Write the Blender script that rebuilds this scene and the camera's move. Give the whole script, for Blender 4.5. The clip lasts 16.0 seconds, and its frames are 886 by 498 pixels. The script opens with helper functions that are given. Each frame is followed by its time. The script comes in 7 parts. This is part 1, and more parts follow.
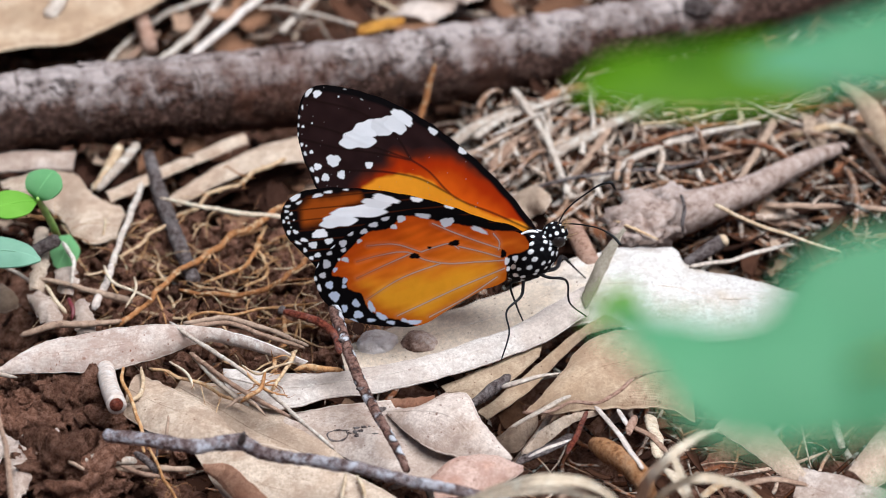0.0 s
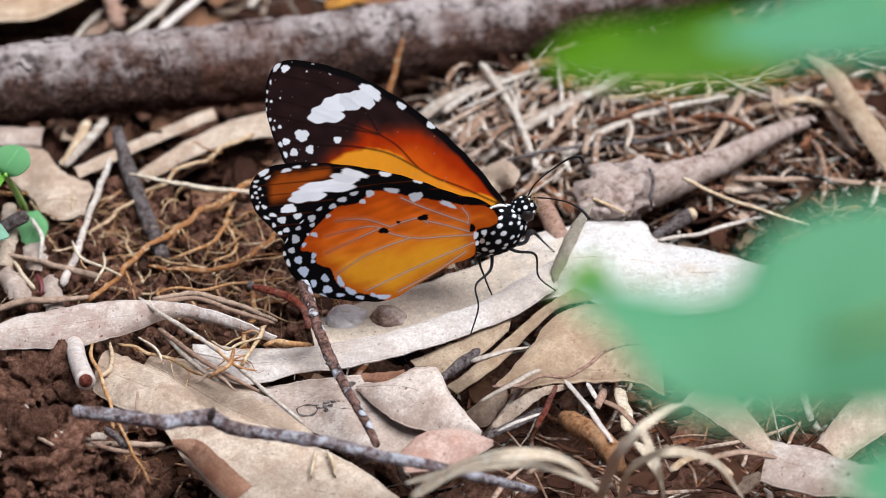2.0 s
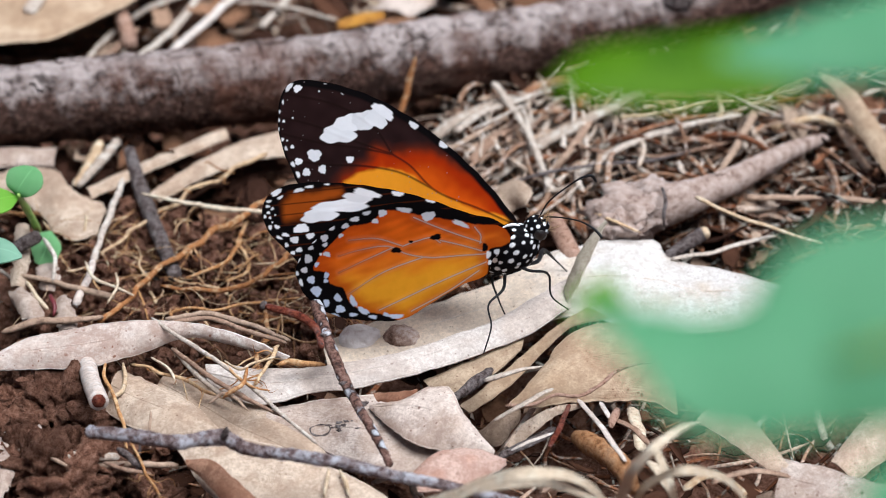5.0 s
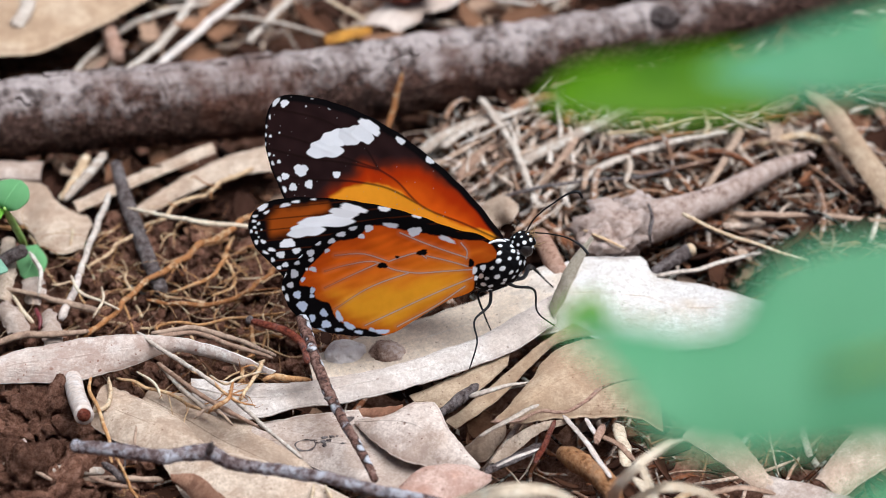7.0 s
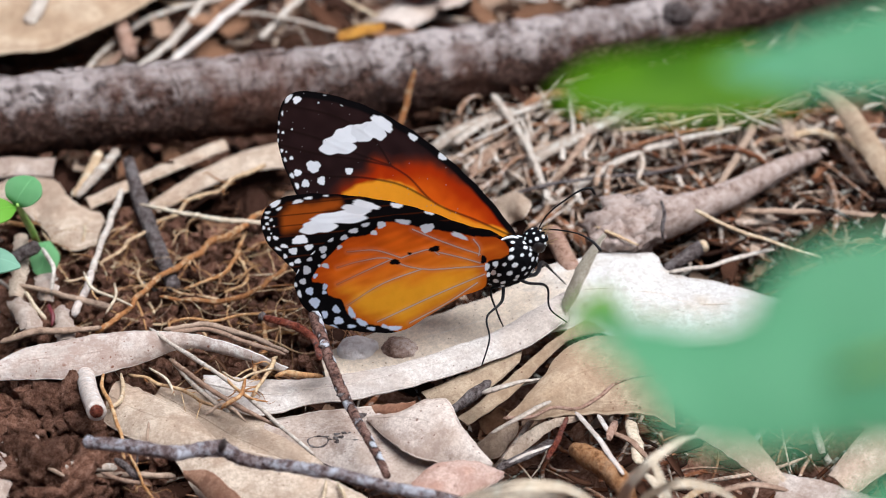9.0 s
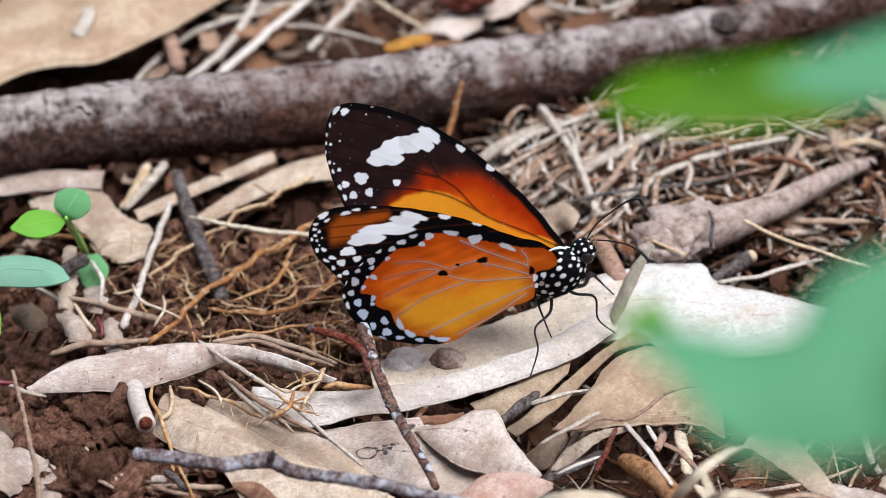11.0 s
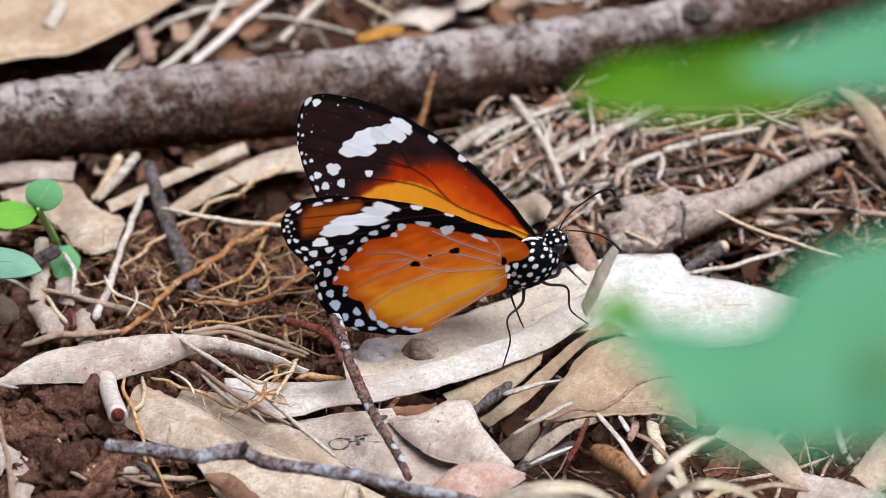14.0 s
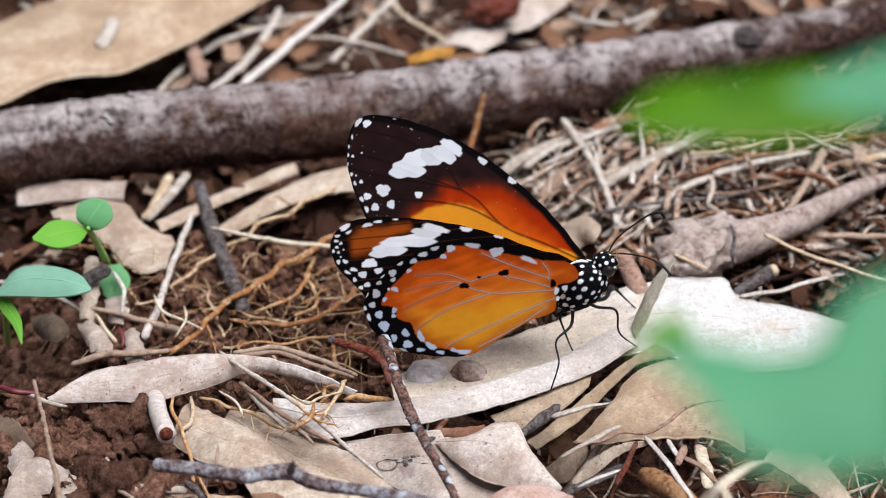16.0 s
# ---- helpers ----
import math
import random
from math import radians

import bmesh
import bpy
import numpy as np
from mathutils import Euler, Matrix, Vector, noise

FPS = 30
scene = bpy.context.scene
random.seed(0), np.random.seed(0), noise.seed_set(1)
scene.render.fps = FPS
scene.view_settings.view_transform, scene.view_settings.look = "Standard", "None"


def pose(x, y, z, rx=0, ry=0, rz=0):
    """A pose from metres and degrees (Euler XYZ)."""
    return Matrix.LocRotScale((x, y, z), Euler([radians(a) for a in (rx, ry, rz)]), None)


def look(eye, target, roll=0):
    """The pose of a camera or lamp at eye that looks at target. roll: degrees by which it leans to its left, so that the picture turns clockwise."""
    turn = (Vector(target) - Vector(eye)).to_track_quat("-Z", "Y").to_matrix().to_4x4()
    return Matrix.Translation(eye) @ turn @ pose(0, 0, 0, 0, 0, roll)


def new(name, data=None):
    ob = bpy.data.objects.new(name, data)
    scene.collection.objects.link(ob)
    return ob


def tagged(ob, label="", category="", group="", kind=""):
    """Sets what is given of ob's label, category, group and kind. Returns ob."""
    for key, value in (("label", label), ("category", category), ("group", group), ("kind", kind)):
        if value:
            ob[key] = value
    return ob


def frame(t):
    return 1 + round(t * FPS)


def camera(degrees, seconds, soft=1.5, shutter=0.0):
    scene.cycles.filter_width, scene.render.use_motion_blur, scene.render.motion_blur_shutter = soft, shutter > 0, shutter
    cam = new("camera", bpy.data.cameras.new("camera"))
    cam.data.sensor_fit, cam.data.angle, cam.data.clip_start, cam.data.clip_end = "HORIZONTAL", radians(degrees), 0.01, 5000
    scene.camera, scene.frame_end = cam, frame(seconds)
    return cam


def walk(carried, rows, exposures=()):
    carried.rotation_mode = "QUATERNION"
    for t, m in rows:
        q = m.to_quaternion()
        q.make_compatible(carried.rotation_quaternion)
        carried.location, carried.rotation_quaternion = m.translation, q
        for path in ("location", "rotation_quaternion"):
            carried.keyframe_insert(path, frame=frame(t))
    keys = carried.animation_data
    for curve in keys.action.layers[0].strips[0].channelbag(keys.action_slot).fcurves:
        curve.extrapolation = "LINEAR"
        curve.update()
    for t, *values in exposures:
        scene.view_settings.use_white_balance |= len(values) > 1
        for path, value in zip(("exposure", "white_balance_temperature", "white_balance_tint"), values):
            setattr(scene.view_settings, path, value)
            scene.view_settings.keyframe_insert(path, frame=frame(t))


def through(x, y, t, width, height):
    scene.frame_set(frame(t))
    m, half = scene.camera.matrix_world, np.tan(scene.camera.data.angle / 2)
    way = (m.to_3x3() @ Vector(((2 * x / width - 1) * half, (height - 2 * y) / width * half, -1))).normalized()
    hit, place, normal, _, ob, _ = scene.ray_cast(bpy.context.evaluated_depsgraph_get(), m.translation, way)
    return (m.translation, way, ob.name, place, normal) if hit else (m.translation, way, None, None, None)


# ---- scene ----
# The camera is held in the hand at one spot and sways: rows of seconds, yaw, pitch and roll in degrees.
cam = camera(18.0, 16.0, soft=0.95)
cam.data.dof.use_dof = True
cam.data.dof.focus_distance = 0.402
cam.data.dof.aperture_fstop = 21.0
EYE, TILT = (0.0000, -0.3604, 0.2524), 35.0
ROWS = [
    (0, 0.000, 0.000, 0.000),
    (0.5, -0.197, -0.135, 0.026),
    (1.0, -0.311, -0.251, -0.131),
    (1.5, -0.705, -0.331, -0.279),
    (2.0, -0.650, -0.522, -0.183),
    (2.5, -0.426, -0.398, -0.132),
    (3.0, -0.154, -0.246, -0.009),
    (3.2, -0.430, 0.020, -0.009),
    (5.3, -0.513, -0.133, 0.088),
    (5.5, -0.455, -0.006, 0.088),
    (6.0, -0.120, -0.036, 0.172),
    (6.5, -0.174, 0.068, 0.065),
    (7.0, -0.603, 0.194, -0.291),
    (7.5, -0.745, 0.421, -0.256),
    (8.0, -0.517, 0.290, -0.181),
    (8.5, -0.463, 0.202, -0.172),
    (8.7, -0.428, 0.121, -0.172),
    (10.8, 0.087, 0.226, 0.520),
    (11.0, 0.307, 0.353, 0.569),
    (11.5, 0.430, 0.562, 0.410),
    (12.0, 0.315, 0.194, 0.240),
    (12.5, 0.010, -0.121, 0.175),
    (13.0, 0.108, -0.086, 0.206),
    (13.5, -0.047, 0.166, 0.294),
    (14.0, -0.213, 0.159, 0.321),
    (14.5, 0.252, 0.295, 0.532),
    (15.0, 0.737, 0.324, 0.723),
    (15.5, 0.926, 0.529, 0.724),
    (16.0, 0.857, 0.612, 0.545),
]

# Soft daylight from an open, bright sky in light shade.
world = bpy.data.worlds.new("sky")
scene.world = world
world.use_nodes = True
sky = world.node_tree.nodes.new("ShaderNodeTexSky")
sky.sky_type, sky.sun_disc = "NISHITA", False
sky.sun_elevation, sky.sun_rotation = radians(72.2), radians(115)
sky.dust_density, sky.air_density, sky.ozone_density = 8.0, 1.0, 0.6
background = world.node_tree.nodes["Background"]
world.node_tree.links.new(sky.outputs[0], background.inputs[0])
background.inputs[1].default_value = 0.04
sun = new("sun", bpy.data.lights.new("sun", "SUN"))
sun.data.energy, sun.data.angle, sun.data.color = 5.0, radians(48), (1.0, 0.93, 0.84)
sun.matrix_world = look((0.55, -0.26, 1.9), (0, 0, 0))
scene.view_settings.exposure = 0.27
scene.view_settings.use_white_balance = True
scene.view_settings.white_balance_temperature, scene.view_settings.white_balance_tint = 5480, 9


# ---- geometry helpers (lengths in millimetres unless said otherwise) ----
MM = 0.001


def glide(points, n):
    """n places along a smooth curve through the points; every column is carried along."""
    p = np.asarray(points, float)
    d = np.r_[0, np.cumsum(np.linalg.norm(np.diff(p[:, :2 if p.shape[1] == 2 else 3], axis=0), axis=1) + 1e-9)]
    slope = np.gradient(p, d, axis=0) if len(p) > 2 else np.repeat((p[1:] - p[:1]) / d[1], 2, axis=0)
    s = np.linspace(0, d[-1], n)
    i = np.clip(np.searchsorted(d, s, side="right") - 1, 0, len(p) - 2)
    h = (d[i + 1] - d[i])[:, None]
    f = ((s - d[i]) / h[:, 0])[:, None]
    return ((2 * f**3 - 3 * f**2 + 1) * p[i] + (f**3 - 2 * f**2 + f) * h * slope[i]
            + (3 * f**2 - 2 * f**3) * p[i + 1] + (f**3 - f**2) * h * slope[i + 1])


def frames_along(c):
    """Two unit side vectors for each place of a curve, carried without twist."""
    t = np.gradient(c, axis=0)
    t /= np.linalg.norm(t, axis=1, keepdims=True) + 1e-12
    a = np.cross(t[0], (0.3, 0.2, 1.0))
    sides = []
    for d in t:
        a = a - d * (a @ d)
        a = a / (np.linalg.norm(a) + 1e-12)
        sides.append(a)
    a = np.array(sides)
    return a, np.cross(t, a)


def link(name, verts, faces, material, parent=None, label="", smooth=True):
    """ONE mesh object; vertices in metres."""
    me = bpy.data.meshes.new(name)
    me.from_pydata(np.asarray(verts, float).tolist(), [], faces if isinstance(faces, list) else faces.tolist())
    me.materials.append(material)
    if smooth:
        me.shade_smooth()
    ob = new(name, me)
    ob.parent = parent
    if label:
        tagged(ob, label)
    return ob


def ring_faces(n, seg, caps=True):
    i, j = np.meshgrid(np.arange(n - 1), np.arange(seg), indexing="ij")
    k = (j + 1) % seg
    quads = np.stack([i * seg + j, i * seg + k, (i + 1) * seg + k, (i + 1) * seg + j], -1).reshape(-1, 4).tolist()
    if caps:
        quads += [list(range(seg))[::-1], list(range((n - 1) * seg, n * seg))]
    return quads


def tube_shape(points, seg=10, step=0.6, rough=0.08, grain=0.6, seed=0, round_ends=True, flat=1.0, wave=0.0, ridge=0.0):
    """A tapered, uneven tube through rows of (x, y, z, radius)."""
    p = np.asarray(points, float)
    length = np.linalg.norm(np.diff(p[:, :3], axis=0), axis=1).sum()
    n = int(np.clip(length / step, 5, 260))
    c = glide(p, n)
    xyz, r = c[:, :3].copy(), np.maximum(c[:, 3], 0.02)
    if wave:
        for k in range(n):
            q = Vector(xyz[k] * 0.24 + seed * 7.1)
            xyz[k] += wave * min(1, 4 * k * (n - 1 - k) / n / n + 0.3) * np.array([noise.noise(q), noise.noise(q + Vector((31, 7, 3))), 0.5 * noise.noise(q + Vector((5, 61, 9)))])
    if round_ends:
        r[0] *= 0.55
        r[-1] *= 0.55
    a, b = frames_along(xyz)
    ang = np.linspace(0, 2 * np.pi, seg, endpoint=False)
    out = xyz[:, None] + (a[:, None] * np.cos(ang)[None, :, None] + flat * b[:, None] * np.sin(ang)[None, :, None]) * (r[:, None] * (1 + ridge * np.cos(seg / 2 * ang + 0.4))[None])[..., None]
    if rough:
        flatv = out.reshape(-1, 3)
        rr = np.repeat(r, seg)
        cc = np.repeat(xyz, seg, axis=0)
        w = np.array([noise.noise(Vector(q * grain + seed * 3.7)) + 0.5 * noise.noise(Vector(q * grain * 3.1 + seed)) for q in flatv])
        flatv += (flatv - cc) * (rough * w)[:, None]
        out = flatv
    return out.reshape(-1, 3) * MM, ring_faces(n, seg)


def tube(name, points, material, parent=None, label="", **how):
    v, f = tube_shape(points, **how)
    return link(name, v, f, material, parent, label)


def ribbon(name, points, material, bow=0.25, thick=0.12):
    """A flat grass blade through rows of (x, y, z, half-width), its face turned to the sky, slightly keeled."""
    c = glide(points, 60)
    way = np.gradient(c[:, :3], axis=0)
    side = np.cross(way, (0.0, -0.55, 0.83))
    side /= np.linalg.norm(side, axis=1, keepdims=True) + 1e-9
    up = np.cross(side, way)
    up /= np.linalg.norm(up, axis=1, keepdims=True) + 1e-9
    w = np.linspace(-1, 1, 7)
    half = c[:, 3] * np.interp(np.linspace(0, 1, 60), [0, 0.06, 0.8, 1], [0.6, 1, 0.9, 0.35])
    top = c[:, None, :3] + side[:, None] * (half[:, None] * w)[..., None] + up[:, None] * (half[:, None] * bow * np.abs(w))[..., None]
    low = top - up[:, None] * thick
    ring = np.concatenate([top, low[:, ::-1]], axis=1)
    return link(name, ring.reshape(-1, 3) * MM, ring_faces(60, 14), material)


def side_roots(parent, points, count, material, seed):
    """Fine side rootlets that branch off a root, each a part of it."""
    rng = np.random.default_rng(seed)
    c = glide(points, 60)
    for _ in range(count):
        k = int(rng.integers(4, 56))
        s, way = c[k, :3], c[k + 2, :3] - c[k, :3]
        way = way / np.linalg.norm(way)
        turn = rng.uniform(0.5, 1.3) * rng.choice([-1, 1])
        d = np.array([way[0] * math.cos(turn) - way[1] * math.sin(turn), way[0] * math.sin(turn) + way[1] * math.cos(turn), rng.normal(0.1, 0.35)])
        L, r = rng.uniform(1.5, 6.5), c[k, 3] * rng.uniform(0.25, 0.5)
        bend = rng.normal(0, 0.25, 3) * L
        pts = [(*s, r), (*(s + d * L * 0.35 + bend * 0.3), r * 0.85), (*(s + d * L * 0.7 + bend * 0.2), r * 0.6), (*(s + d * L + bend), r * 0.25)]
        tube("side_root", pts, material, parent, seg=6, step=0.35, rough=0.2, grain=1.4, seed=seed + k, wave=0.5)


def leaf_shape(a, b, arch=1.0, crease=0.12, ripple=0.4, thick=0.22, n=34, m=15, seed=0, ragged=0.25, curl=0.0):
    """A blade between two edges, given as rows of (x, y, z); returns vertices, faces and their place on the blade."""
    ea, eb = glide(a, n), glide(b, n)
    v = np.linspace(0, 1, m)
    g = ea[:, None] * (1 - v)[None, :, None] + eb[:, None] * v[None, :, None]
    du, dv = np.gradient(g, axis=0), np.gradient(g, axis=1)
    nn = np.cross(du, dv)
    nn /= np.linalg.norm(nn, axis=-1, keepdims=True) + 1e-9
    if nn[..., 2].mean() < 0:
        nn = -nn
    width = np.linalg.norm(eb - ea, axis=1)[:, None]
    lift = arch * 4 * v * (1 - v) - crease * np.exp(-(((v - 0.5) / 0.07) ** 2)) + curl * (2 * v - 1) ** 4
    lift = lift[None] * np.minimum(1, width / 6)
    w = np.array([[noise.noise(Vector(q * 0.11 + seed * 5.3)) + 0.4 * noise.noise(Vector(q * 0.35 + seed)) for q in row] for row in g])
    g = g + nn * (lift + ripple * w)[..., None]
    e = np.array([[noise.noise(Vector((k * 0.55, side * 9.0, seed * 2.3))) for side in (0, 1)] for k in range(n)])
    edge = (1 - np.minimum(1, 5 * np.minimum(v, 1 - v)))[None, :, None]
    way = (eb - ea) / (width + 1e-6)
    g = g + edge * way[:, None] * (ragged * np.where(v < 0.5, e[:, :1], e[:, 1:]))[..., None]
    under = g - nn * thick
    verts = np.concatenate([g.reshape(-1, 3), under.reshape(-1, 3)]) * MM
    faces, s = [], n * m
    for i in range(n - 1):
        for j in range(m - 1):
            k = i * m + j
            faces.append((k, k + 1, k + m + 1, k + m))
            faces.append((s + k, s + k + m, s + k + m + 1, s + k + 1))
    rim = [i * m for i in range(n)] + [(n - 1) * m + j for j in range(1, m)] + [i * m + m - 1 for i in range(n - 2, -1, -1)] + [j for j in range(m - 2, 0, -1)]
    for k, q in zip(rim, rim[1:] + rim[:1]):
        faces.append((q, k, s + k, s + q))
    uu, vv = np.meshgrid(np.linspace(0, 1, n), v, indexing="ij")
    uv = np.tile(np.stack([uu, vv], -1).reshape(-1, 2), (2, 1))
    return verts, faces, uv, g


def blade(name, a, b, material, label="", category="leaf", parent=None, rib=0.09, group="", **how):
    """A leaf blade with its midrib as a part."""
    verts, faces, uv, g = leaf_shape(a, b, **how)
    ob = link(name, verts, faces, material, parent, label)
    ob.data.set_sharp_from_angle(angle=radians(50))
    layer = ob.data.uv_layers.new(name="UVMap")
    idx = np.empty(len(ob.data.loops), int)
    ob.data.loops.foreach_get("vertex_index", idx)
    layer.data.foreach_set("uv", uv[idx].ravel())
    if parent is None:
        tagged(ob, label, category, group)
    if rib:
        mid = g[:, g.shape[1] // 2]
        r = rib * np.linspace(1, 0.35, len(mid))
        spine = tube("midrib", np.c_[mid[::3], r[::3]], material, ob, seg=6, step=1.0, rough=0.05)
        lay = spine.data.uv_layers.new(name="UVMap")
        lay.data.foreach_set("uv", np.full(2 * len(spine.data.loops), 0.5))
    return ob


def lie_on(ob, x, y, lift=0.06):
    """The height in mm at which something lies on a leaf, over the place (x, y) in mm."""
    hit, where, _, _ = ob.ray_cast(Vector((x * MM, y * MM, 0.2)), Vector((0, 0, -1)))
    return (where.z / MM if hit else 0.0) + lift


def stain_ring(ob, at, a, b):
    """A dark ring scar on a leaf."""
    pts = []
    for k in range(25):
        g = 2 * math.pi * k / 24
        x, y = at[0] + a * math.cos(g) * (1 + 0.06 * math.sin(3 * g)), at[1] + b * math.sin(g) * (1 + 0.05 * math.cos(2 * g))
        pts.append((x, y, lie_on(ob, x, y, 0.02), 0.14 + 0.05 * math.sin(5 * g)))
    tube("ring_scar", pts, BARK_DARK, ob, "dark ring-shaped scar", seg=6, step=0.15, rough=0.2, flat=0.5)


def stain_blot(ob, at, seed):
    """Dark crusts on a leaf."""
    rng = np.random.default_rng(seed)
    for _ in range(11):
        x, y = at[0] + rng.normal(0, 0.8), at[1] + rng.normal(0, 0.8)
        v, f = lump_shape((x, y, lie_on(ob, x, y, 0.0)), (rng.uniform(0.15, 0.5), rng.uniform(0.1, 0.3), 0.08), int(rng.integers(99)), level=3, rough=0.8)
        link("crust", v, f, BARK_DARK, ob)


def lump_shape(centre, size, seed, level=4, rough=0.35, grain=1.0):
    """A craggy lump about a centre, half-sizes in mm."""
    bm = bmesh.new()
    bmesh.ops.create_icosphere(bm, subdivisions=level, radius=1.0)
    v = np.array([p.co[:] for p in bm.verts])
    faces = [[p.index for p in f.verts] for f in bm.faces]
    bm.free()
    w = []
    for q in v:
        k = Vector(q * 1.3 * grain + seed * 11.3)
        w.append(noise.noise(k) + 0.55 * noise.noise(k * 2.3) + 0.4 * abs(noise.noise(k * 5.1)) + 0.2 * noise.noise(k * 11))
    v = v * (1 + rough * np.array(w))[:, None] * np.asarray(size) + np.asarray(centre)
    return v * MM, faces


def lump(name, centre, size, material, seed, label="", category="", parent=None, group="", **how):
    v, f = lump_shape(centre, size, seed, **how)
    ob = link(name, v, f, material, parent, label)
    if category:
        tagged(ob, label, category, group)
    return ob


def strands(name, count, box, material, seed, length=(8, 30), radius=(0.15, 0.5), z=(-4, 1), bend=0.35, pitch=0.12, flat=0.7, label="", category="", angle=None, spread=3.2):
    """Loose needles, stalks and fibres strewn over a box (x0, x1, y0, y1): one piece of stuff."""
    rng = np.random.default_rng(seed)
    n, seg = 9, 5
    L = rng.uniform(*length, count) * rng.uniform(0.5, 1.0, count)
    th = rng.uniform(-spread / 2, spread / 2, count) + (angle if angle is not None else 0)
    c = np.stack([rng.uniform(box[0], box[1], count), rng.uniform(box[2], box[3], count), rng.uniform(*z, count)], -1)
    t = np.linspace(-0.5, 0.5, n)
    k = rng.normal(0, bend, count)
    k2 = rng.normal(0, bend, count)
    heading = th[:, None] + k[:, None] * 2.4 * t[None] + k2[:, None] * 5 * t[None] ** 2
    el = rng.normal(0, pitch, count)[:, None] + rng.normal(0, pitch, count)[:, None] * 3 * t[None]
    d = np.stack([np.cos(heading) * np.cos(el), np.sin(heading) * np.cos(el), np.sin(el)], -1) * (L / n)[:, None, None]
    p = c[:, None] + np.cumsum(d, 1) - d.sum(1, keepdims=True) / 2
    side = np.stack([-np.sin(heading), np.cos(heading), 0 * heading], -1)
    up = np.cross(d / np.linalg.norm(d, axis=-1, keepdims=True), side)
    r = (radius[0] + (radius[1] - radius[0]) * rng.uniform(0, 1, count) ** 2.2)[:, None] * np.interp(t, [-0.5, -0.4, 0.4, 0.5], [0.6, 1, 0.8, 0.35])[None]
    ang = np.linspace(0, 2 * np.pi, seg, endpoint=False)
    v = p[:, :, None] + r[:, :, None, None] * (side[:, :, None] * np.cos(ang)[:, None] + flat * up[:, :, None] * np.sin(ang)[:, None])
    base = np.array([f for f in ring_faces(n, seg, False)])
    faces = (base[None] + (np.arange(count) * n * seg)[:, None, None]).reshape(-1, 4)
    ob = link(name, v.reshape(-1, 3) * MM, faces, material)
    return tagged(ob, label, category, kind="stuff")


def crumbs(name, count, box, material, seed, size=(0.3, 1.2), z=(-3, -1), label="", category="soil"):
    """Small angular crumbs strewn over a box: one piece of stuff."""
    rng = np.random.default_rng(seed)
    bm = bmesh.new()
    bmesh.ops.create_icosphere(bm, subdivisions=1, radius=1.0)
    base = np.array([p.co[:] for p in bm.verts])
    tri = np.array([[p.index for p in f.verts] for f in bm.faces])
    bm.free()
    c = np.stack([rng.uniform(box[0], box[1], count), rng.uniform(box[2], box[3], count), rng.uniform(*z, count)], -1)
    s = rng.uniform(size[0], size[1], (count, 1, 1)) * rng.uniform(0.55, 1.2, (count, 1, 3))
    v = c[:, None] + base[None] * s * rng.uniform(0.7, 1.25, (count, len(base), 1))
    faces = (tri[None] + (np.arange(count) * len(base))[:, None, None]).reshape(-1, 3)
    ob = link(name, v.reshape(-1, 3) * MM, faces, material, smooth=False)
    return tagged(ob, label, category, kind="stuff")


def chips(name, count, box, material, seed, size=(1.0, 4.0), z=(-3, 1), tilt=0.35, label="", category="litter"):
    """Torn, bent flakes of bark and leaf strewn over a box: one piece of stuff."""
    rng = np.random.default_rng(seed)
    n, m = 5, 4
    u, v = np.meshgrid(np.linspace(-1, 1, n), np.linspace(-1, 1, m), indexing="ij")
    flake = np.stack([u, v * (1 - 0.35 * u**2)], -1).reshape(1, -1, 2) + rng.normal(0, 0.13, (count, n * m, 2))
    a, b = rng.uniform(*size, (count, 1)), rng.uniform(0.25, 0.7, (count, 1))
    th = rng.uniform(0, 6.3, (count, 1))
    x, y = flake[..., 0] * a, flake[..., 1] * a * b
    bow = rng.normal(0, 0.18, (count, 1)) * a * flake[..., 1] ** 2 + rng.normal(0, 0.12, (count, 1)) * a * flake[..., 0] ** 2
    h = x * rng.normal(0, tilt, (count, 1)) + y * rng.normal(0, tilt, (count, 1)) + bow
    c = np.stack([rng.uniform(box[0], box[1], count), rng.uniform(box[2], box[3], count), rng.uniform(*z, count)], -1)
    top = np.stack([x * np.cos(th) - y * np.sin(th), x * np.sin(th) + y * np.cos(th), h], -1) + c[:, None]
    verts = np.concatenate([top, top - (0, 0, 0.2)], 1)
    faces, s = [], n * m
    for i in range(n - 1):
        for j in range(m - 1):
            k = i * m + j
            faces += [(k, k + m, k + m + 1, k + 1), (s + k, s + k + 1, s + k + m + 1, s + k + m)]
    rim = [i * m for i in range(n)] + [(n - 1) * m + j for j in range(1, m)] + [i * m + m - 1 for i in range(n - 2, -1, -1)] + [j for j in range(m - 2, 0, -1)]
    faces += [(k, q, s + q, s + k) for k, q in zip(rim, rim[1:] + rim[:1])]
    faces = (np.array(faces)[None] + (np.arange(count) * 2 * s)[:, None, None]).reshape(-1, 4)
    ob = link(name, verts.reshape(-1, 3) * MM, faces, material)
    return tagged(ob, label, category, kind="stuff")


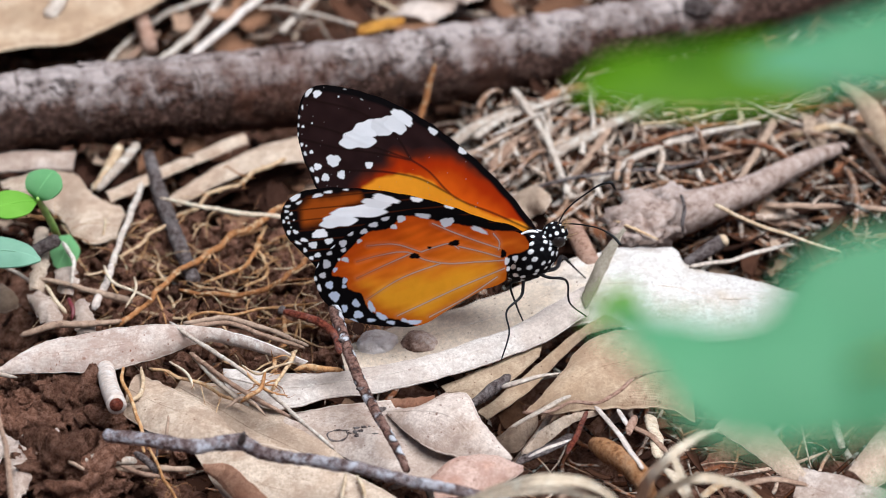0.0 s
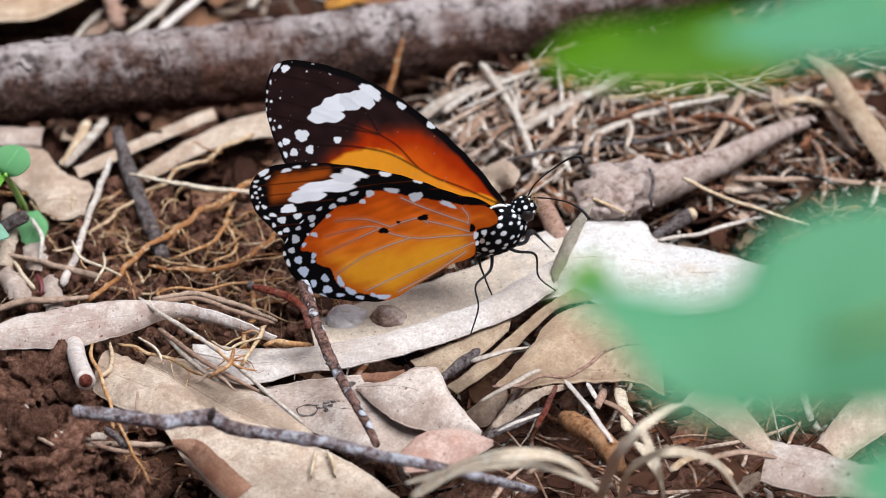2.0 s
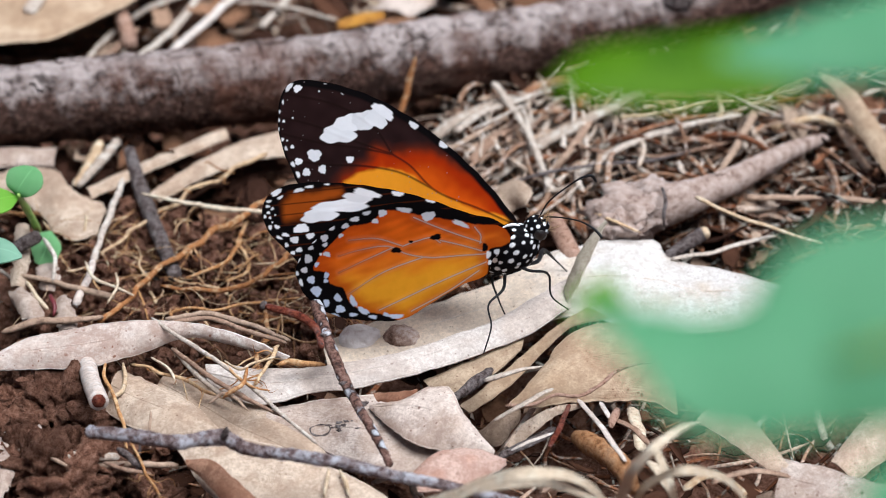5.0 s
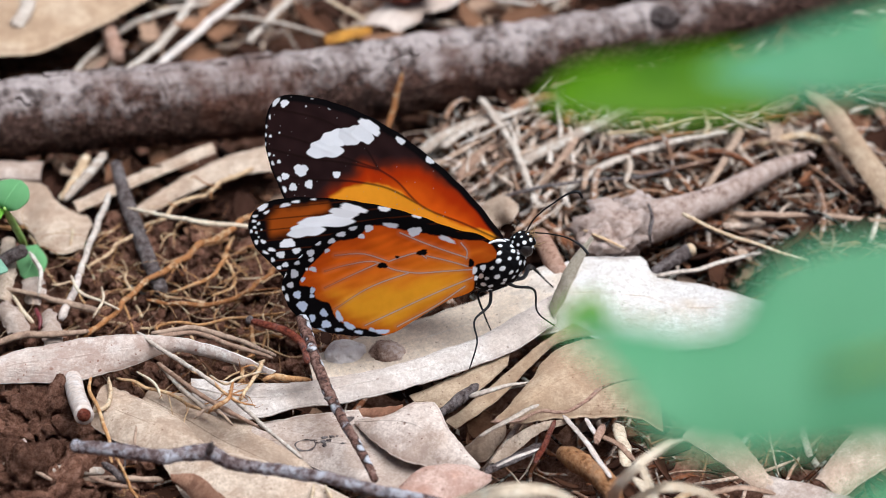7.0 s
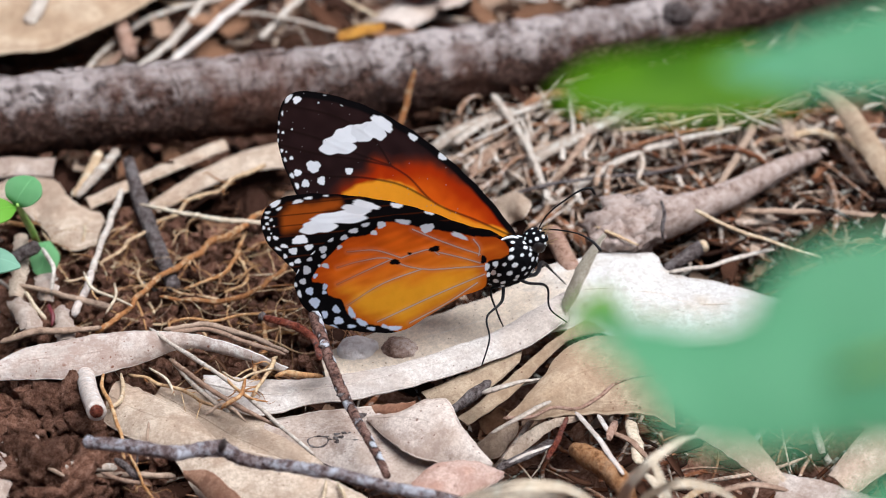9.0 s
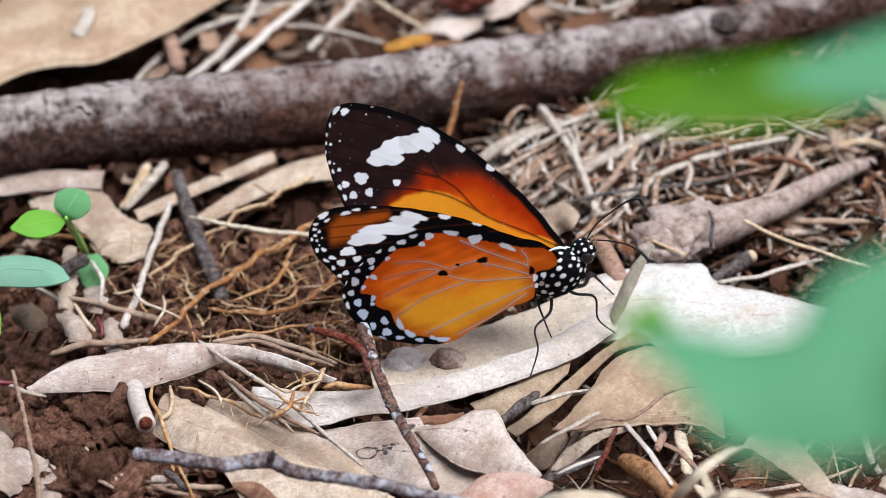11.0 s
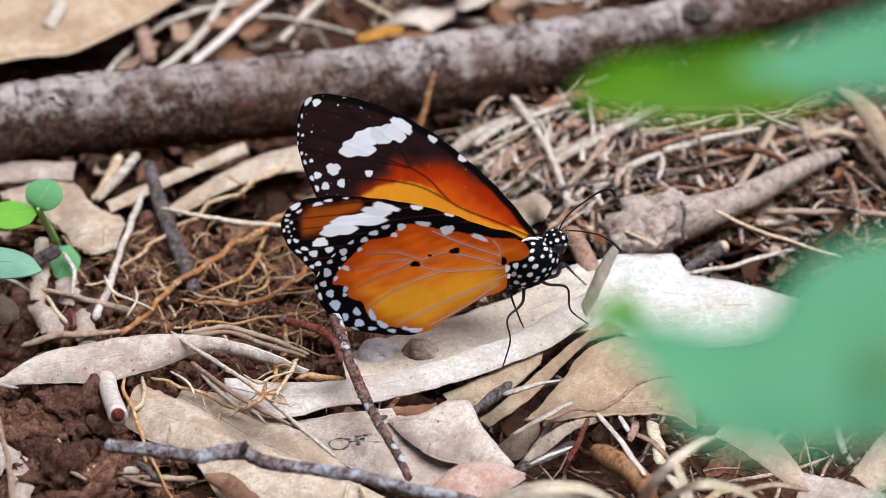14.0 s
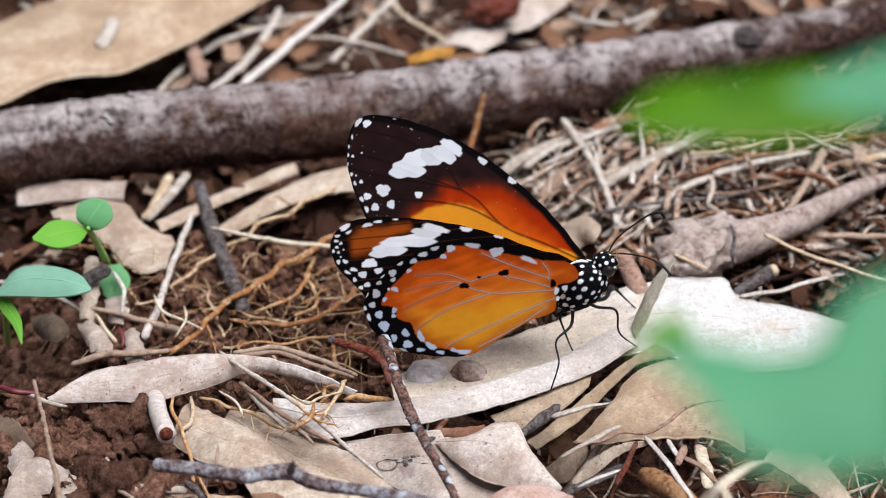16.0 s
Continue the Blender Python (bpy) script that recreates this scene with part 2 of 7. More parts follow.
def bark_flakes(points, count, material, parent, seed, size=(2.0, 6.0), lift=0.35):
    """Loose plates of bark that hug a stick given by rows of (x, y, z, radius)."""
    rng = np.random.default_rng(seed)
    c = glide(points, 400)
    a, b = frames_along(c[:, :3])
    n, m = 8, 6
    for _ in range(count):
        k = int(rng.integers(15, 385))
        span = rng.uniform(*size)
        along = np.linspace(-span / 2, span / 2, n)
        arc = rng.uniform(0.12, 0.4)
        mid = rng.uniform(0, 2 * np.pi)
        step = np.linalg.norm(c[k + 1, :3] - c[k, :3])
        way = (c[k + 1, :3] - c[k, :3]) / step
        rows_v = []
        for s in along:
            wide = arc * (1 - 0.5 * (2 * s / span) ** 2) * rng.uniform(0.75, 1.2)
            for w in np.linspace(-wide, wide, m):
                r = c[k, 3] * (1.0 + rng.normal(0, 0.008)) + lift * rng.uniform(0.5, 1.1)
                rows_v.append(c[k, :3] + way * (s + rng.normal(0, 0.1)) + r * (a[k] * np.cos(mid + w) + b[k] * np.sin(mid + w)))
        top = np.array(rows_v)
        out = top - c[k, :3]
        low = c[k, :3] + out * 0.93
        s_n = n * m
        faces = []
        for i in range(n - 1):
            for j in range(m - 1):
                q = i * m + j
                faces.append((q, q + m, q + m + 1, q + 1))
        rim = [i * m for i in range(n)] + [(n - 1) * m + j for j in range(1, m)] + [i * m + m - 1 for i in range(n - 2, -1, -1)] + [j for j in range(m - 2, 0, -1)]
        faces += [(q, p, s_n + p, s_n + q) for q, p in zip(rim, rim[1:] + rim[:1])]
        link("bark_flake", np.concatenate([top, low]) * MM, faces, material, parent)


def inside_depth(p, poly):
    """Signed distance of places p to a closed outline: positive inside."""
    a, b = poly, np.roll(poly, -1, axis=0)
    best, odd = np.full(len(p), 1e9), np.zeros(len(p), bool)
    near = np.zeros_like(p)
    for q, r in zip(a, b):
        e = r - q
        h = np.clip(((p - q) @ e) / (e @ e + 1e-12), 0, 1)
        foot = q + h[:, None] * e
        d = np.linalg.norm(p - foot, axis=1)
        closer = d < best
        best[closer], near[closer] = d[closer], foot[closer]
        cross = ((q[1] > p[:, 1]) != (r[1] > p[:, 1]))
        if abs(e[1]) > 1e-12:
            odd ^= cross & (p[:, 0] < q[0] + (p[:, 1] - q[1]) * e[0] / e[1])
    return np.where(odd, best, -best), near


def closed(points, n=160):
    p = np.asarray(points + points[:1], float)
    return glide(p, n)[:-1]


def ramp(x, lo, hi):
    f = np.clip((x - lo) / (hi - lo), 0, 1)
    return f * f * (3 - 2 * f)


def wobble(p, scale, seed=0.0):
    return np.array([noise.noise(Vector((q[0] * scale, q[1] * scale, seed))) for q in p])


# ---- materials ----
class Net:
    """A small hand for wiring node materials."""

    def __init__(self, name):
        self.mat = bpy.data.materials.new(name)
        self.mat.use_nodes = True
        self.tree = self.mat.node_tree
        self.tree.nodes.clear()
        self.out = self.tree.nodes.new("ShaderNodeOutputMaterial")

    def add(self, kind, props=None, **inputs):
        node = self.tree.nodes.new(kind)
        for key, value in (props or {}).items():
            if key == "operation":
                node.operation = value
            elif key == "blend_type":
                node.blend_type = value
            elif key == "data_type":
                node.data_type = value
            elif key == "attribute_name":
                node.attribute_name = value
            elif key == "stops":
                ramp_el = node.color_ramp.elements
                while len(ramp_el) < len(value):
                    ramp_el.new(0.5)
                for el, (pos, col) in zip(ramp_el, value):
                    el.position, el.color = pos, (*col, 1)
        for key, value in inputs.items():
            socket = node.inputs[int(key[1:])] if key[0] == "i" and key[1:].isdigit() else node.inputs[key.replace("_", " ")]
            if isinstance(value, bpy.types.NodeSocket):
                self.tree.links.new(value, socket)
            elif isinstance(value, bpy.types.Node):
                self.tree.links.new(value.outputs[0], socket)
            elif isinstance(value, tuple) and len(value) == 3 and socket.type == "RGBA":
                socket.default_value = (*value, 1)
            else:
                socket.default_value = value
        return node

    def coords(self):
        return self.add("ShaderNodeTexCoord").outputs["Object"]

    def noise(self, vec, scale, detail=4.0, rough=0.6):
        return self.add("ShaderNodeTexNoise", Vector=vec, Scale=scale, Detail=detail, Roughness=rough).outputs[0]

    def math(self, op, a, b=0.0):
        return self.add("ShaderNodeMath", {"operation": op}, i0=a, i1=b).outputs[0]

    def mix(self, f, a, b, blend="MIX"):
        return self.add("ShaderNodeMixRGB", {"blend_type": blend}, i0=f, i1=a, i2=b).outputs[0]

    def stops(self, f, *stops):
        return self.add("ShaderNodeValToRGB", {"stops": stops}, i0=f).outputs[0]

    def random(self, island=False):
        if island:
            return self.add("ShaderNodeNewGeometry").outputs["Random Per Island"]
        return self.add("ShaderNodeObjectInfo").outputs["Random"]

    def finish(self, colour, rough=0.7, height=None, strength=0.4, distance=0.0003, through=0.0, through_colour=None, specular=0.4):
        extra = {}
        if height is not None:
            extra["Normal"] = self.add("ShaderNodeBump", Height=height, Strength=strength, Distance=distance).outputs[0]
        shader = self.add("ShaderNodeBsdfPrincipled", Base_Color=colour, Roughness=rough, Specular_IOR_Level=specular, **extra)
        if through:
            glow = self.add("ShaderNodeBsdfTranslucent", Color=through_colour or colour, **extra)
            shader = self.add("ShaderNodeMixShader", i0=through, i1=shader, i2=glow)
        self.tree.links.new(shader.outputs[0], self.out.inputs[0])
        return self.mat


def dry_leaf_material(name, pale, mid, dark, blotch=0.6, speck=0.7, veins=0.08, rough=0.62, through=0.1, bleach=0.0, base=None):
    """A dead leaf: soft warm tones, a few ragged brown stains, fine dark pepper, faint veins and a worn rim; base tints
    one end, used to paint in warm light.
    """
    n = Net(name)
    co = n.coords()
    broad, fine = n.noise(co, 95, 5, 0.6), n.noise(co, 1300, 8, 0.78)
    light = tuple(min(0.86, 1.06 * x + 0.02) for x in pale)
    c = n.stops(broad, (0.36, tuple(0.84 * x for x in mid)), (0.45, mid), (0.55, pale), (0.66, light))
    uv = n.add("ShaderNodeUVMap").outputs[0]
    sep = n.add("ShaderNodeSeparateXYZ", Vector=uv)
    if bleach:
        c = n.mix(n.math("MULTIPLY", n.stops(n.noise(co, 150, 6), (0.32, (0, 0, 0)), (0.52, (1, 1, 1))), bleach), c, (0.78, 0.765, 0.745))
    # Warm tint at one end, colour standing in for light let through the wings.
    if base:
        reach = n.math("ADD", sep.outputs[0], n.math("MULTIPLY", n.math("SUBTRACT", broad, 0.5), 0.5))
        c = n.mix(n.stops(reach, (0.46, (0.9, 0.9, 0.9)), (0.62, (0, 0, 0))), c, base)
    stain_tone = tuple(0.65 * x + 0.35 * y for x, y in zip(dark, mid))
    fibre = n.noise(n.add("ShaderNodeMapping", Vector=uv, Scale=(7.0, 70.0, 1.0)).outputs[0], 1.0, 6, 0.75)
    c = n.mix(n.stops(fibre, (0.46, (0, 0, 0)), (0.68, (0.32, 0.32, 0.32))), c, tuple(0.72 * x for x in mid))
    grime = n.stops(n.noise(co, 210, 9, 0.76), (0.485, (0, 0, 0)), (0.55, (1, 1, 1)))
    c = n.mix(n.math("MULTIPLY", grime, blotch), c, stain_tone)
    for size, share in ((2300, 0.34), (780, 0.27)):
        grain = n.stops(n.noise(co, size, 7, 0.72), (0.47, (0, 0, 0)), (0.57, (1, 1, 1)))
        c = n.mix(n.math("MULTIPLY", grain, share), c, stain_tone)
    chalk = n.stops(n.noise(co, 900, 6, 0.8), (0.56, (0, 0, 0)), (0.66, (0.3, 0.3, 0.3)))
    c = n.mix(chalk, c, light)
    warped = n.add("ShaderNodeMixRGB", i0=0.0006, i1=co, i2=n.add("ShaderNodeTexNoise", Vector=co, Scale=900.0).outputs[1]).outputs[0]
    for size, edge, patch in ((1050.0, 0.17, 330.0), (430.0, 0.13, 190.0)):
        cells = n.add("ShaderNodeTexVoronoi", Vector=warped, Scale=size).outputs[0]
        dots = n.math("MULTIPLY", n.stops(cells, (edge * 0.55, (1, 1, 1)), (edge, (0, 0, 0))), n.stops(n.noise(co, patch, 3), (0.47, (0, 0, 0)), (0.55, (1, 1, 1))))
        c = n.mix(n.math("MULTIPLY", dots, speck), c, dark)
    side = n.math("ABSOLUTE", n.math("SUBTRACT", sep.outputs[1], 0.5))
    lateral = n.math("SINE", n.math("MULTIPLY", n.math("SUBTRACT", n.math("ADD", sep.outputs[0], n.math("MULTIPLY", broad, 0.25)), n.math("MULTIPLY", side, 0.35)), 150.0))
    vein = n.stops(lateral, (0.82, (0, 0, 0)), (1.0, (1, 1, 1)))
    c = n.mix(n.math("MULTIPLY", vein, veins), c, mid)
    rimmed = n.math("ADD", side, n.math("MULTIPLY", n.math("SUBTRACT", fine, 0.5), 0.05))
    c = n.mix(n.stops(rimmed, (0.43, (0, 0, 0)), (0.47, (0.4, 0.4, 0.4)), (0.485, (0, 0, 0))), c, stain_tone)
    c = n.mix(n.stops(rimmed, (0.485, (0, 0, 0)), (0.5, (0.6, 0.6, 0.6))), c, light)
    value = n.math("ADD", n.math("MULTIPLY", n.random(), 0.16), 0.92)
    c = n.mix(1.0, c, n.add("ShaderNodeCombineXYZ", i0=value, i1=value, i2=value).outputs[0], "MULTIPLY")
    h = n.math("ADD", n.math("MULTIPLY", vein, veins), n.math("ADD", n.math("MULTIPLY", fine, 0.5), n.math("ADD", n.math("MULTIPLY", fibre, 0.8), n.math("MULTIPLY", broad, 1.0))))
    return n.finish(c, rough, h, 0.7, 0.0005, through, specular=0.2)


def log_bark_material():
    """Weathered bark: fine scaly crumbs, short cross wrinkles, pale grey crust in patches over red-brown; the upper
    side is painted paler by height, as if lit from above.
    """
    n = Net("stick_bark")
    along = n.add("ShaderNodeMapping", Vector=n.coords(), Rotation=(0, 0, -0.280)).outputs[0]

    def grain(sx, sy, scale, detail=7, rough=0.72):
        return n.noise(n.add("ShaderNodeMapping", Vector=along, Scale=(sx, sy, sy)).outputs[0], scale, detail, rough)

    ridges, wrinkles, crumb, broad = grain(0.45, 1, 620), grain(1, 0.30, 760), n.noise(along, 1300, 6, 0.78), n.noise(along, 85, 6, 0.7)
    c = n.stops(crumb, (0.41, (0.008, 0.004, 0.003)), (0.50, (0.045, 0.020, 0.013)), (0.62, (0.20, 0.115, 0.088)))
    crust = n.math("MULTIPLY", n.stops(broad, (0.40, (0.15, 0.15, 0.15)), (0.58, (1, 1, 1))), n.stops(ridges, (0.40, (0, 0, 0)), (0.56, (0.9, 0.9, 0.9))))
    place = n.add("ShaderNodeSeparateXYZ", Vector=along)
    # Height mask: the pale top paints crust and light from above together.
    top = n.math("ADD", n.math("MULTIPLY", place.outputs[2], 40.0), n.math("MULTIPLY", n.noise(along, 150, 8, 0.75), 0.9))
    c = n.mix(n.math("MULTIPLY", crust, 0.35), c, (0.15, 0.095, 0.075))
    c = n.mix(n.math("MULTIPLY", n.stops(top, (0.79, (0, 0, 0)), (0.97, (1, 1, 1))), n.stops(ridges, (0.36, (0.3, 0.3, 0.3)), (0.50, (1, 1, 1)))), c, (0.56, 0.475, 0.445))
    c = n.mix(n.stops(n.noise(along, 60, 5), (0.52, (0, 0, 0)), (0.64, (0.6, 0.6, 0.6))), c, (0.12, 0.050, 0.030))
    c = n.mix(n.stops(wrinkles, (0.54, (0, 0, 0)), (0.64, (0.85, 0.85, 0.85))), c, (0.040, 0.020, 0.015))
    c = n.mix(n.stops(n.noise(along, 230, 7, 0.75), (0.56, (0, 0, 0)), (0.63, (0.8, 0.8, 0.8))), c, (0.020, 0.011, 0.009))
    h = n.math("ADD", n.math("ADD", ridges, n.math("MULTIPLY", wrinkles, -0.9)), n.math("MULTIPLY", crumb, 0.6))
    return n.finish(c, 0.75, h, 1.0, 0.0010, specular=0.12)


def lichen_bark_material(name, base, light, dark, crust, amount):
    """Thin bark with oval pale lichen crusts, each with a dark rim."""
    n = Net(name)
    co = n.coords()
    fine, broad = n.noise(co, 1400, 7, 0.76), n.noise(co, 320, 5, 0.7)
    c = n.stops(fine, (0.38, dark), (0.48, base), (0.62, light))
    warped = n.add("ShaderNodeMixRGB", i0=0.0009, i1=co, i2=n.add("ShaderNodeTexNoise", Vector=co, Scale=700.0).outputs[1]).outputs[0]
    cells = n.add("ShaderNodeTexVoronoi", Vector=warped, Scale=430.0).outputs[0]
    where = n.stops(broad, (0.53 - amount * 0.2, (0, 0, 0)), (0.58 - amount * 0.2, (1, 1, 1)))
    c = n.mix(n.math("MULTIPLY", n.stops(cells, (0.44, (0.9, 0.9, 0.9)), (0.54, (0, 0, 0))), where), c, dark)
    c = n.mix(n.math("MULTIPLY", n.stops(cells, (0.34, (1, 1, 1)), (0.42, (0, 0, 0))), where), c, crust)
    c = n.mix(n.stops(n.noise(co, 2600, 4), (0.55, (0, 0, 0)), (0.66, (0.6, 0.6, 0.6))), c, dark)
    return n.finish(c, 0.7, n.math("ADD", fine, n.math("MULTIPLY", cells, -0.8)), 0.9, 0.0006, specular=0.2)


def bark_material(name, base, light, dark, patch=0.5, lichen=(0.5, 0.5, 0.48), stretch=(1, 1, 1), scale=1.0, rough=0.85):
    n = Net(name)
    co = n.add("ShaderNodeMapping", Vector=n.coords(), Scale=stretch).outputs[0]
    broad, fine, grit = n.noise(co, 260 * scale, 6, 0.75), n.noise(co, 1100 * scale, 7, 0.78), n.noise(co, 3600 * scale, 3)
    c = n.stops(fine, (0.36, dark), (0.48, base), (0.62, light))
    c = n.mix(n.math("MULTIPLY", n.stops(broad, (0.5, (0, 0, 0)), (0.6, (1, 1, 1))), patch), c, lichen)
    c = n.mix(n.stops(n.noise(co, 600 * scale, 5), (0.58, (0, 0, 0)), (0.7, (0.8, 0.8, 0.8))), c, dark)
    h = n.math("ADD", n.math("ADD", fine, broad), n.math("MULTIPLY", grit, 0.35))
    return n.finish(c, rough, h, 0.9, 0.0008, specular=0.08)


def stalk_material(name, *shades, island=False, rough=0.6, scale=1.0):
    n = Net(name)
    co = n.coords()
    k = len(shades)
    c = n.stops(n.random(island), *[(i / (k - 1) if k > 1 else 0.0, s) for i, s in enumerate(shades)])
    fine = n.noise(co, 1600 * scale, 7, 0.78)
    c = n.mix(n.stops(fine, (0.46, (0, 0, 0)), (0.64, (0.7, 0.7, 0.7))), c, tuple(0.45 * x for x in shades[0]))
    c = n.mix(n.stops(n.noise(co, 700 * scale, 4), (0.5, (0, 0, 0)), (0.68, (0.45, 0.45, 0.45))), c, tuple(min(0.8, 1.5 * x + 0.04) for x in shades[-1]))
    return n.finish(c, rough + 0.15, fine, 0.8, 0.0004, specular=0.06)


def soil_material(name="soil", island=False, lift=1.0):
    n = Net(name)
    co = n.coords()
    broad, fine, grit = n.noise(co, 160, 5, 0.7), n.noise(co, 1000, 8, 0.82), n.noise(co, 3200, 4, 0.7)
    c = n.stops(fine, (0.38, (0.075, 0.033, 0.021)), (0.5, (0.20, 0.098, 0.062)), (0.62, (0.34, 0.19, 0.135)))
    c = n.mix(n.stops(broad, (0.48, (0, 0, 0)), (0.6, (0.4, 0.4, 0.4))), c, (0.05, 0.022, 0.014))
    c = n.mix(n.stops(grit, (0.62, (0, 0, 0)), (0.7, (0.7, 0.7, 0.7))), c, (0.30, 0.20, 0.14))
    value = n.math("ADD", n.math("MULTIPLY", n.random(island), 0.9 * lift), 0.55 * lift)
    c = n.mix(1.0, c, n.add("ShaderNodeCombineXYZ", i0=value, i1=value, i2=value).outputs[0], "MULTIPLY")
    return n.finish(c, 0.95, n.math("ADD", n.math("MULTIPLY", fine, 1.5), grit), 1.0, 0.0006, specular=0.03)


def green_material(name, low, high, through=0.45, rough=0.5):
    n = Net(name)
    co = n.coords()
    c = n.stops(n.noise(co, 110, 4), (0.3, low), (0.7, high))
    fine = n.noise(co, 900, 4)
    uv = n.add("ShaderNodeUVMap").outputs[0]
    sep = n.add("ShaderNodeSeparateXYZ", Vector=uv)
    side = n.math("ABSOLUTE", n.math("SUBTRACT", sep.outputs[1], 0.5))
    c = n.mix(n.stops(side, (0.0, (0.35, 0.35, 0.35)), (0.03, (0, 0, 0))), c, tuple(min(1, 1.4 * x) for x in high))
    return n.finish(c, rough, fine, 0.2, 0.0002, through, c, specular=0.12)


def pattern_material(name, rough=0.6, through=0.0, grit=0.25, specular=0.3):
    """Scales or hairs whose colour is laid down point by point on the body."""
    n = Net(name)
    co = n.coords()
    c = n.add("ShaderNodeAttribute", {"attribute_name": "scales"}).outputs[0]
    fine = n.noise(co, 2600, 3, 0.7)
    streak = n.noise(co, 600, 4, 0.6)
    c = n.mix(grit, c, n.stops(streak, (0.3, (0.5, 0.5, 0.5)), (0.7, (1, 1, 1))), "MULTIPLY")
    shine = n.add("ShaderNodeGamma", Color=c, Gamma=0.8).outputs[0]
    return n.finish(c, rough, fine, 0.12, 0.00010, through, shine, specular=specular)


def plain_material(name, colour, rough=0.4, scale=800, specular=0.5):
    n = Net(name)
    fine = n.noise(n.coords(), scale, 3)
    c = n.mix(n.stops(fine, (0.35, (0, 0, 0)), (0.7, (0.6, 0.6, 0.6))), colour, tuple(1.8 * x + 0.01 for x in colour))
    return n.finish(c, rough, fine, 0.3, 0.0001, specular=specular)


def flake_material():
    n = Net("bark_and_leaf_flakes")
    co = n.coords()
    c = n.stops(n.random(True), (0.0, (0.02, 0.009, 0.006)), (0.45, (0.035, 0.015, 0.009)), (0.75, (0.10, 0.045, 0.025)), (0.90, (0.30, 0.16, 0.09)), (1.0, (0.50, 0.38, 0.28)))
    fine = n.noise(co, 1500, 7, 0.78)
    c = n.mix(n.stops(fine, (0.4, (0, 0, 0)), (0.7, (0.7, 0.7, 0.7))), c, (0.06, 0.03, 0.02))
    return n.finish(c, 0.8, fine, 0.7, 0.0004, specular=0.05)


SOIL = soil_material()
CRUMBS = soil_material("soil_crumbs", True)
LOAM = soil_material("dry_loam_crumbs", True, 1.1)
LOAM_CLOD = soil_material("dry_loam", False, 1.2)
FLAKES = flake_material()
LEAF_TAN = dry_leaf_material("dry_leaf_tan", (0.74, 0.61, 0.475), (0.62, 0.47, 0.345), (0.15, 0.065, 0.03), blotch=0.4)
LEAF_BUFF = dry_leaf_material("dry_leaf_buff", (0.56, 0.43, 0.295), (0.47, 0.335, 0.215), (0.14, 0.06, 0.03), blotch=0.3)
LEAF_GREY = dry_leaf_material("dry_leaf_grey", (0.72, 0.62, 0.54), (0.58, 0.46, 0.375), (0.15, 0.065, 0.04), blotch=0.5, speck=0.9)
LEAF_STAINED = dry_leaf_material("stained_leaf", (0.86, 0.80, 0.74), (0.78, 0.66, 0.57), (0.24, 0.085, 0.04), blotch=0.62, speck=0.9)
LEAF_STRIP = dry_leaf_material("dry_leaf_strip", (0.80, 0.73, 0.665), (0.71, 0.61, 0.53), (0.18, 0.10, 0.07), blotch=0.25, veins=0.05)
# base: cream end, partly orange wing light painted into the leaf colour.
LEAF_WHITE = dry_leaf_material("bleached_leaf", (0.76, 0.71, 0.65), (0.68, 0.60, 0.50), (0.20, 0.13, 0.09), blotch=0.2, speck=0.9, bleach=0.85, veins=0.02, base=(0.78, 0.63, 0.47))
LEAF_PINK = dry_leaf_material("dry_leaf_pink", (0.74, 0.54, 0.45), (0.66, 0.40, 0.30), (0.2, 0.08, 0.05), blotch=0.35)
LEAF_ASH = dry_leaf_material("ashen_leaf", (0.62, 0.57, 0.46), (0.50, 0.44, 0.34), (0.16, 0.11, 0.07), blotch=0.4)
LEAF_RUST = dry_leaf_material("rusty_leaf", (0.50, 0.28, 0.175), (0.36, 0.17, 0.10), (0.12, 0.05, 0.03), speck=0.3)
LEAF_DUSK = dry_leaf_material("dusky_leaf", (0.34, 0.25, 0.18), (0.22, 0.15, 0.10), (0.07, 0.04, 0.03), speck=0.5)
LEAF_YELLOW = dry_leaf_material("dry_leaf_yellow", (0.62, 0.32, 0.05), (0.5, 0.22, 0.03), (0.2, 0.08, 0.02), speck=0.2)
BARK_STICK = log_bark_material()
BARK_GREY = bark_material("grey_branch_bark", (0.39, 0.295, 0.25), (0.50, 0.405, 0.355), (0.19, 0.12, 0.09), patch=0.5, lichen=(0.53, 0.45, 0.41), scale=0.5)
BARK_DARK = bark_material("dark_twig_bark", (0.10, 0.075, 0.07), (0.22, 0.19, 0.18), (0.025, 0.018, 0.016), patch=0.3, lichen=(0.3, 0.28, 0.28))
BARK_LICHEN = lichen_bark_material("lichen_twig_bark", (0.15, 0.075, 0.055), (0.27, 0.17, 0.14), (0.025, 0.012, 0.010), (0.50, 0.51, 0.55), 0.65)
BARK_LILAC = bark_material("grey_lichen_twig_bark", (0.15, 0.10, 0.095), (0.36, 0.31, 0.31), (0.03, 0.017, 0.016), patch=0.9, lichen=(0.56, 0.56, 0.61), scale=1.1)
BARK_RED = bark_material("red_shoot_bark", (0.16, 0.038, 0.022), (0.27, 0.085, 0.05), (0.05, 0.013, 0.010), patch=0.1, scale=1.5, rough=0.5)
BARK_ORANGE = bark_material("orange_bark", (0.36, 0.17, 0.07), (0.50, 0.28, 0.14), (0.12, 0.05, 0.02), patch=0.3, lichen=(0.5, 0.36, 0.24), rough=0.5)
BARK_PINK = bark_material("pink_bark", (0.40, 0.24, 0.17), (0.50, 0.33, 0.25), (0.16, 0.08, 0.05), patch=0.2, lichen=(0.5, 0.38, 0.32))
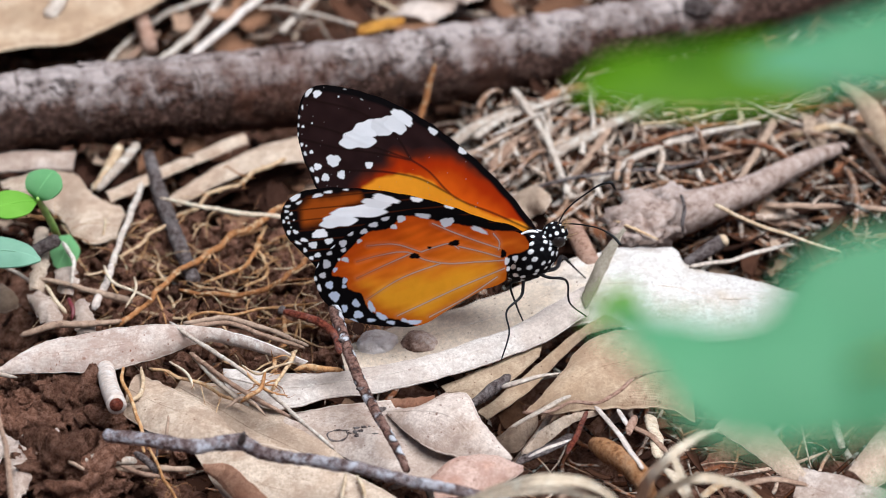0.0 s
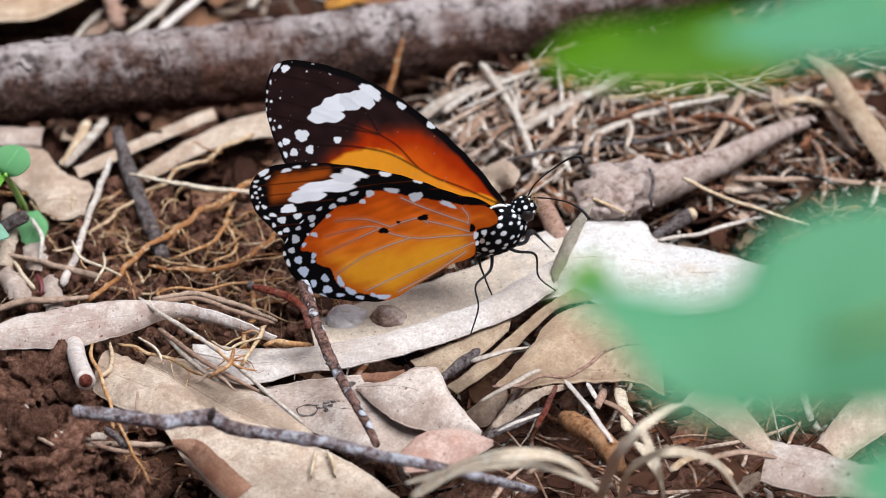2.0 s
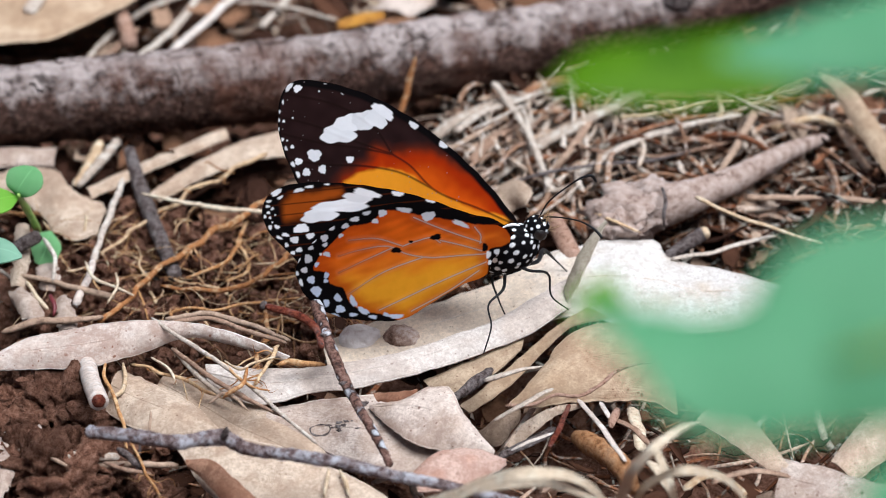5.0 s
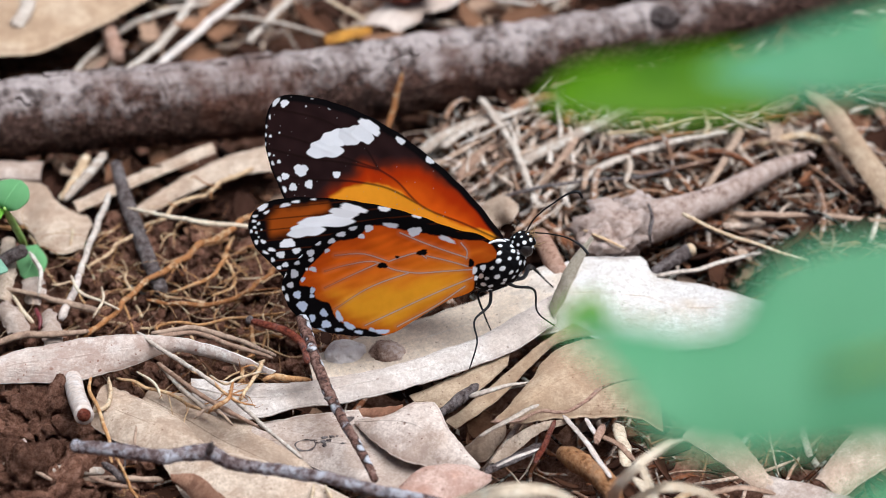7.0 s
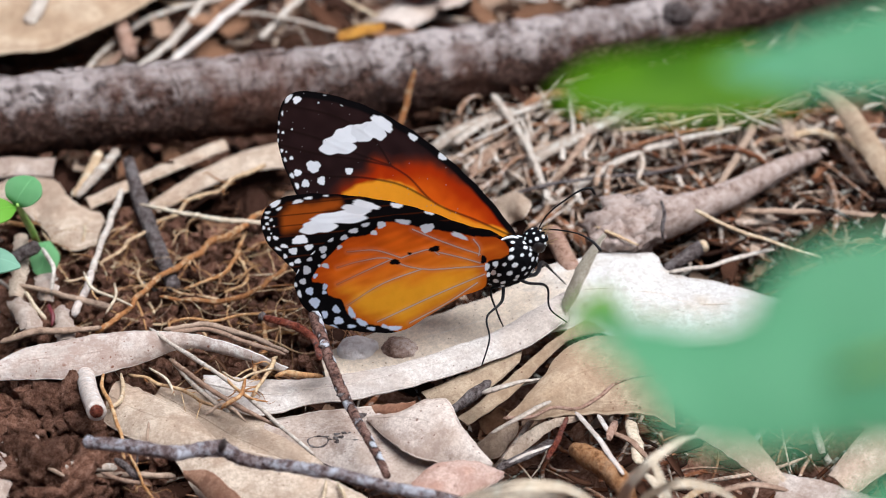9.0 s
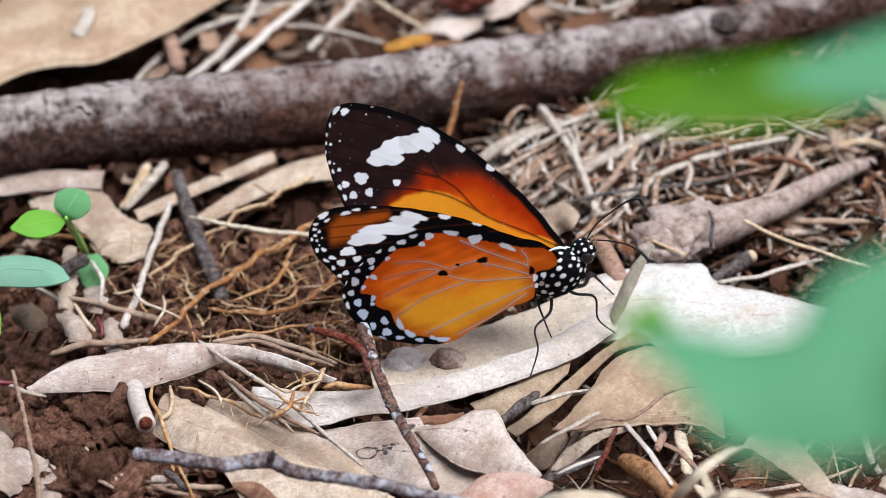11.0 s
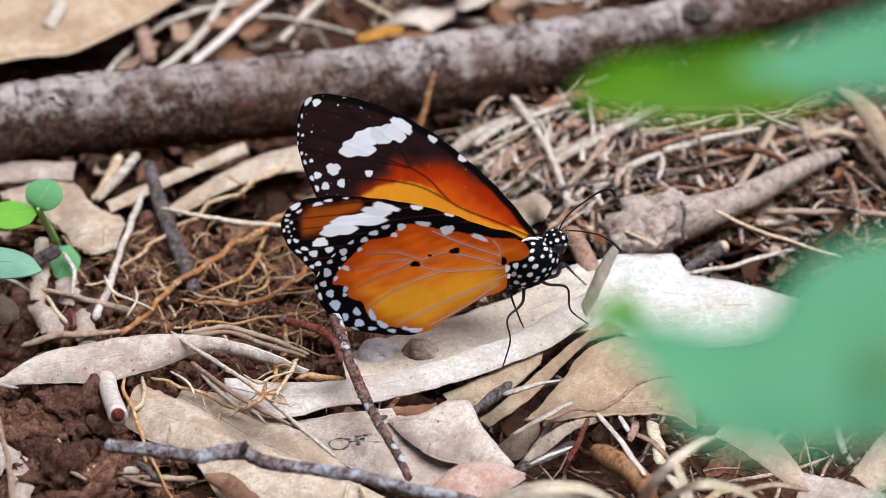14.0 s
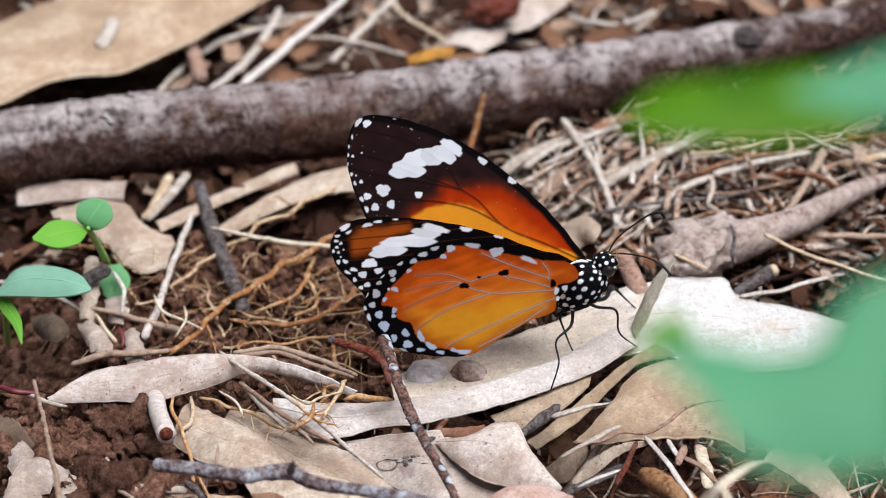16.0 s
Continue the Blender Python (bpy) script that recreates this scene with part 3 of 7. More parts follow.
ROOT = stalk_material("rootlet", (0.26, 0.105, 0.04), (0.45, 0.215, 0.082), (0.53, 0.31, 0.145), (0.60, 0.43, 0.265))
STRAW = stalk_material("straw", (0.46, 0.31, 0.18), (0.58, 0.44, 0.29), (0.66, 0.55, 0.41))
STRAW_GREY = stalk_material("grey_straw", (0.40, 0.32, 0.255), (0.52, 0.435, 0.36), (0.60, 0.525, 0.455))
STRAW_WHITE = stalk_material("bleached_straw", (0.62, 0.52, 0.45), (0.70, 0.62, 0.55))
STRAW_PALE = stalk_material("pale_tan_straw", (0.60, 0.48, 0.34), (0.70, 0.58, 0.43))
STALK_BROWN = stalk_material("brown_stalk", (0.24, 0.145, 0.10), (0.33, 0.215, 0.15), (0.40, 0.29, 0.21))
NEEDLES = stalk_material("needle_litter", (0.012, 0.005, 0.003), (0.06, 0.022, 0.010), (0.25, 0.098, 0.046), (0.40, 0.21, 0.115), (0.62, 0.52, 0.43), island=True)
NEEDLES_PALE = stalk_material("pale_litter", (0.20, 0.105, 0.06), (0.36, 0.225, 0.145), (0.48, 0.36, 0.265), (0.66, 0.57, 0.48), island=True)
ROOT_HAIR = stalk_material("root_hair", (0.22, 0.10, 0.045), (0.48, 0.27, 0.12), (0.66, 0.50, 0.34), island=True)
GREEN_NEAR = green_material("green_leaf", (0.12, 0.35, 0.17), (0.17, 0.42, 0.22))
GREEN_YELLOW = green_material("yellow_green_leaf", (0.06, 0.165, 0.001), (0.165, 0.36, 0.002), through=0.45)
GREEN_LIME = green_material("lime_leaf", (0.17, 0.40, 0.04), (0.24, 0.50, 0.07), through=0.4)
GREEN_SPROUT = green_material("sprout_leaf", (0.17, 0.40, 0.16), (0.24, 0.48, 0.22), through=0.4)
GREEN_BLUE = green_material("sprout_leaf_blue", (0.20, 0.38, 0.26), (0.30, 0.50, 0.36), through=0.35)
STEM_GREEN = plain_material("green_stem", (0.24, 0.38, 0.08), 0.5)
PEBBLE = bark_material("pebble", (0.62, 0.56, 0.53), (0.72, 0.67, 0.65), (0.46, 0.36, 0.32), patch=0.4, lichen=(0.76, 0.72, 0.71), rough=0.6, scale=0.25)
PEBBLE_DARK = bark_material("brown_pebble", (0.32, 0.21, 0.16), (0.60, 0.50, 0.44), (0.10, 0.055, 0.04), patch=0.4, lichen=(0.6, 0.52, 0.48), rough=0.6, scale=0.3)
WING = pattern_material("wing_scales", 0.6, 0.4, grit=0.15, specular=0.02)
WING_FOLDED = pattern_material("folded_wing_scales", 0.6, 0.12, grit=0.12, specular=0.02)
WING_OPEN = pattern_material("hindwing_scales", 0.6, 0.35, grit=0.15, specular=0.02)
BODY = pattern_material("body_hair", 0.7, 0.0, 0.1, specular=0.03)
CHITIN = plain_material("black_chitin", (0.004, 0.004, 0.005), 0.45, specular=0.2)
EYE_DARK = plain_material("compound_eye", (0.008, 0.006, 0.006), 0.3)
HAIR = plain_material("tan_hair", (0.38, 0.25, 0.12), 0.7)
RED_FIBRE = plain_material("red_fibre", (0.10, 0.012, 0.016), 0.5)
WHITE_SCALE = plain_material("white_scales", (0.72, 0.74, 0.76), 0.7)


# the ground: one sheet of reddish soil out to the horizon, rough under the litter

axis = np.sinh(np.linspace(-9.6, 9.6, 321)) / np.sinh(9.6) * 40.0
gx, gy = np.meshgrid(axis, axis, indexing="ij")
near = np.exp(-((gx / 0.35) ** 2 + (gy / 0.35) ** 2))
def mound(x, y, r, z):
    return z * np.exp(-((gx - x) ** 2 + (gy - y) ** 2) / r**2)


gz = np.array([noise.noise(Vector((x * 60, y * 60, 0))) + 0.5 * noise.noise(Vector((x * 190, y * 190, 4))) + 0.25 * noise.noise(Vector((x * 600, y * 600, 4)))
               for x, y in zip(gx.ravel(), gy.ravel())]).reshape(gx.shape) * 0.0028 * near - 0.012 + mound(-0.0404, -0.0019, 0.032, 0.006) + mound(-0.0632, -0.0124, 0.02, 0.005) + mound(0.0441, 0.0323, 0.045, 0.006)
n_side = len(axis)
gi, gj = np.meshgrid(np.arange(n_side - 1), np.arange(n_side - 1), indexing="ij")
g0 = (gi * n_side + gj).ravel()
ground = link("ground", np.stack([gx, gy, gz], -1).reshape(-1, 3), np.stack([g0, g0 + n_side, g0 + n_side + 1, g0 + 1], -1), SOIL)
tagged(ground, "dark reddish-brown crumbly soil under leaf litter", "soil", kind="structure")

# loose litter that nobody could count
strands("needle_litter", 3600, (4, 90, -4, 55), NEEDLES, 11, length=(5, 22), radius=(0.12, 0.8), z=(-10, 0.5), bend=0.15, pitch=0.25, flat=0.5, label="dense brown needle and stalk litter on the soil", category="litter")
strands("stalk_litter", 420, (9, 84, 2, 49), NEEDLES, 12, length=(6, 24), radius=(0.2, 1.0), z=(-1, 3), bend=0.12, pitch=0.2, label="tangled brown dry stalks and needles", category="litter")
strands("pale_stalk_litter", 190, (6, 84, 6, 51), NEEDLES_PALE, 13, length=(6, 26), radius=(0.15, 0.7), z=(-1, 4), bend=0.25, pitch=0.18, label="tangled pale grey dry grass stalks", category="litter")
strands("pale_blade_litter", 85, (7, 34, 2, 36), NEEDLES_PALE, 24, length=(8, 24), radius=(0.2, 0.7), z=(2, 6), bend=0.2, pitch=0.15, flat=0.5, angle=1.15, spread=1.2, label="bleached dry grass blades lying on the litter", category="litter")
strands("front_litter", 500, (-40, 100, -90, -10), NEEDLES, 19, length=(6, 24), radius=(0.15, 0.6), z=(-10, -5), bend=0.4, pitch=0.2, label="brown needle litter under the leaves", category="litter")
strands("root_hairs", 190, (-60, -16, -32, 8), ROOT_HAIR, 14, length=(4, 18), radius=(0.05, 0.24), z=(-3, 4), bend=0.5, pitch=0.35, label="fine tangled orange-brown rootlets on the soil", category="roots")
strands("far_litter", 330, (-100, 104, 66, 113), NEEDLES_PALE, 16, length=(10, 45), radius=(0.3, 1.0), z=(-9, 1), bend=0.25, pitch=0.15, label="pale dry stalks strewn behind the stick", category="litter")
strands("wide_litter", 2500, (-220, 220, -200, 300), NEEDLES, 20, length=(10, 40), radius=(0.2, 0.7), z=(-6, -2), label="brown needle litter on the soil", category="litter")
crumbs("soil_crumbs", 4200, (-85, -14, -70, 10), CRUMBS, 17, size=(0.25, 1.3), z=(-11, -4), label="loose reddish-brown soil crumbs")
crumbs("clod_crumbs", 900, (-78, -37, -69, -35), CRUMBS, 18, size=(0.35, 1.5), z=(-4, 2.5), label="loose reddish-brown crumbs on the soil clods")
chips("leaf_flakes", 900, (-91, 90, -70, 55), FLAKES, 21, size=(0.6, 3.2), z=(-9, -2), label="small torn flakes of brown leaf and bark")
chips("bark_chips", 260, (6, 84, -4, 49), FLAKES, 22, size=(1.0, 4.0), z=(-2, 3), tilt=0.6, label="torn flakes of dry bark between the stalks")
crumbs("root_crumbs", 1900, (-62, -15, -32, 8), LOAM, 28, size=(0.3, 1.5), z=(-5, 1), label="reddish-brown soil crumbs between the rootlets")
# Mostly dark flakes: litter whose colour also paints in the stick's shade.
chips("shade_flakes", 330, (-79, -20, 6, 30), FLAKES, 29, size=(1.0, 5.0), z=(-8, 0), tilt=0.4, label="brown leaf and bark pieces under the stick")
chips("soil_flakes", 120, (-83, -28, -68, 0), FLAKES, 27, size=(0.3, 1.4), z=(-1, 3.5), tilt=0.5, label="pale and brown leaf crumbs on the soil")
chips("far_flakes", 330, (-106, 104, 57, 113), FLAKES, 23, size=(1.5, 7), z=(-3, 3), label="torn pieces of dry leaf behind the stick")

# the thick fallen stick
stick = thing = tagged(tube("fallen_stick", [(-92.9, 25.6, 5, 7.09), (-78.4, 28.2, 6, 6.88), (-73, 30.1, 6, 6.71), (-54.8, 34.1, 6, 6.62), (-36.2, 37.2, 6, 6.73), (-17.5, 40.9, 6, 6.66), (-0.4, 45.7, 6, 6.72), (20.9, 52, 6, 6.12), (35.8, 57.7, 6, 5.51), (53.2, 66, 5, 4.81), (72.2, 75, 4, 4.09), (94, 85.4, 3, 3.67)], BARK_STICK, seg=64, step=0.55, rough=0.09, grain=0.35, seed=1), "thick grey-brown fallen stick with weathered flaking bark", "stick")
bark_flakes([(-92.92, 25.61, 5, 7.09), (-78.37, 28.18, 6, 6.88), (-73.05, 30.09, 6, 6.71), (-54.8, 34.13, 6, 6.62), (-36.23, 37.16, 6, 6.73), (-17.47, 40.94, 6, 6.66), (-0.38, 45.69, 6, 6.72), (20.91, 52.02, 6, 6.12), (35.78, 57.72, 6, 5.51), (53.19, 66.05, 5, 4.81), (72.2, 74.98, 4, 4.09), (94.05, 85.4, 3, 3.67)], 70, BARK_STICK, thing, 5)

lump("knot", (43.7, 58.0, 10.2), (2.5, 1.5, 1.8), BARK_DARK, 221, parent=stick, level=4, rough=0.5, grain=1.4)
lump("knot", (40.6, 56.8, 7.2), (1.7, 1.2, 1.3), BARK_STICK, 222, parent=stick, level=4, rough=0.5, grain=1.4)
lump("knot", (28.7, 50.8, 8.2), (4.0, 1.3, 1.2), BARK_STICK, 223, parent=stick, level=4, rough=0.5, grain=1.4)
lump("knot", (34.1, 53.5, 7.7), (3, 1.5, 1.4), BARK_DARK, 224, parent=stick, level=4, rough=0.5, grain=1.4)

# leaves behind the stick
thing = blade("large_dry_leaf", [(-88.2, 37.7, 6), (-81.7, 40.2, 8), (-75.1, 47.2, 8), (-63, 50.5, 8), (-53.4, 61.2, 7), (-40, 80, 6)],
    [(-95, 67.4, 4), (-86.8, 73.6, 5), (-79.6, 79.8, 5), (-67.1, 86, 5), (-54, 89.2, 5), (-39.5, 87.8, 4)], LEAF_BUFF, "large pale tan dry leaf lying behind the stick", "leaf", arch=2.0, seed=2)
thing = blade("yellow_leaf", [(-14.9, 60.2, 5), (-12.2, 62.5, 5), (-9.3, 63.7, 5), (-6.9, 63.7, 5)],
    [(-14.7, 57.9, 5), (-12.2, 58.6, 5), (-9, 60.2, 5), (-6.7, 61.7, 5)], LEAF_YELLOW, "small orange-yellow leaf fragment behind the stick", "leaf", n=12, m=7, rib=0, seed=3)
thing = blade("pale_dry_leaf", [(-9.4, 67.1, 3), (-4.4, 75.1, 3), (1.6, 81.2, 3), (9.9, 87.5, 3)],
    [(-2.4, 65.2, 3), (3.6, 71.1, 3), (9.7, 77.1, 3), (15, 85.4, 3)], LEAF_GREY, "pale greyish dry leaf behind the stick", "leaf", seed=4)
thing = tagged(tube("dry_stalk", [(-66.6, 66.6, 9, 1.3), (-66.7, 60.2, 9.5, 1.29), (-68, 56.8, 9, 1.28)], STRAW_GREY, flat=0.5, seed=10), "weathered dry stalk lying behind the stick", "stalk")
thing = tagged(tube("dry_stalk", [(-58.4, 53.8, 1, 0.45), (-53.8, 63.2, 2, 0.5), (-45.4, 71.4, 3, 0.5), (-35.6, 75.8, 3, 0.4)], STRAW_GREY, wave=0.5, seg=10, rough=0.15, flat=0.6, seed=201), "long thin weathered stalk crossing others behind the stick", "stalk")
thing = tagged(tube("dry_stalk", [(-49.7, 54.7, 1, 0.7), (-43.4, 64, 2, 0.75), (-40.4, 71.4, 3, 0.75), (-38.5, 81, 3, 0.6)], STRAW_GREY, wave=0.5, seg=10, rough=0.15, flat=0.6, seed=202), "long thin weathered stalk crossing others behind the stick", "stalk")
thing = tagged(tube("dry_stalk", [(-43.8, 55, 2, 0.75), (-37, 65.8, 3, 0.8), (-31.5, 74.1, 4, 0.75), (-25.4, 85.4, 4, 0.6)], STRAW_WHITE, wave=0.5, seg=10, rough=0.15, flat=0.6, seed=203), "long thin weathered stalk crossing others behind the stick", "stalk")
thing = tagged(tube("dry_stalk", [(-28.5, 63.6, 2, 0.65), (-24.3, 71.4, 3, 0.7), (-17.7, 85.1, 3, 0.6)], STRAW_GREY, wave=0.5, seg=10, rough=0.15, flat=0.6, seed=204), "long thin weathered stalk crossing others behind the stick", "stalk")
thing = tagged(tube("dry_stalk", [(-19.8, 87.9, 2, 0.6), (-14.4, 76.2, 3, 0.6), (-7.2, 69.9, 2, 0.45)], STRAW, wave=0.5, seg=10, rough=0.15, flat=0.6, seed=205), "long thin weathered stalk crossing others behind the stick", "stalk")
thing = tagged(tube("dry_stalk", [(-32.8, 70.6, 3, 0.55), (-25.1, 67.6, 4, 0.6), (-15.1, 64.2, 3, 0.5)], STRAW_GREY, wave=0.5, seg=10, rough=0.15, flat=0.6, seed=206), "long thin weathered stalk crossing others behind the stick", "stalk")
thing = tagged(tube("dry_stalk", [(-23.8, 82.7, 2, 0.7), (-18.4, 73.5, 2, 0.8), (-14.2, 66.3, 1, 0.7)], STALK_BROWN, wave=0.5, seg=10, rough=0.15, flat=0.6, seed=207), "long thin weathered stalk crossing others behind the stick", "stalk")
thing = tagged(tube("dry_stalk", [(-50.2, 79.6, 2, 0.6), (-42.7, 75.1, 2, 0.6), (-31.8, 80, 2, 0.5)], STRAW, wave=0.5, seg=10, rough=0.15, flat=0.6, seed=208), "long thin weathered stalk crossing others behind the stick", "stalk")
thing = tagged(tube("dry_stalk", [(-60.3, 48.2, 1, 0.6), (-54.9, 53.1, 2, 0.7), (-49.7, 61.9, 3, 0.6)], STALK_BROWN, wave=0.5, seg=10, rough=0.15, flat=0.6, seed=209), "long thin weathered stalk crossing others behind the stick", "stalk")
thing = tagged(tube("dry_stalk", [(14.1, 79.5, 2, 0.7), (21, 74.7, 3, 0.7), (29.3, 79.8, 3, 0.6)], STRAW_GREY, wave=0.5, seg=10, rough=0.15, flat=0.6, seed=210), "long thin weathered stalk crossing others behind the stick", "stalk")
thing = tagged(tube("brown_stub", [(-53.9, 68.1, 4, 1.2), (-52, 61.2, 4, 1.4), (-50.5, 55.2, 3, 1.3)], BARK_PINK, seg=14, rough=0.12, seed=211), "short reddish-brown stick behind the fallen stick", "stick")
lump("bark_chunk", (-0.4, 73.2, 7), (4.5, 2.6, 2.4), BARK_RED, 41, "dark brown chunk of bark behind the stick", "bark")

# under the stick
thing = blade("dry_leaf", [(-78.2, 23.9, 2), (-72.8, 25.1, 2), (-67.2, 25.1, 2), (-60.2, 25.1, 2)],
    [(-77.6, 19.3, 1), (-72.2, 20.3, 1), (-66.8, 21.3, 1), (-60.4, 21.3, 1)], LEAF_GREY, "pale grey dry leaf under the stick", "leaf", n=16, rib=0, seed=15)
thing = blade("lobed_dry_leaf", [(-71.6, 16.1, 2), (-66.2, 17.2, 3), (-59.8, 17.2, 3), (-55.9, 10.8, 3), (-50.9, 8, 2), (-50.4, 6.7, 2)],
    [(-70.9, 14, 2), (-66.5, 11.5, 2), (-61.9, 7.5, 2), (-58.2, 1.6, 2), (-54.7, -1.5, 2), (-51.2, -0.2, 2)], LEAF_TAN, "pale brown lobed dry leaf on the soil", "leaf", arch=0.8, ragged=0.8, seed=16)
thing = blade("long_dry_leaf", [(-54.2, 12, 3), (-47.9, 16.9, 3), (-41, 22.9, 3), (-33, 29.1, 3)],
    [(-53, 9.1, 3), (-46.7, 14.1, 3), (-39.9, 19.9, 3), (-32, 26.3, 3)], LEAF_TAN, "long narrow pale dry leaf under the stick", "leaf", m=9, seed=17)
thing = blade("long_dry_leaf", [(-44.7, 10.7, 2), (-37.9, 18.2, 3), (-30.8, 23.1, 4), (-20.8, 27.7, 4)],
    [(-42.3, 9.6, 2), (-35, 15.2, 3), (-27.8, 18.4, 4), (-20.1, 19.7, 4)], LEAF_TAN, "long tan dry leaf under the stick", "leaf", seed=18)
thing = tagged(tube("dry_stalk", [(-50, 24.3, 4, 0.74), (-52.6, 19.1, 3, 0.83), (-55.6, 13.5, 2, 0.55)], STRAW_GREY, wave=0.3, seg=10, rough=0.35, grain=1.2, seed=19), "pale dry stalk under the stick", "stalk")
thing = tagged(tube("dry_stalk", [(-53, 25.3, 3, 0.93), (-54.6, 19.7, 2, 0.83), (-56.3, 14, 2, 0.64)], STRAW, wave=0.3, seg=10, rough=0.35, grain=1.2, seed=20), "tan dry stalk under the stick", "stalk")
thing = tagged(tube("dry_stalk", [(-48.4, 14.6, 3, 0.46), (-49.4, 3, 4, 0.54), (-50.9, -10.1, 4, 0.48)], STRAW_GREY, wave=0.3, seg=10, rough=0.35, grain=1.2, seed=21), "pale dry stalk on the soil", "stalk")
thing = tagged(tube("rootlet", [(-25.5, 18.2, 5, 0.37), (-31.1, 12.2, 5, 0.34), (-37, 8.5, 4, 0.34), (-43.9, 2.1, 3, 0.3), (-50.1, -5.5, 2, 0.24)], ROOT, wave=1.3, seg=10, rough=0.35, grain=1.2, seed=22), "long thin orange-brown root", "root")
side_roots(thing, [(-25.48, 18.17, 5, 0.37), (-31.07, 12.23, 5, 0.34), (-37.01, 8.54, 4, 0.34), (-43.91, 2.07, 3, 0.3), (-50.11, -5.46, 2, 0.24)], 9, ROOT, 22)
thing = tagged(tube("dry_stalk", [(-44.6, 5.6, 6, 0.22), (-38.5, 3.3, 6, 0.36), (-32.2, 2, 5.5, 0.4), (-25.2, 1.7, 5, 0.4)], STRAW, wave=0.3, seg=10, rough=0.35, grain=1.2, seed=23), "pale yellow dry grass stem with a sharp tip", "stalk")
thing = tagged(tube("rootlet", [(-24, 5.5, 5, 0.43), (-27.8, 2, 5, 0.48), (-33.7, -3.3, 4, 0.51), (-39.3, -10.8, 4, 0.47), (-44.5, -18.7, 4, 0.44), (-48.9, -24.7, 3, 0.4)], ROOT, wave=1.3, seg=10, rough=0.35, grain=1.2, seed=24), "thick tan root across the soil", "root")
side_roots(thing, [(-24, 5.46, 5, 0.43), (-27.83, 1.98, 5, 0.48), (-33.75, -3.26, 4, 0.51), (-39.33, -10.85, 4, 0.47), (-44.55, -18.66, 4, 0.44), (-48.89, -24.75, 3, 0.4)], 9, ROOT, 24)
thing = tagged(tube("rootlet", [(-39.8, -16.6, 4, 0.29), (-34.5, -18.1, 4, 0.38), (-29.4, -17.5, 4, 0.41), (-24.4, -14.6, 4, 0.41), (-21.3, -7.5, 3, 0.39), (-18.4, -2.6, 3, 0.33)], ROOT, wave=1.3, seg=10, rough=0.35, grain=1.2, seed=25), "wavy orange-brown root in the litter", "root")
side_roots(thing, [(-39.75, -16.62, 4, 0.29), (-34.52, -18.08, 4, 0.38), (-29.42, -17.49, 4, 0.41), (-24.43, -14.56, 4, 0.41), (-21.3, -7.48, 3, 0.39), (-18.42, -2.59, 3, 0.33)], 9, ROOT, 25)
thing = tagged(tube("rootlet", [(-35.8, -28.8, 5, 0.17), (-38.2, -24.6, 5, 0.23), (-30.7, -24.2, 5, 0.23), (-25.8, -21.4, 4, 0.23), (-19.1, -19.7, 4, 0.17)], ROOT, wave=1.3, seg=10, rough=0.35, grain=1.2, seed=26), "thin wavy root in the litter", "root")
side_roots(thing, [(-35.84, -28.84, 5, 0.17), (-38.24, -24.62, 5, 0.23), (-30.69, -24.19, 5, 0.23), (-25.8, -21.4, 4, 0.23), (-19.08, -19.67, 4, 0.17)], 9, ROOT, 26)
thing = tagged(tube("rootlet", [(-28.6, -1, 3, 0.24), (-29.9, -8.6, 4, 0.33), (-33.1, -13.1, 4, 0.29), (-36.6, -13.2, 3, 0.18)], ROOT, wave=1.3, seg=10, rough=0.35, grain=1.2, seed=27), "short branching root in the litter", "root")
side_roots(thing, [(-28.63, -1.05, 3, 0.24), (-29.93, -8.59, 4, 0.33), (-33.12, -13.08, 4, 0.29), (-36.62, -13.17, 3, 0.18)], 9, ROOT, 27)
thing = tagged(tube("rootlet", [(-27.9, 2.1, 3, 0.21), (-28.9, -4.1, 3, 0.27), (-27.3, -10.2, 3, 0.27), (-30.5, -13.9, 3, 0.18)], ROOT, wave=1.3, seg=10, rough=0.35, grain=1.2, seed=28), "short branching root in the litter", "root")
side_roots(thing, [(-27.91, 2.07, 3, 0.21), (-28.91, -4.13, 3, 0.27), (-27.27, -10.19, 3, 0.27), (-30.53, -13.91, 3, 0.18)], 9, ROOT, 28)
thing = tagged(tube("rootlet", [(-24.1, -21.9, 3, 0.35), (-22.9, -28.9, 4, 0.37), (-24.2, -35.7, 5, 0.34), (-24.6, -43.7, 6, 0.22)], ROOT, wave=1.3, seg=10, rough=0.35, grain=1.2, seed=29), "root hanging by the leaf", "root")
side_roots(thing, [(-24.12, -21.9, 3, 0.35), (-22.92, -28.9, 4, 0.37), (-24.22, -35.73, 5, 0.34), (-24.61, -43.71, 6, 0.22)], 9, ROOT, 29)
thing = tagged(tube("rootlet", [(-52.5, -10.2, 3, 0.12), (-50.4, -13.2, 3, 0.15), (-49.3, -16.1, 3, 0.15), (-46.5, -19, 3, 0.12)], ROOT, wave=1.3, seg=10, rough=0.35, grain=1.2, seed=30), "fine rootlet in the litter", "root")
side_roots(thing, [(-52.46, -10.19, 3, 0.12), (-50.44, -13.17, 3, 0.15), (-49.29, -16.11, 3, 0.15), (-46.45, -19.02, 3, 0.12)], 9, ROOT, 30)
thing = tagged(tube("rootlet", [(-43.1, -35.8, 4, 0.23), (-37.9, -39.5, 5, 0.25), (-32.8, -42.4, 5, 0.25), (-28.4, -45.7, 5, 0.22)], ROOT, wave=1.3, seg=10, rough=0.35, grain=1.2, seed=31), "thin orange root over the leaf", "root")
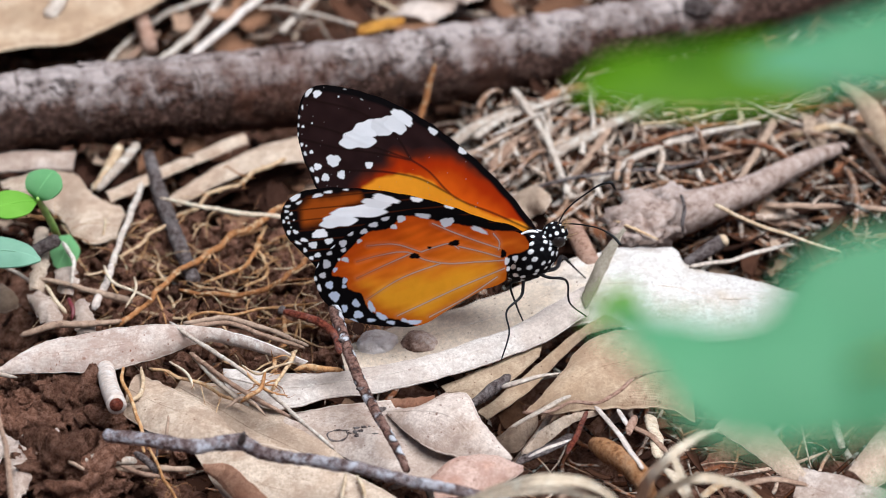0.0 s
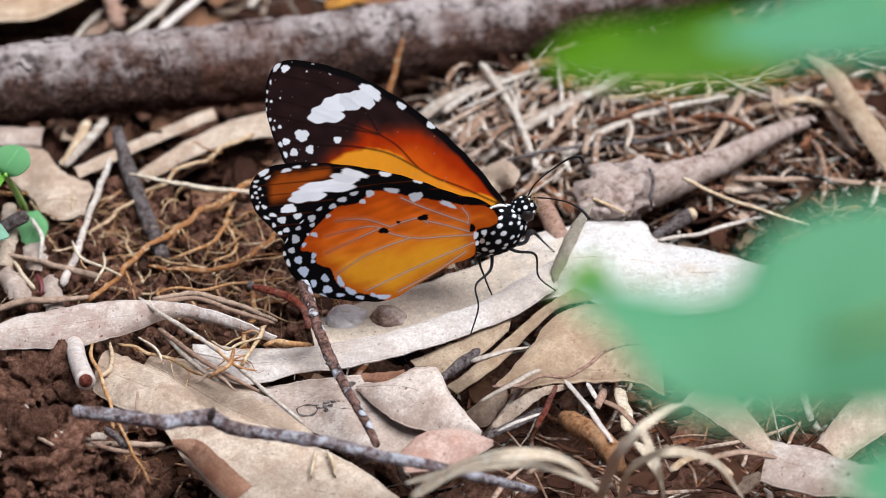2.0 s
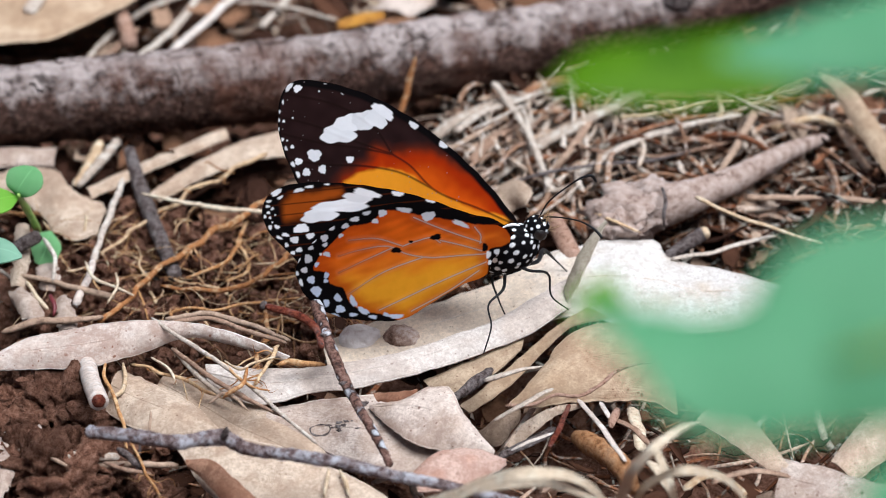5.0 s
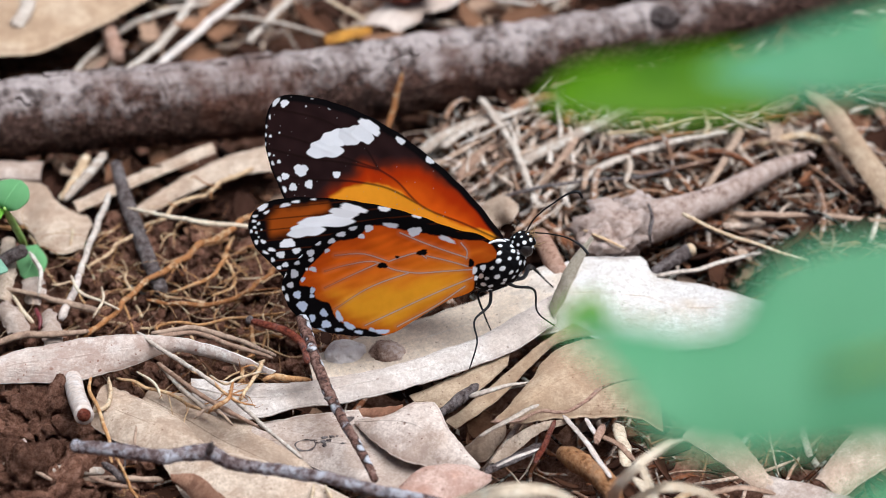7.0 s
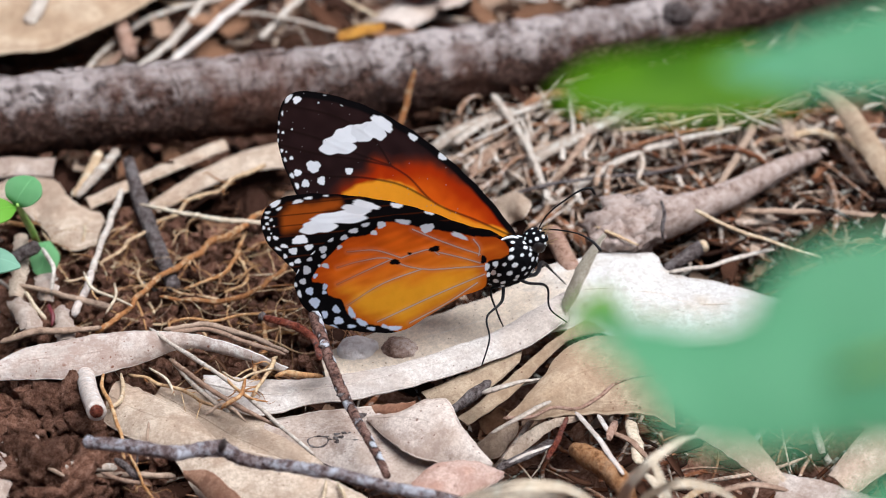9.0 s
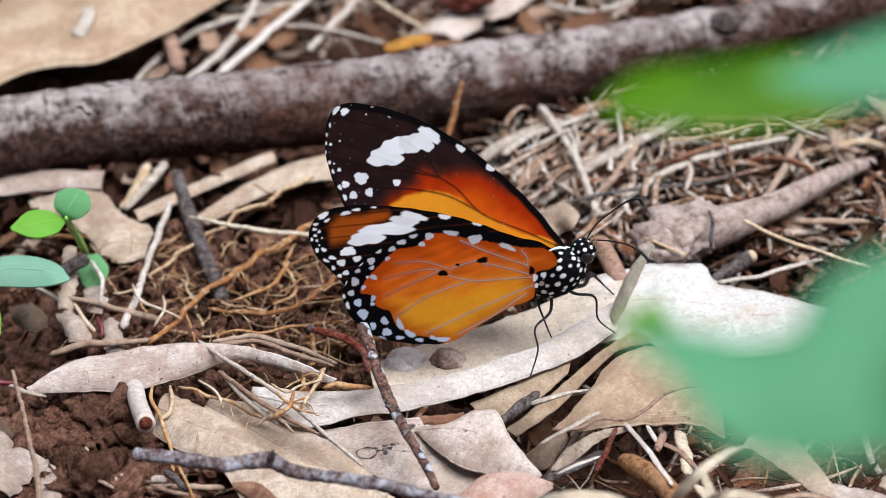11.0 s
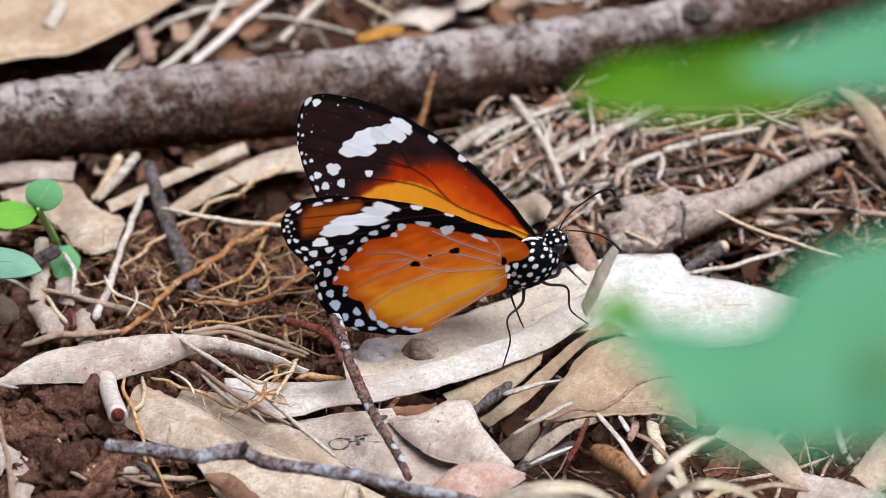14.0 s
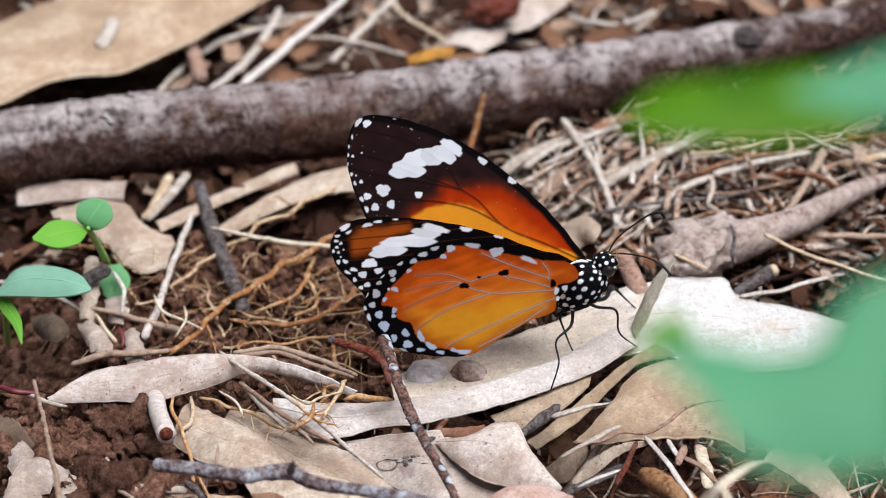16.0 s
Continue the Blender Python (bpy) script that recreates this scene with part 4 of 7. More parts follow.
side_roots(thing, [(-43.07, -35.78, 4, 0.23), (-37.94, -39.5, 5, 0.25), (-32.84, -42.43, 5, 0.25), (-28.42, -45.71, 5, 0.22)], 9, ROOT, 31)
thing = tagged(tube("dry_stalk", [(-38.1, -30.4, 8, 0.37), (-31.9, -29.4, 8, 0.42), (-26, -31.8, 8, 0.41), (-19.6, -34.6, 7, 0.29)], STALK_BROWN, wave=0.3, seg=10, rough=0.35, grain=1.2, seed=32), "grey-brown dry needle over the leaf", "stalk")
thing = tagged(tube("dry_stalk", [(-38.4, -31.5, 8, 0.33), (-31.8, -30.4, 8, 0.37), (-26.3, -33.1, 8, 0.37), (-20.1, -35.1, 7, 0.25)], STALK_BROWN, wave=0.3, seg=10, rough=0.35, grain=1.2, seed=33), "grey-brown dry needle over the leaf", "stalk")
thing = tagged(tube("dry_stalk", [(-40, -31.4, 9, 0.25), (-35.5, -36.3, 9, 0.33), (-29.4, -42.3, 9, 0.32), (-22.7, -49.5, 8, 0.32), (-15.2, -58.4, 7, 0.24)], STRAW_GREY, wave=0.3, seg=10, rough=0.35, grain=1.2, seed=34), "thin pale straw across the leaves", "stalk")
thing = tagged(tube("dry_stalk", [(-36.8, -36.3, 7, 0.33), (-31, -43.9, 8, 0.36), (-26.7, -48.2, 8, 0.36), (-20.2, -52.1, 7, 0.24)], STALK_BROWN, wave=0.3, seg=10, rough=0.35, grain=1.2, seed=35), "thin brown straw across the leaves", "stalk")
thing = tagged(tube("dry_stalk", [(-36.4, -36.7, 7, 0.37), (-33.6, -41.3, 7, 0.41), (-30.8, -45, 7, 0.4), (-27.6, -47.4, 6, 0.32)], STRAW_GREY, wave=0.3, seg=10, rough=0.35, grain=1.2, seed=36), "pale grey straw across the leaves", "stalk")
thing = tagged(tube("dry_stalk", [(-43.9, -37.1, 5, 0.29), (-43.4, -41.1, 5, 0.33), (-44, -44.4, 5, 0.33), (-45.4, -45.3, 5, 0.2)], STRAW, wave=0.3, seg=10, rough=0.35, grain=1.2, seed=37), "curled pale fibre in the litter", "stalk")
thing = tagged(tube("rootlet", [(-21.3, -35.6, 7, 0.28), (-22.6, -41, 8, 0.3), (-24, -46.3, 8, 0.22)], ROOT, wave=1.3, seg=10, rough=0.35, grain=1.2, seed=38), "small curled root on the leaf", "root")
side_roots(thing, [(-21.28, -35.64, 7, 0.28), (-22.65, -41, 8, 0.3), (-24.01, -46.29, 8, 0.22)], 9, ROOT, 38)
thing = tagged(tube("dry_stalk", [(-67.7, -31.7, 4, 0.3), (-60.5, -60.9, 14, 0.35), (-58, -71.3, 17, 0.38), (-55.1, -86.4, 20, 0.37)], STALK_BROWN, wave=0.3, seg=10, rough=0.35, grain=1.2, seed=39), "brownish grass stem close to the camera", "stalk")
thing = tagged(tube("rootlet", [(-41.2, -56.5, 6, 0.19), (-39.3, -61.5, 6, 0.21), (-37.5, -65.1, 5, 0.21), (-35.8, -67.5, 4, 0.16)], ROOT, wave=1.3, seg=10, rough=0.35, grain=1.2, seed=40), "thin root over the soil", "root")
side_roots(thing, [(-41.15, -56.54, 6, 0.19), (-39.32, -61.48, 6, 0.21), (-37.53, -65.13, 5, 0.21), (-35.84, -67.53, 4, 0.16)], 9, ROOT, 40)
thing = tagged(tube("dry_stalk", [(-58.5, -50, 3, 0.41), (-54.3, -54.7, 4, 0.48), (-50.1, -56.6, 4, 0.48), (-45.2, -55.1, 3, 0.32)], STALK_BROWN, wave=0.3, seg=10, rough=0.35, grain=1.2, seed=41), "brown dry stalk on the soil", "stalk")
thing = tagged(tube("dry_stalk", [(-50.6, -56.8, 3, 0.48), (-42.2, -57.6, 3, 0.52), (-34.6, -58.1, 3, 0.4)], STALK_BROWN, wave=0.3, seg=10, rough=0.35, grain=1.2, seed=42), "brown dry stalk on the soil", "stalk")
thing = tagged(tube("dry_stalk", [(-38.6, -52.1, 8, 0.16), (-38.5, -55.3, 8, 0.2), (-38, -60.2, 8, 0.16)], STALK_BROWN, wave=0.3, seg=10, rough=0.35, grain=1.2, seed=43), "thin dark upright stalk", "stalk")
thing = tagged(tube("dry_stalk", [(-1.3, 36.5, 12, 0.37), (-2.4, 34.5, 8, 0.52), (-3.9, 31.2, 4, 0.52)], ROOT, wave=0.3, seg=10, rough=0.35, grain=1.2, seed=44), "thin tan needle leaning on the stick", "stalk")

# more rootlets wind over the open soil
rng = np.random.default_rng(31)
x0, x1, y0, y1 = (-55, -16, -25, 6)
for _ in range(12):
    at, heading, line = np.array([rng.uniform(x0, x1), rng.uniform(y0, y1), rng.uniform(-1, 2.5)]), rng.uniform(-0.9, 0.9) + rng.choice([0, math.pi]), []
    r = 0.10 + 0.30 * rng.uniform() ** 2
    for k in range(6):
        line.append((*at, r * (1 - 0.12 * k)))
        heading += rng.normal(0, 0.4)
        at = at + rng.uniform(2.0, 5.0) * np.array([math.cos(heading), math.sin(heading), rng.normal(0, 0.14)])
    thing = tagged(tube("rootlet", line, ROOT, seg=8, rough=0.22, grain=1.1, seed=int(rng.integers(999)), wave=0.9), "thin crooked orange-brown rootlet on the soil", "root", "rootlets on the soil")
    side_roots(thing, line, 6, ROOT, int(rng.integers(999)))

thing = tagged(tube("rootlet", [(-31.5, -41, 9, 0.16), (-28.4, -42.6, 9, 0.2), (-25.1, -47.6, 9, 0.2), (-21.9, -47.6, 8, 0.12)], ROOT, wave=0.7, seg=8, rough=0.25, grain=1.2, seed=45), "fine kinked rootlet over the leaf", "root")
thing = tagged(tube("dry_stalk", [(-28.8, -40.3, 8, 0.16), (-26.1, -43.6, 9, 0.2), (-24.6, -42.3, 9, 0.2), (-21.5, -39.7, 8, 0.16)], STRAW, wave=0.7, seg=8, rough=0.25, grain=1.2, seed=46), "fine kinked fibre over the leaf", "stalk")
thing = tagged(tube("rootlet", [(-28.5, -50.4, 9, 0.24), (-27.3, -50.1, 10, 0.32), (-26.2, -48.9, 10, 0.32), (-25.3, -43.6, 9, 0.2)], ROOT, wave=0.7, seg=8, rough=0.25, grain=1.2, seed=47), "small knotted root at the straw crossing", "root")
thing = tagged(tube("dry_stalk", [(-30.6, -50.4, 8, 0.2), (-28.6, -49.5, 9, 0.28), (-27, -50.4, 9, 0.28), (-24.9, -52.1, 8, 0.16)], STALK_BROWN, wave=0.7, seg=8, rough=0.25, grain=1.2, seed=48), "small knotted fibre at the straw crossing", "stalk")
thing = tagged(tube("rootlet", [(-21.3, -43, 9, 0.32), (-19.3, -42, 9, 0.45), (-16.9, -42.6, 9, 0.45), (-14.5, -41.7, 8, 0.24)], ROOT, wave=0.7, seg=8, rough=0.25, grain=1.2, seed=49), "short looping root on the leaf", "root")
thing = tagged(tube("dry_stalk", [(-39.7, -37, 6, 0.17), (-37.1, -39.7, 6, 0.21), (-35.7, -42.4, 5, 0.12)], STRAW, wave=0.7, seg=8, rough=0.25, grain=1.2, seed=50), "fine straw beside the leaf", "stalk")
thing = tagged(tube("rootlet", [(-46.9, -35.7, 5, 0.21), (-45.9, -42.4, 6, 0.29), (-43.5, -50.2, 6, 0.28), (-41.5, -57.8, 6, 0.24)], ROOT, wave=0.7, seg=8, rough=0.25, grain=1.2, seed=51), "thin tan fibre hanging over the leaf edge", "root")
thing = tagged(tube("dry_stalk", [(-39.9, -54, 6, 0.16), (-39.5, -57.8, 6, 0.2), (-40.2, -62.7, 5, 0.16)], BARK_DARK, wave=0.7, seg=8, rough=0.25, grain=1.2, seed=52), "thin dark fibre over the soil", "stalk")
thing = tagged(tube("dry_stalk", [(-13.4, -65.1, 8, 0.23), (-13.7, -67.5, 8, 0.31), (-13.8, -69.9, 7, 0.23)], STRAW, wave=0.7, seg=8, rough=0.25, grain=1.2, seed=53), "short pale stalk on the front leaf", "stalk")
thing = tagged(tube("dry_stalk", [(-11.7, -65.1, 8, 0.23), (-11, -68.1, 8, 0.31), (-10.3, -69.9, 7, 0.23)], STRAW, wave=0.7, seg=8, rough=0.25, grain=1.2, seed=54), "short yellowish stalk on the front leaf", "stalk")
thing = tagged(tube("dry_stalk", [(-57.2, -56.6, 5, 0.28), (-53.7, -58.8, 6, 0.36), (-49.5, -61.5, 6, 0.28)], STALK_BROWN, wave=0.7, seg=8, rough=0.25, grain=1.2, seed=55), "brown straw on the soil clods", "stalk")
thing = tagged(tube("dry_stalk", [(-44.5, -60.9, 6, 0.32), (-41.2, -62.5, 6, 0.35), (-37.7, -62.7, 5, 0.27)], STALK_BROWN, wave=0.7, seg=8, rough=0.25, grain=1.2, seed=56), "brown stalk on the soil clods", "stalk")
thing = tagged(tube("dry_stalk", [(-42.8, -57.8, 6, 0.48), (-40.9, -60, 6, 0.55), (-39, -61.2, 5, 0.39)], BARK_DARK, wave=0.7, seg=8, rough=0.25, grain=1.2, seed=57), "dark grey splinter on the soil", "stalk")
thing = tagged(tube("dark_twig", [(-48, 21.7, 4, 0.93), (-45.4, 11.6, 3, 1.27), (-41.7, -1, 3, 1.24), (-38.1, -11.8, 2, 1.13)], BARK_DARK, rough=0.12, seed=58), "dark grey weathered twig on the soil", "twig")
thing = tagged(tube("dark_twig", [(-64.2, -11.7, 6, 0.79), (-61.7, -9.8, 7, 1.05), (-58.7, -8.6, 8, 1.14)], BARK_DARK, rough=0.12, seed=59), "short dark broken twig beside the sprout", "twig")
thing = blade("bark_fragment", [(-63.6, -1.6, 5), (-63.3, -7, 5), (-63.2, -11.6, 4), (-62.8, -15.4, 3)],
    [(-61.5, -1.6, 5), (-60.7, -7, 5), (-60.6, -11.6, 4), (-60.6, -16.1, 3)], LEAF_TAN, "tan curled bark fragment beside the seedling", "bark", arch=1.6, n=18, m=9, rib=0, ragged=0.9, ripple=0.8, crease=0.0, seed=60)
thing = blade("bark_fragment", [(-62.9, -16.8, 3), (-61.1, -17.2, 4), (-59, -18.9, 4), (-57.4, -21.9, 3)],
    [(-61.6, -19.7, 3), (-60.3, -23, 3), (-58.6, -24.7, 3), (-56.8, -24.2, 3)], LEAF_GREY, "mottled grey bark chip on the soil", "bark", arch=1.0, n=18, m=9, rib=0, ragged=0.9, ripple=0.8, crease=0.0, seed=61)
thing = blade("bark_fragment", [(-59.4, -9.9, 3), (-58.9, -13.2, 3), (-58.5, -14.7, 2)],
    [(-56.4, -10.1, 4), (-55.9, -14.6, 4), (-56.1, -16.4, 3)], LEAF_GREY, "pale thin bark chip on the soil", "bark", arch=0.8, n=18, m=9, rib=0, ragged=0.9, ripple=0.8, crease=0.0, seed=62)
thing = blade("bark_fragment", [(-55.4, -19.7, 4), (-55.1, -23.3, 4), (-54.3, -26.9, 3)],
    [(-54.1, -18.9, 4), (-52.3, -23.3, 4), (-51.5, -26.4, 3)], LEAF_GREY, "bleached bark chip on the soil", "bark", arch=1.4, n=18, m=9, rib=0, ragged=0.9, ripple=0.8, crease=0.0, seed=63)
thing = blade("bark_fragment", [(-70.4, -13.3, 2), (-68.1, -13.5, 3), (-66.3, -14.3, 3), (-64.7, -15.6, 2)],
    [(-69.6, -16.3, 1), (-67, -19.4, 2), (-65.7, -19.1, 2), (-64.4, -17.7, 2)], LEAF_DUSK, "crumbly grey bark chip on the soil", "bark", arch=1.5, n=18, m=9, rib=0, ragged=0.9, ripple=0.8, crease=0.0, seed=64)
thing = blade("bark_fragment", [(-69, -51.5, 4), (-67.9, -49, 5), (-67.1, -47.7, 5)],
    [(-66.9, -55.3, 4), (-65.4, -54, 5), (-65.1, -50.2, 5)], LEAF_GREY, "flat grey bark chip on the soil", "bark", arch=0.6, n=18, m=9, rib=0, ragged=0.9, ripple=0.8, crease=0.0, seed=65)
thing = blade("bark_fragment", [(-60.6, -60.3, 5), (-59.5, -59, 6), (-58.5, -57.8, 6)],
    [(-58.6, -67.5, 4), (-57.3, -65.1, 5), (-56.7, -61.5, 5)], LEAF_GREY, "pale torn bark chip on the soil", "bark", arch=0.6, n=18, m=9, rib=0, ragged=0.9, ripple=0.8, crease=0.0, seed=66)
thing = tagged(tube("dry_stalk", [(-62.6, -28.1, 4, 0.42), (-57.9, -27, 5, 0.59), (-53.2, -26.6, 5, 0.51), (-48, -24.4, 4, 0.34)], STALK_BROWN, wave=0.4, seg=9, rough=0.2, grain=1.0, seed=67), "crooked grey-tan dry twig on the soil", "stalk")
thing = tagged(tube("dry_stalk", [(-62.7, -13.2, 4, 0.31), (-55.9, -15.6, 4, 0.43), (-51.7, -17.5, 4, 0.52), (-47, -18.2, 3, 0.52)], STALK_BROWN, wave=0.4, seg=9, rough=0.2, grain=1.0, seed=68), "reddish-brown dry stalk on the soil", "stalk")
thing = tagged(tube("dry_stalk", [(-50.9, -9.8, 4, 0.52), (-51.6, -16, 4, 0.6), (-52.7, -20.2, 3, 0.64)], STRAW_WHITE, wave=0.4, seg=9, rough=0.2, grain=1.0, seed=69), "short white dry straw on the soil", "stalk")
thing = tagged(tube("dry_stalk", [(-58.7, -6.6, 6, 0.31), (-57.2, -9.2, 6, 0.39), (-56.2, -12.2, 6, 0.35), (-56.4, -15.7, 4, 0.26)], STRAW_GREY, wave=0.4, seg=9, rough=0.2, grain=1.0, seed=70), "crooked grey petiole of a dead leaf", "stalk")
thing = tagged(tube("dry_stalk", [(-60.5, -15.3, 4, 0.3), (-58.5, -18.9, 4, 0.34), (-56.4, -22.4, 4, 0.3)], STRAW, wave=0.4, seg=9, rough=0.2, grain=1.0, seed=71), "short yellowish straw on the soil", "stalk")
thing = tagged(tube("dry_stalk", [(-51.6, -12.9, 6, 0.17), (-49.3, -18.1, 6, 0.26), (-46.4, -18.1, 5, 0.21), (-43.7, -20.3, 5, 0.17)], STRAW, wave=0.4, seg=9, rough=0.2, grain=1.0, seed=72), "thin kinked straw on the soil", "stalk")
thing = tagged(tube("dry_stalk", [(-46.7, -15.9, 6, 0.17), (-46.4, -20.3, 6, 0.21), (-47.5, -22.5, 5, 0.17)], STRAW, wave=0.4, seg=9, rough=0.2, grain=1.0, seed=73), "fine upright rootlet tip", "stalk")
thing = tagged(tube("dry_stalk", [(-72, -35.7, 5, 0.33), (-67.5, -38.1, 6, 0.37), (-64, -40, 6, 0.33), (-61.7, -39.5, 5, 0.25)], STRAW_GREY, wave=0.4, seg=9, rough=0.2, grain=1.0, seed=74), "thin grey straw at the leaf tip", "stalk")
thing = tagged(tube("red_fibre", [(-56.5, -18.7, 4, 0.3), (-55.5, -22.5, 5, 0.34), (-55.6, -24, 4, 0.21)], RED_FIBRE, wave=0.6, seed=75), "short dark red plant fibre", "fibre")
thing = tagged(tube("red_fibre", [(-72.3, -36, 6, 0.38), (-69, -38.4, 7, 0.41), (-65.9, -37.7, 6, 0.25)], RED_FIBRE, wave=0.3, seed=76), "bright red plant fibre by the leaf", "fibre")

thing = blade("bark_fragment", [(-68.3, -60.7, 5), (-66.8, -55.3, 6), (-63.7, -52, 6), (-61.2, -53.6, 5)],
    [(-63.8, -61.3, 4), (-62.5, -57.9, 4), (-60.5, -56.4, 4), (-59.3, -54.1, 4)], LEAF_GREY, "pale curved bark piece on the soil", "bark", arch=1.4, n=18, m=9, rib=0, ragged=0.9, ripple=0.9, crease=0.0, seed=231)
thing = blade("bark_fragment", [(-61.2, -56.3, 5), (-58.1, -53.5, 6), (-54.3, -51.5, 5)],
    [(-59.5, -58.1, 4), (-56.3, -56.8, 4), (-53.2, -54.6, 4)], LEAF_GREY, "crumpled white bark chip on the soil", "bark", arch=1.6, n=18, m=9, rib=0, ragged=1.1, ripple=1.2, crease=0.0, seed=232)
thing = blade("bark_fragment", [(-71.9, -39.9, 4), (-68.4, -43.3, 5), (-65.2, -47.2, 4)],
    [(-71.1, -45.6, 3), (-68.7, -46.2, 3), (-66.3, -48.3, 3)], LEAF_DUSK, "grey-brown bark chip on the soil", "bark", arch=0.9, n=18, m=9, rib=0, ragged=0.9, ripple=0.8, crease=0.0, seed=233)
thing = tagged(tube("bark_sliver", [(-59.2, -51.6, 4, 0.9), (-55.2, -55.3, 5, 1.2), (-50.2, -57.8, 5, 1.1), (-45.2, -57.1, 4, 1), (-41.7, -56.3, 3, 0.7)], STRAW_GREY, rough=0.3, grain=1.2, flat=0.6, seed=234), "pale flaky sliver of bark on the soil", "bark")

# the sprout with round green leaves
sprout = tagged(new("seedling"), "small green seedling with round leaves in the litter", "seedling")
tube("stem", [(-61.2, 4.9, -2, 0.64), (-60.4, -4.4, 8, 0.57), (-60.9, -8.6, 14, 0.52), (-61.1, -10.8, 17, 0.34)], STEM_GREEN, sprout, rough=0.05)
blade("leaf", [(-61.7, -9.6, 16), (-63, -9.1, 17.4), (-62.8, -7.3, 18.9), (-60.5, -6.4, 19.4), (-59, -6.7, 19.4)],
    [(-61.3, -10.2, 16), (-59, -11.6, 17.3), (-57.4, -11, 18.7), (-57.6, -8.8, 19.5), (-58.6, -7, 19.4)], GREEN_SPROUT, parent=sprout, ragged=0.0, ripple=0.2, arch=0.15, n=18, m=11, rib=0.15)
blade("leaf", [(-61.4, -9.6, 16), (-63.5, -9.2, 17), (-66.3, -10.4, 18), (-68.9, -14.7, 18)],
    [(-61.2, -10.5, 16), (-62.1, -15, 17), (-64.9, -17.7, 18), (-68.6, -15.6, 18)], GREEN_LIME, parent=sprout, ragged=0.0, ripple=0.2, arch=0.15, n=18, m=11, rib=0.15)
blade("leaf", [(-60, -8.7, 3), (-60.9, -5.6, 4), (-60, -3.9, 5), (-58.1, -3, 5)],
    [(-59.5, -9.3, 3), (-56.8, -9.8, 4), (-56, -8.2, 5), (-57.7, -3.3, 5)], GREEN_SPROUT, parent=sprout, ragged=0.0, ripple=0.2, arch=0.15, n=18, m=11, rib=0.15)
sprout = tagged(new("seedling"), "small seedling with long blue-green leaves in the litter", "seedling")
tube("stem", [(-74.7, -13.8, -3, 0.53), (-73.9, -17.3, 6, 0.48), (-73.8, -21.1, 12, 0.38)], STEM_GREEN, sprout, rough=0.05)
blade("leaf", [(-74, -20.8, 12), (-71.2, -17.6, 14), (-66, -18, 15), (-61.5, -20.1, 15), (-59.2, -23.9, 15)],
    [(-73.8, -21.7, 12), (-69.7, -23.1, 13), (-65.2, -24.8, 14), (-61.3, -25.6, 15), (-59.2, -24.5, 15)], GREEN_BLUE, parent=sprout, ragged=0.0, ripple=0.2, arch=0.6, n=18, m=11, rib=0.15)
blade("leaf", [(-73.7, -20, 11), (-72.6, -20.7, 11), (-70.7, -22.9, 10), (-69.2, -29.3, 9)],
    [(-74, -20.8, 11), (-73.7, -21.5, 10), (-71.6, -24.4, 9), (-69.3, -29.8, 9)], GREEN_LIME, parent=sprout, ragged=0.0, ripple=0.2, arch=0.15, n=18, m=11, rib=0.15)

# soil clods
rng = np.random.default_rng(77)
x0, x1, y0, y1 = (-78, -37, -69, -35)
for k in range(80):
    s = 1.2 + 3.4 * rng.uniform() ** 1.3
    at = (rng.uniform(x0, x1), rng.uniform(y0, y1), rng.uniform(-9.0, -3.0) + 0.6 * s)
    lump("soil_clod", at, (s * rng.uniform(0.8, 1.3), s * rng.uniform(0.8, 1.2), s * rng.uniform(0.7, 1.0)), SOIL, 100 + k, "rough clod of dark reddish-brown soil", "soil clod", group="soil clods", level=4, rough=0.6, grain=1.5)
lump("soil_clod", (-51.9, -42.0, 1.5), (5.4, 4.9, 4.6), SOIL, 77, "large rough clod of reddish-brown soil", "soil clod", group="soil clods", level=5, rough=0.85, grain=1.25)
lump("soil_clod", (-55.3, -45.3, 0.5), (3.8, 3.4, 3.2), SOIL, 78, "large rough clod of reddish-brown soil", "soil clod", group="soil clods", level=5, rough=0.85, grain=1.25)
lump("soil_clod", (-48.8, -46.0, 0.5), (3.6, 3.2, 3.1), SOIL, 79, "large rough clod of reddish-brown soil", "soil clod", group="soil clods", level=5, rough=0.85, grain=1.25)
lump("soil_clod", (-54.6, -57.9, 2.5), (5.4, 4.9, 4.6), SOIL, 80, "large rough clod of reddish-brown soil", "soil clod", group="soil clods", level=5, rough=0.85, grain=1.25)
lump("soil_clod", (-46.3, -54.9, 0.5), (4.6, 4.1, 3.9), SOIL, 81, "large rough clod of reddish-brown soil", "soil clod", group="soil clods", level=5, rough=0.85, grain=1.25)
lump("soil_clod", (-60.4, -48.0, -0.5), (4.4, 4.0, 3.7), SOIL, 82, "large rough clod of reddish-brown soil", "soil clod", group="soil clods", level=5, rough=0.85, grain=1.25)
lump("soil_clod", (-60.3, -58.0, 0.5), (4.6, 4.1, 3.9), SOIL, 83, "large rough clod of reddish-brown soil", "soil clod", group="soil clods", level=5, rough=0.85, grain=1.25)
lump("soil_clod", (-55.3, -36.1, 0.5), (3.4, 3.1, 2.9), SOIL, 84, "large rough clod of reddish-brown soil", "soil clod", group="soil clods", level=5, rough=0.85, grain=1.25)
lump("soil_clod", (-59.9, -38.9, -1.5), (3.2, 2.9, 2.7), SOIL, 85, "large rough clod of reddish-brown soil", "soil clod", group="soil clods", level=5, rough=0.85, grain=1.25)
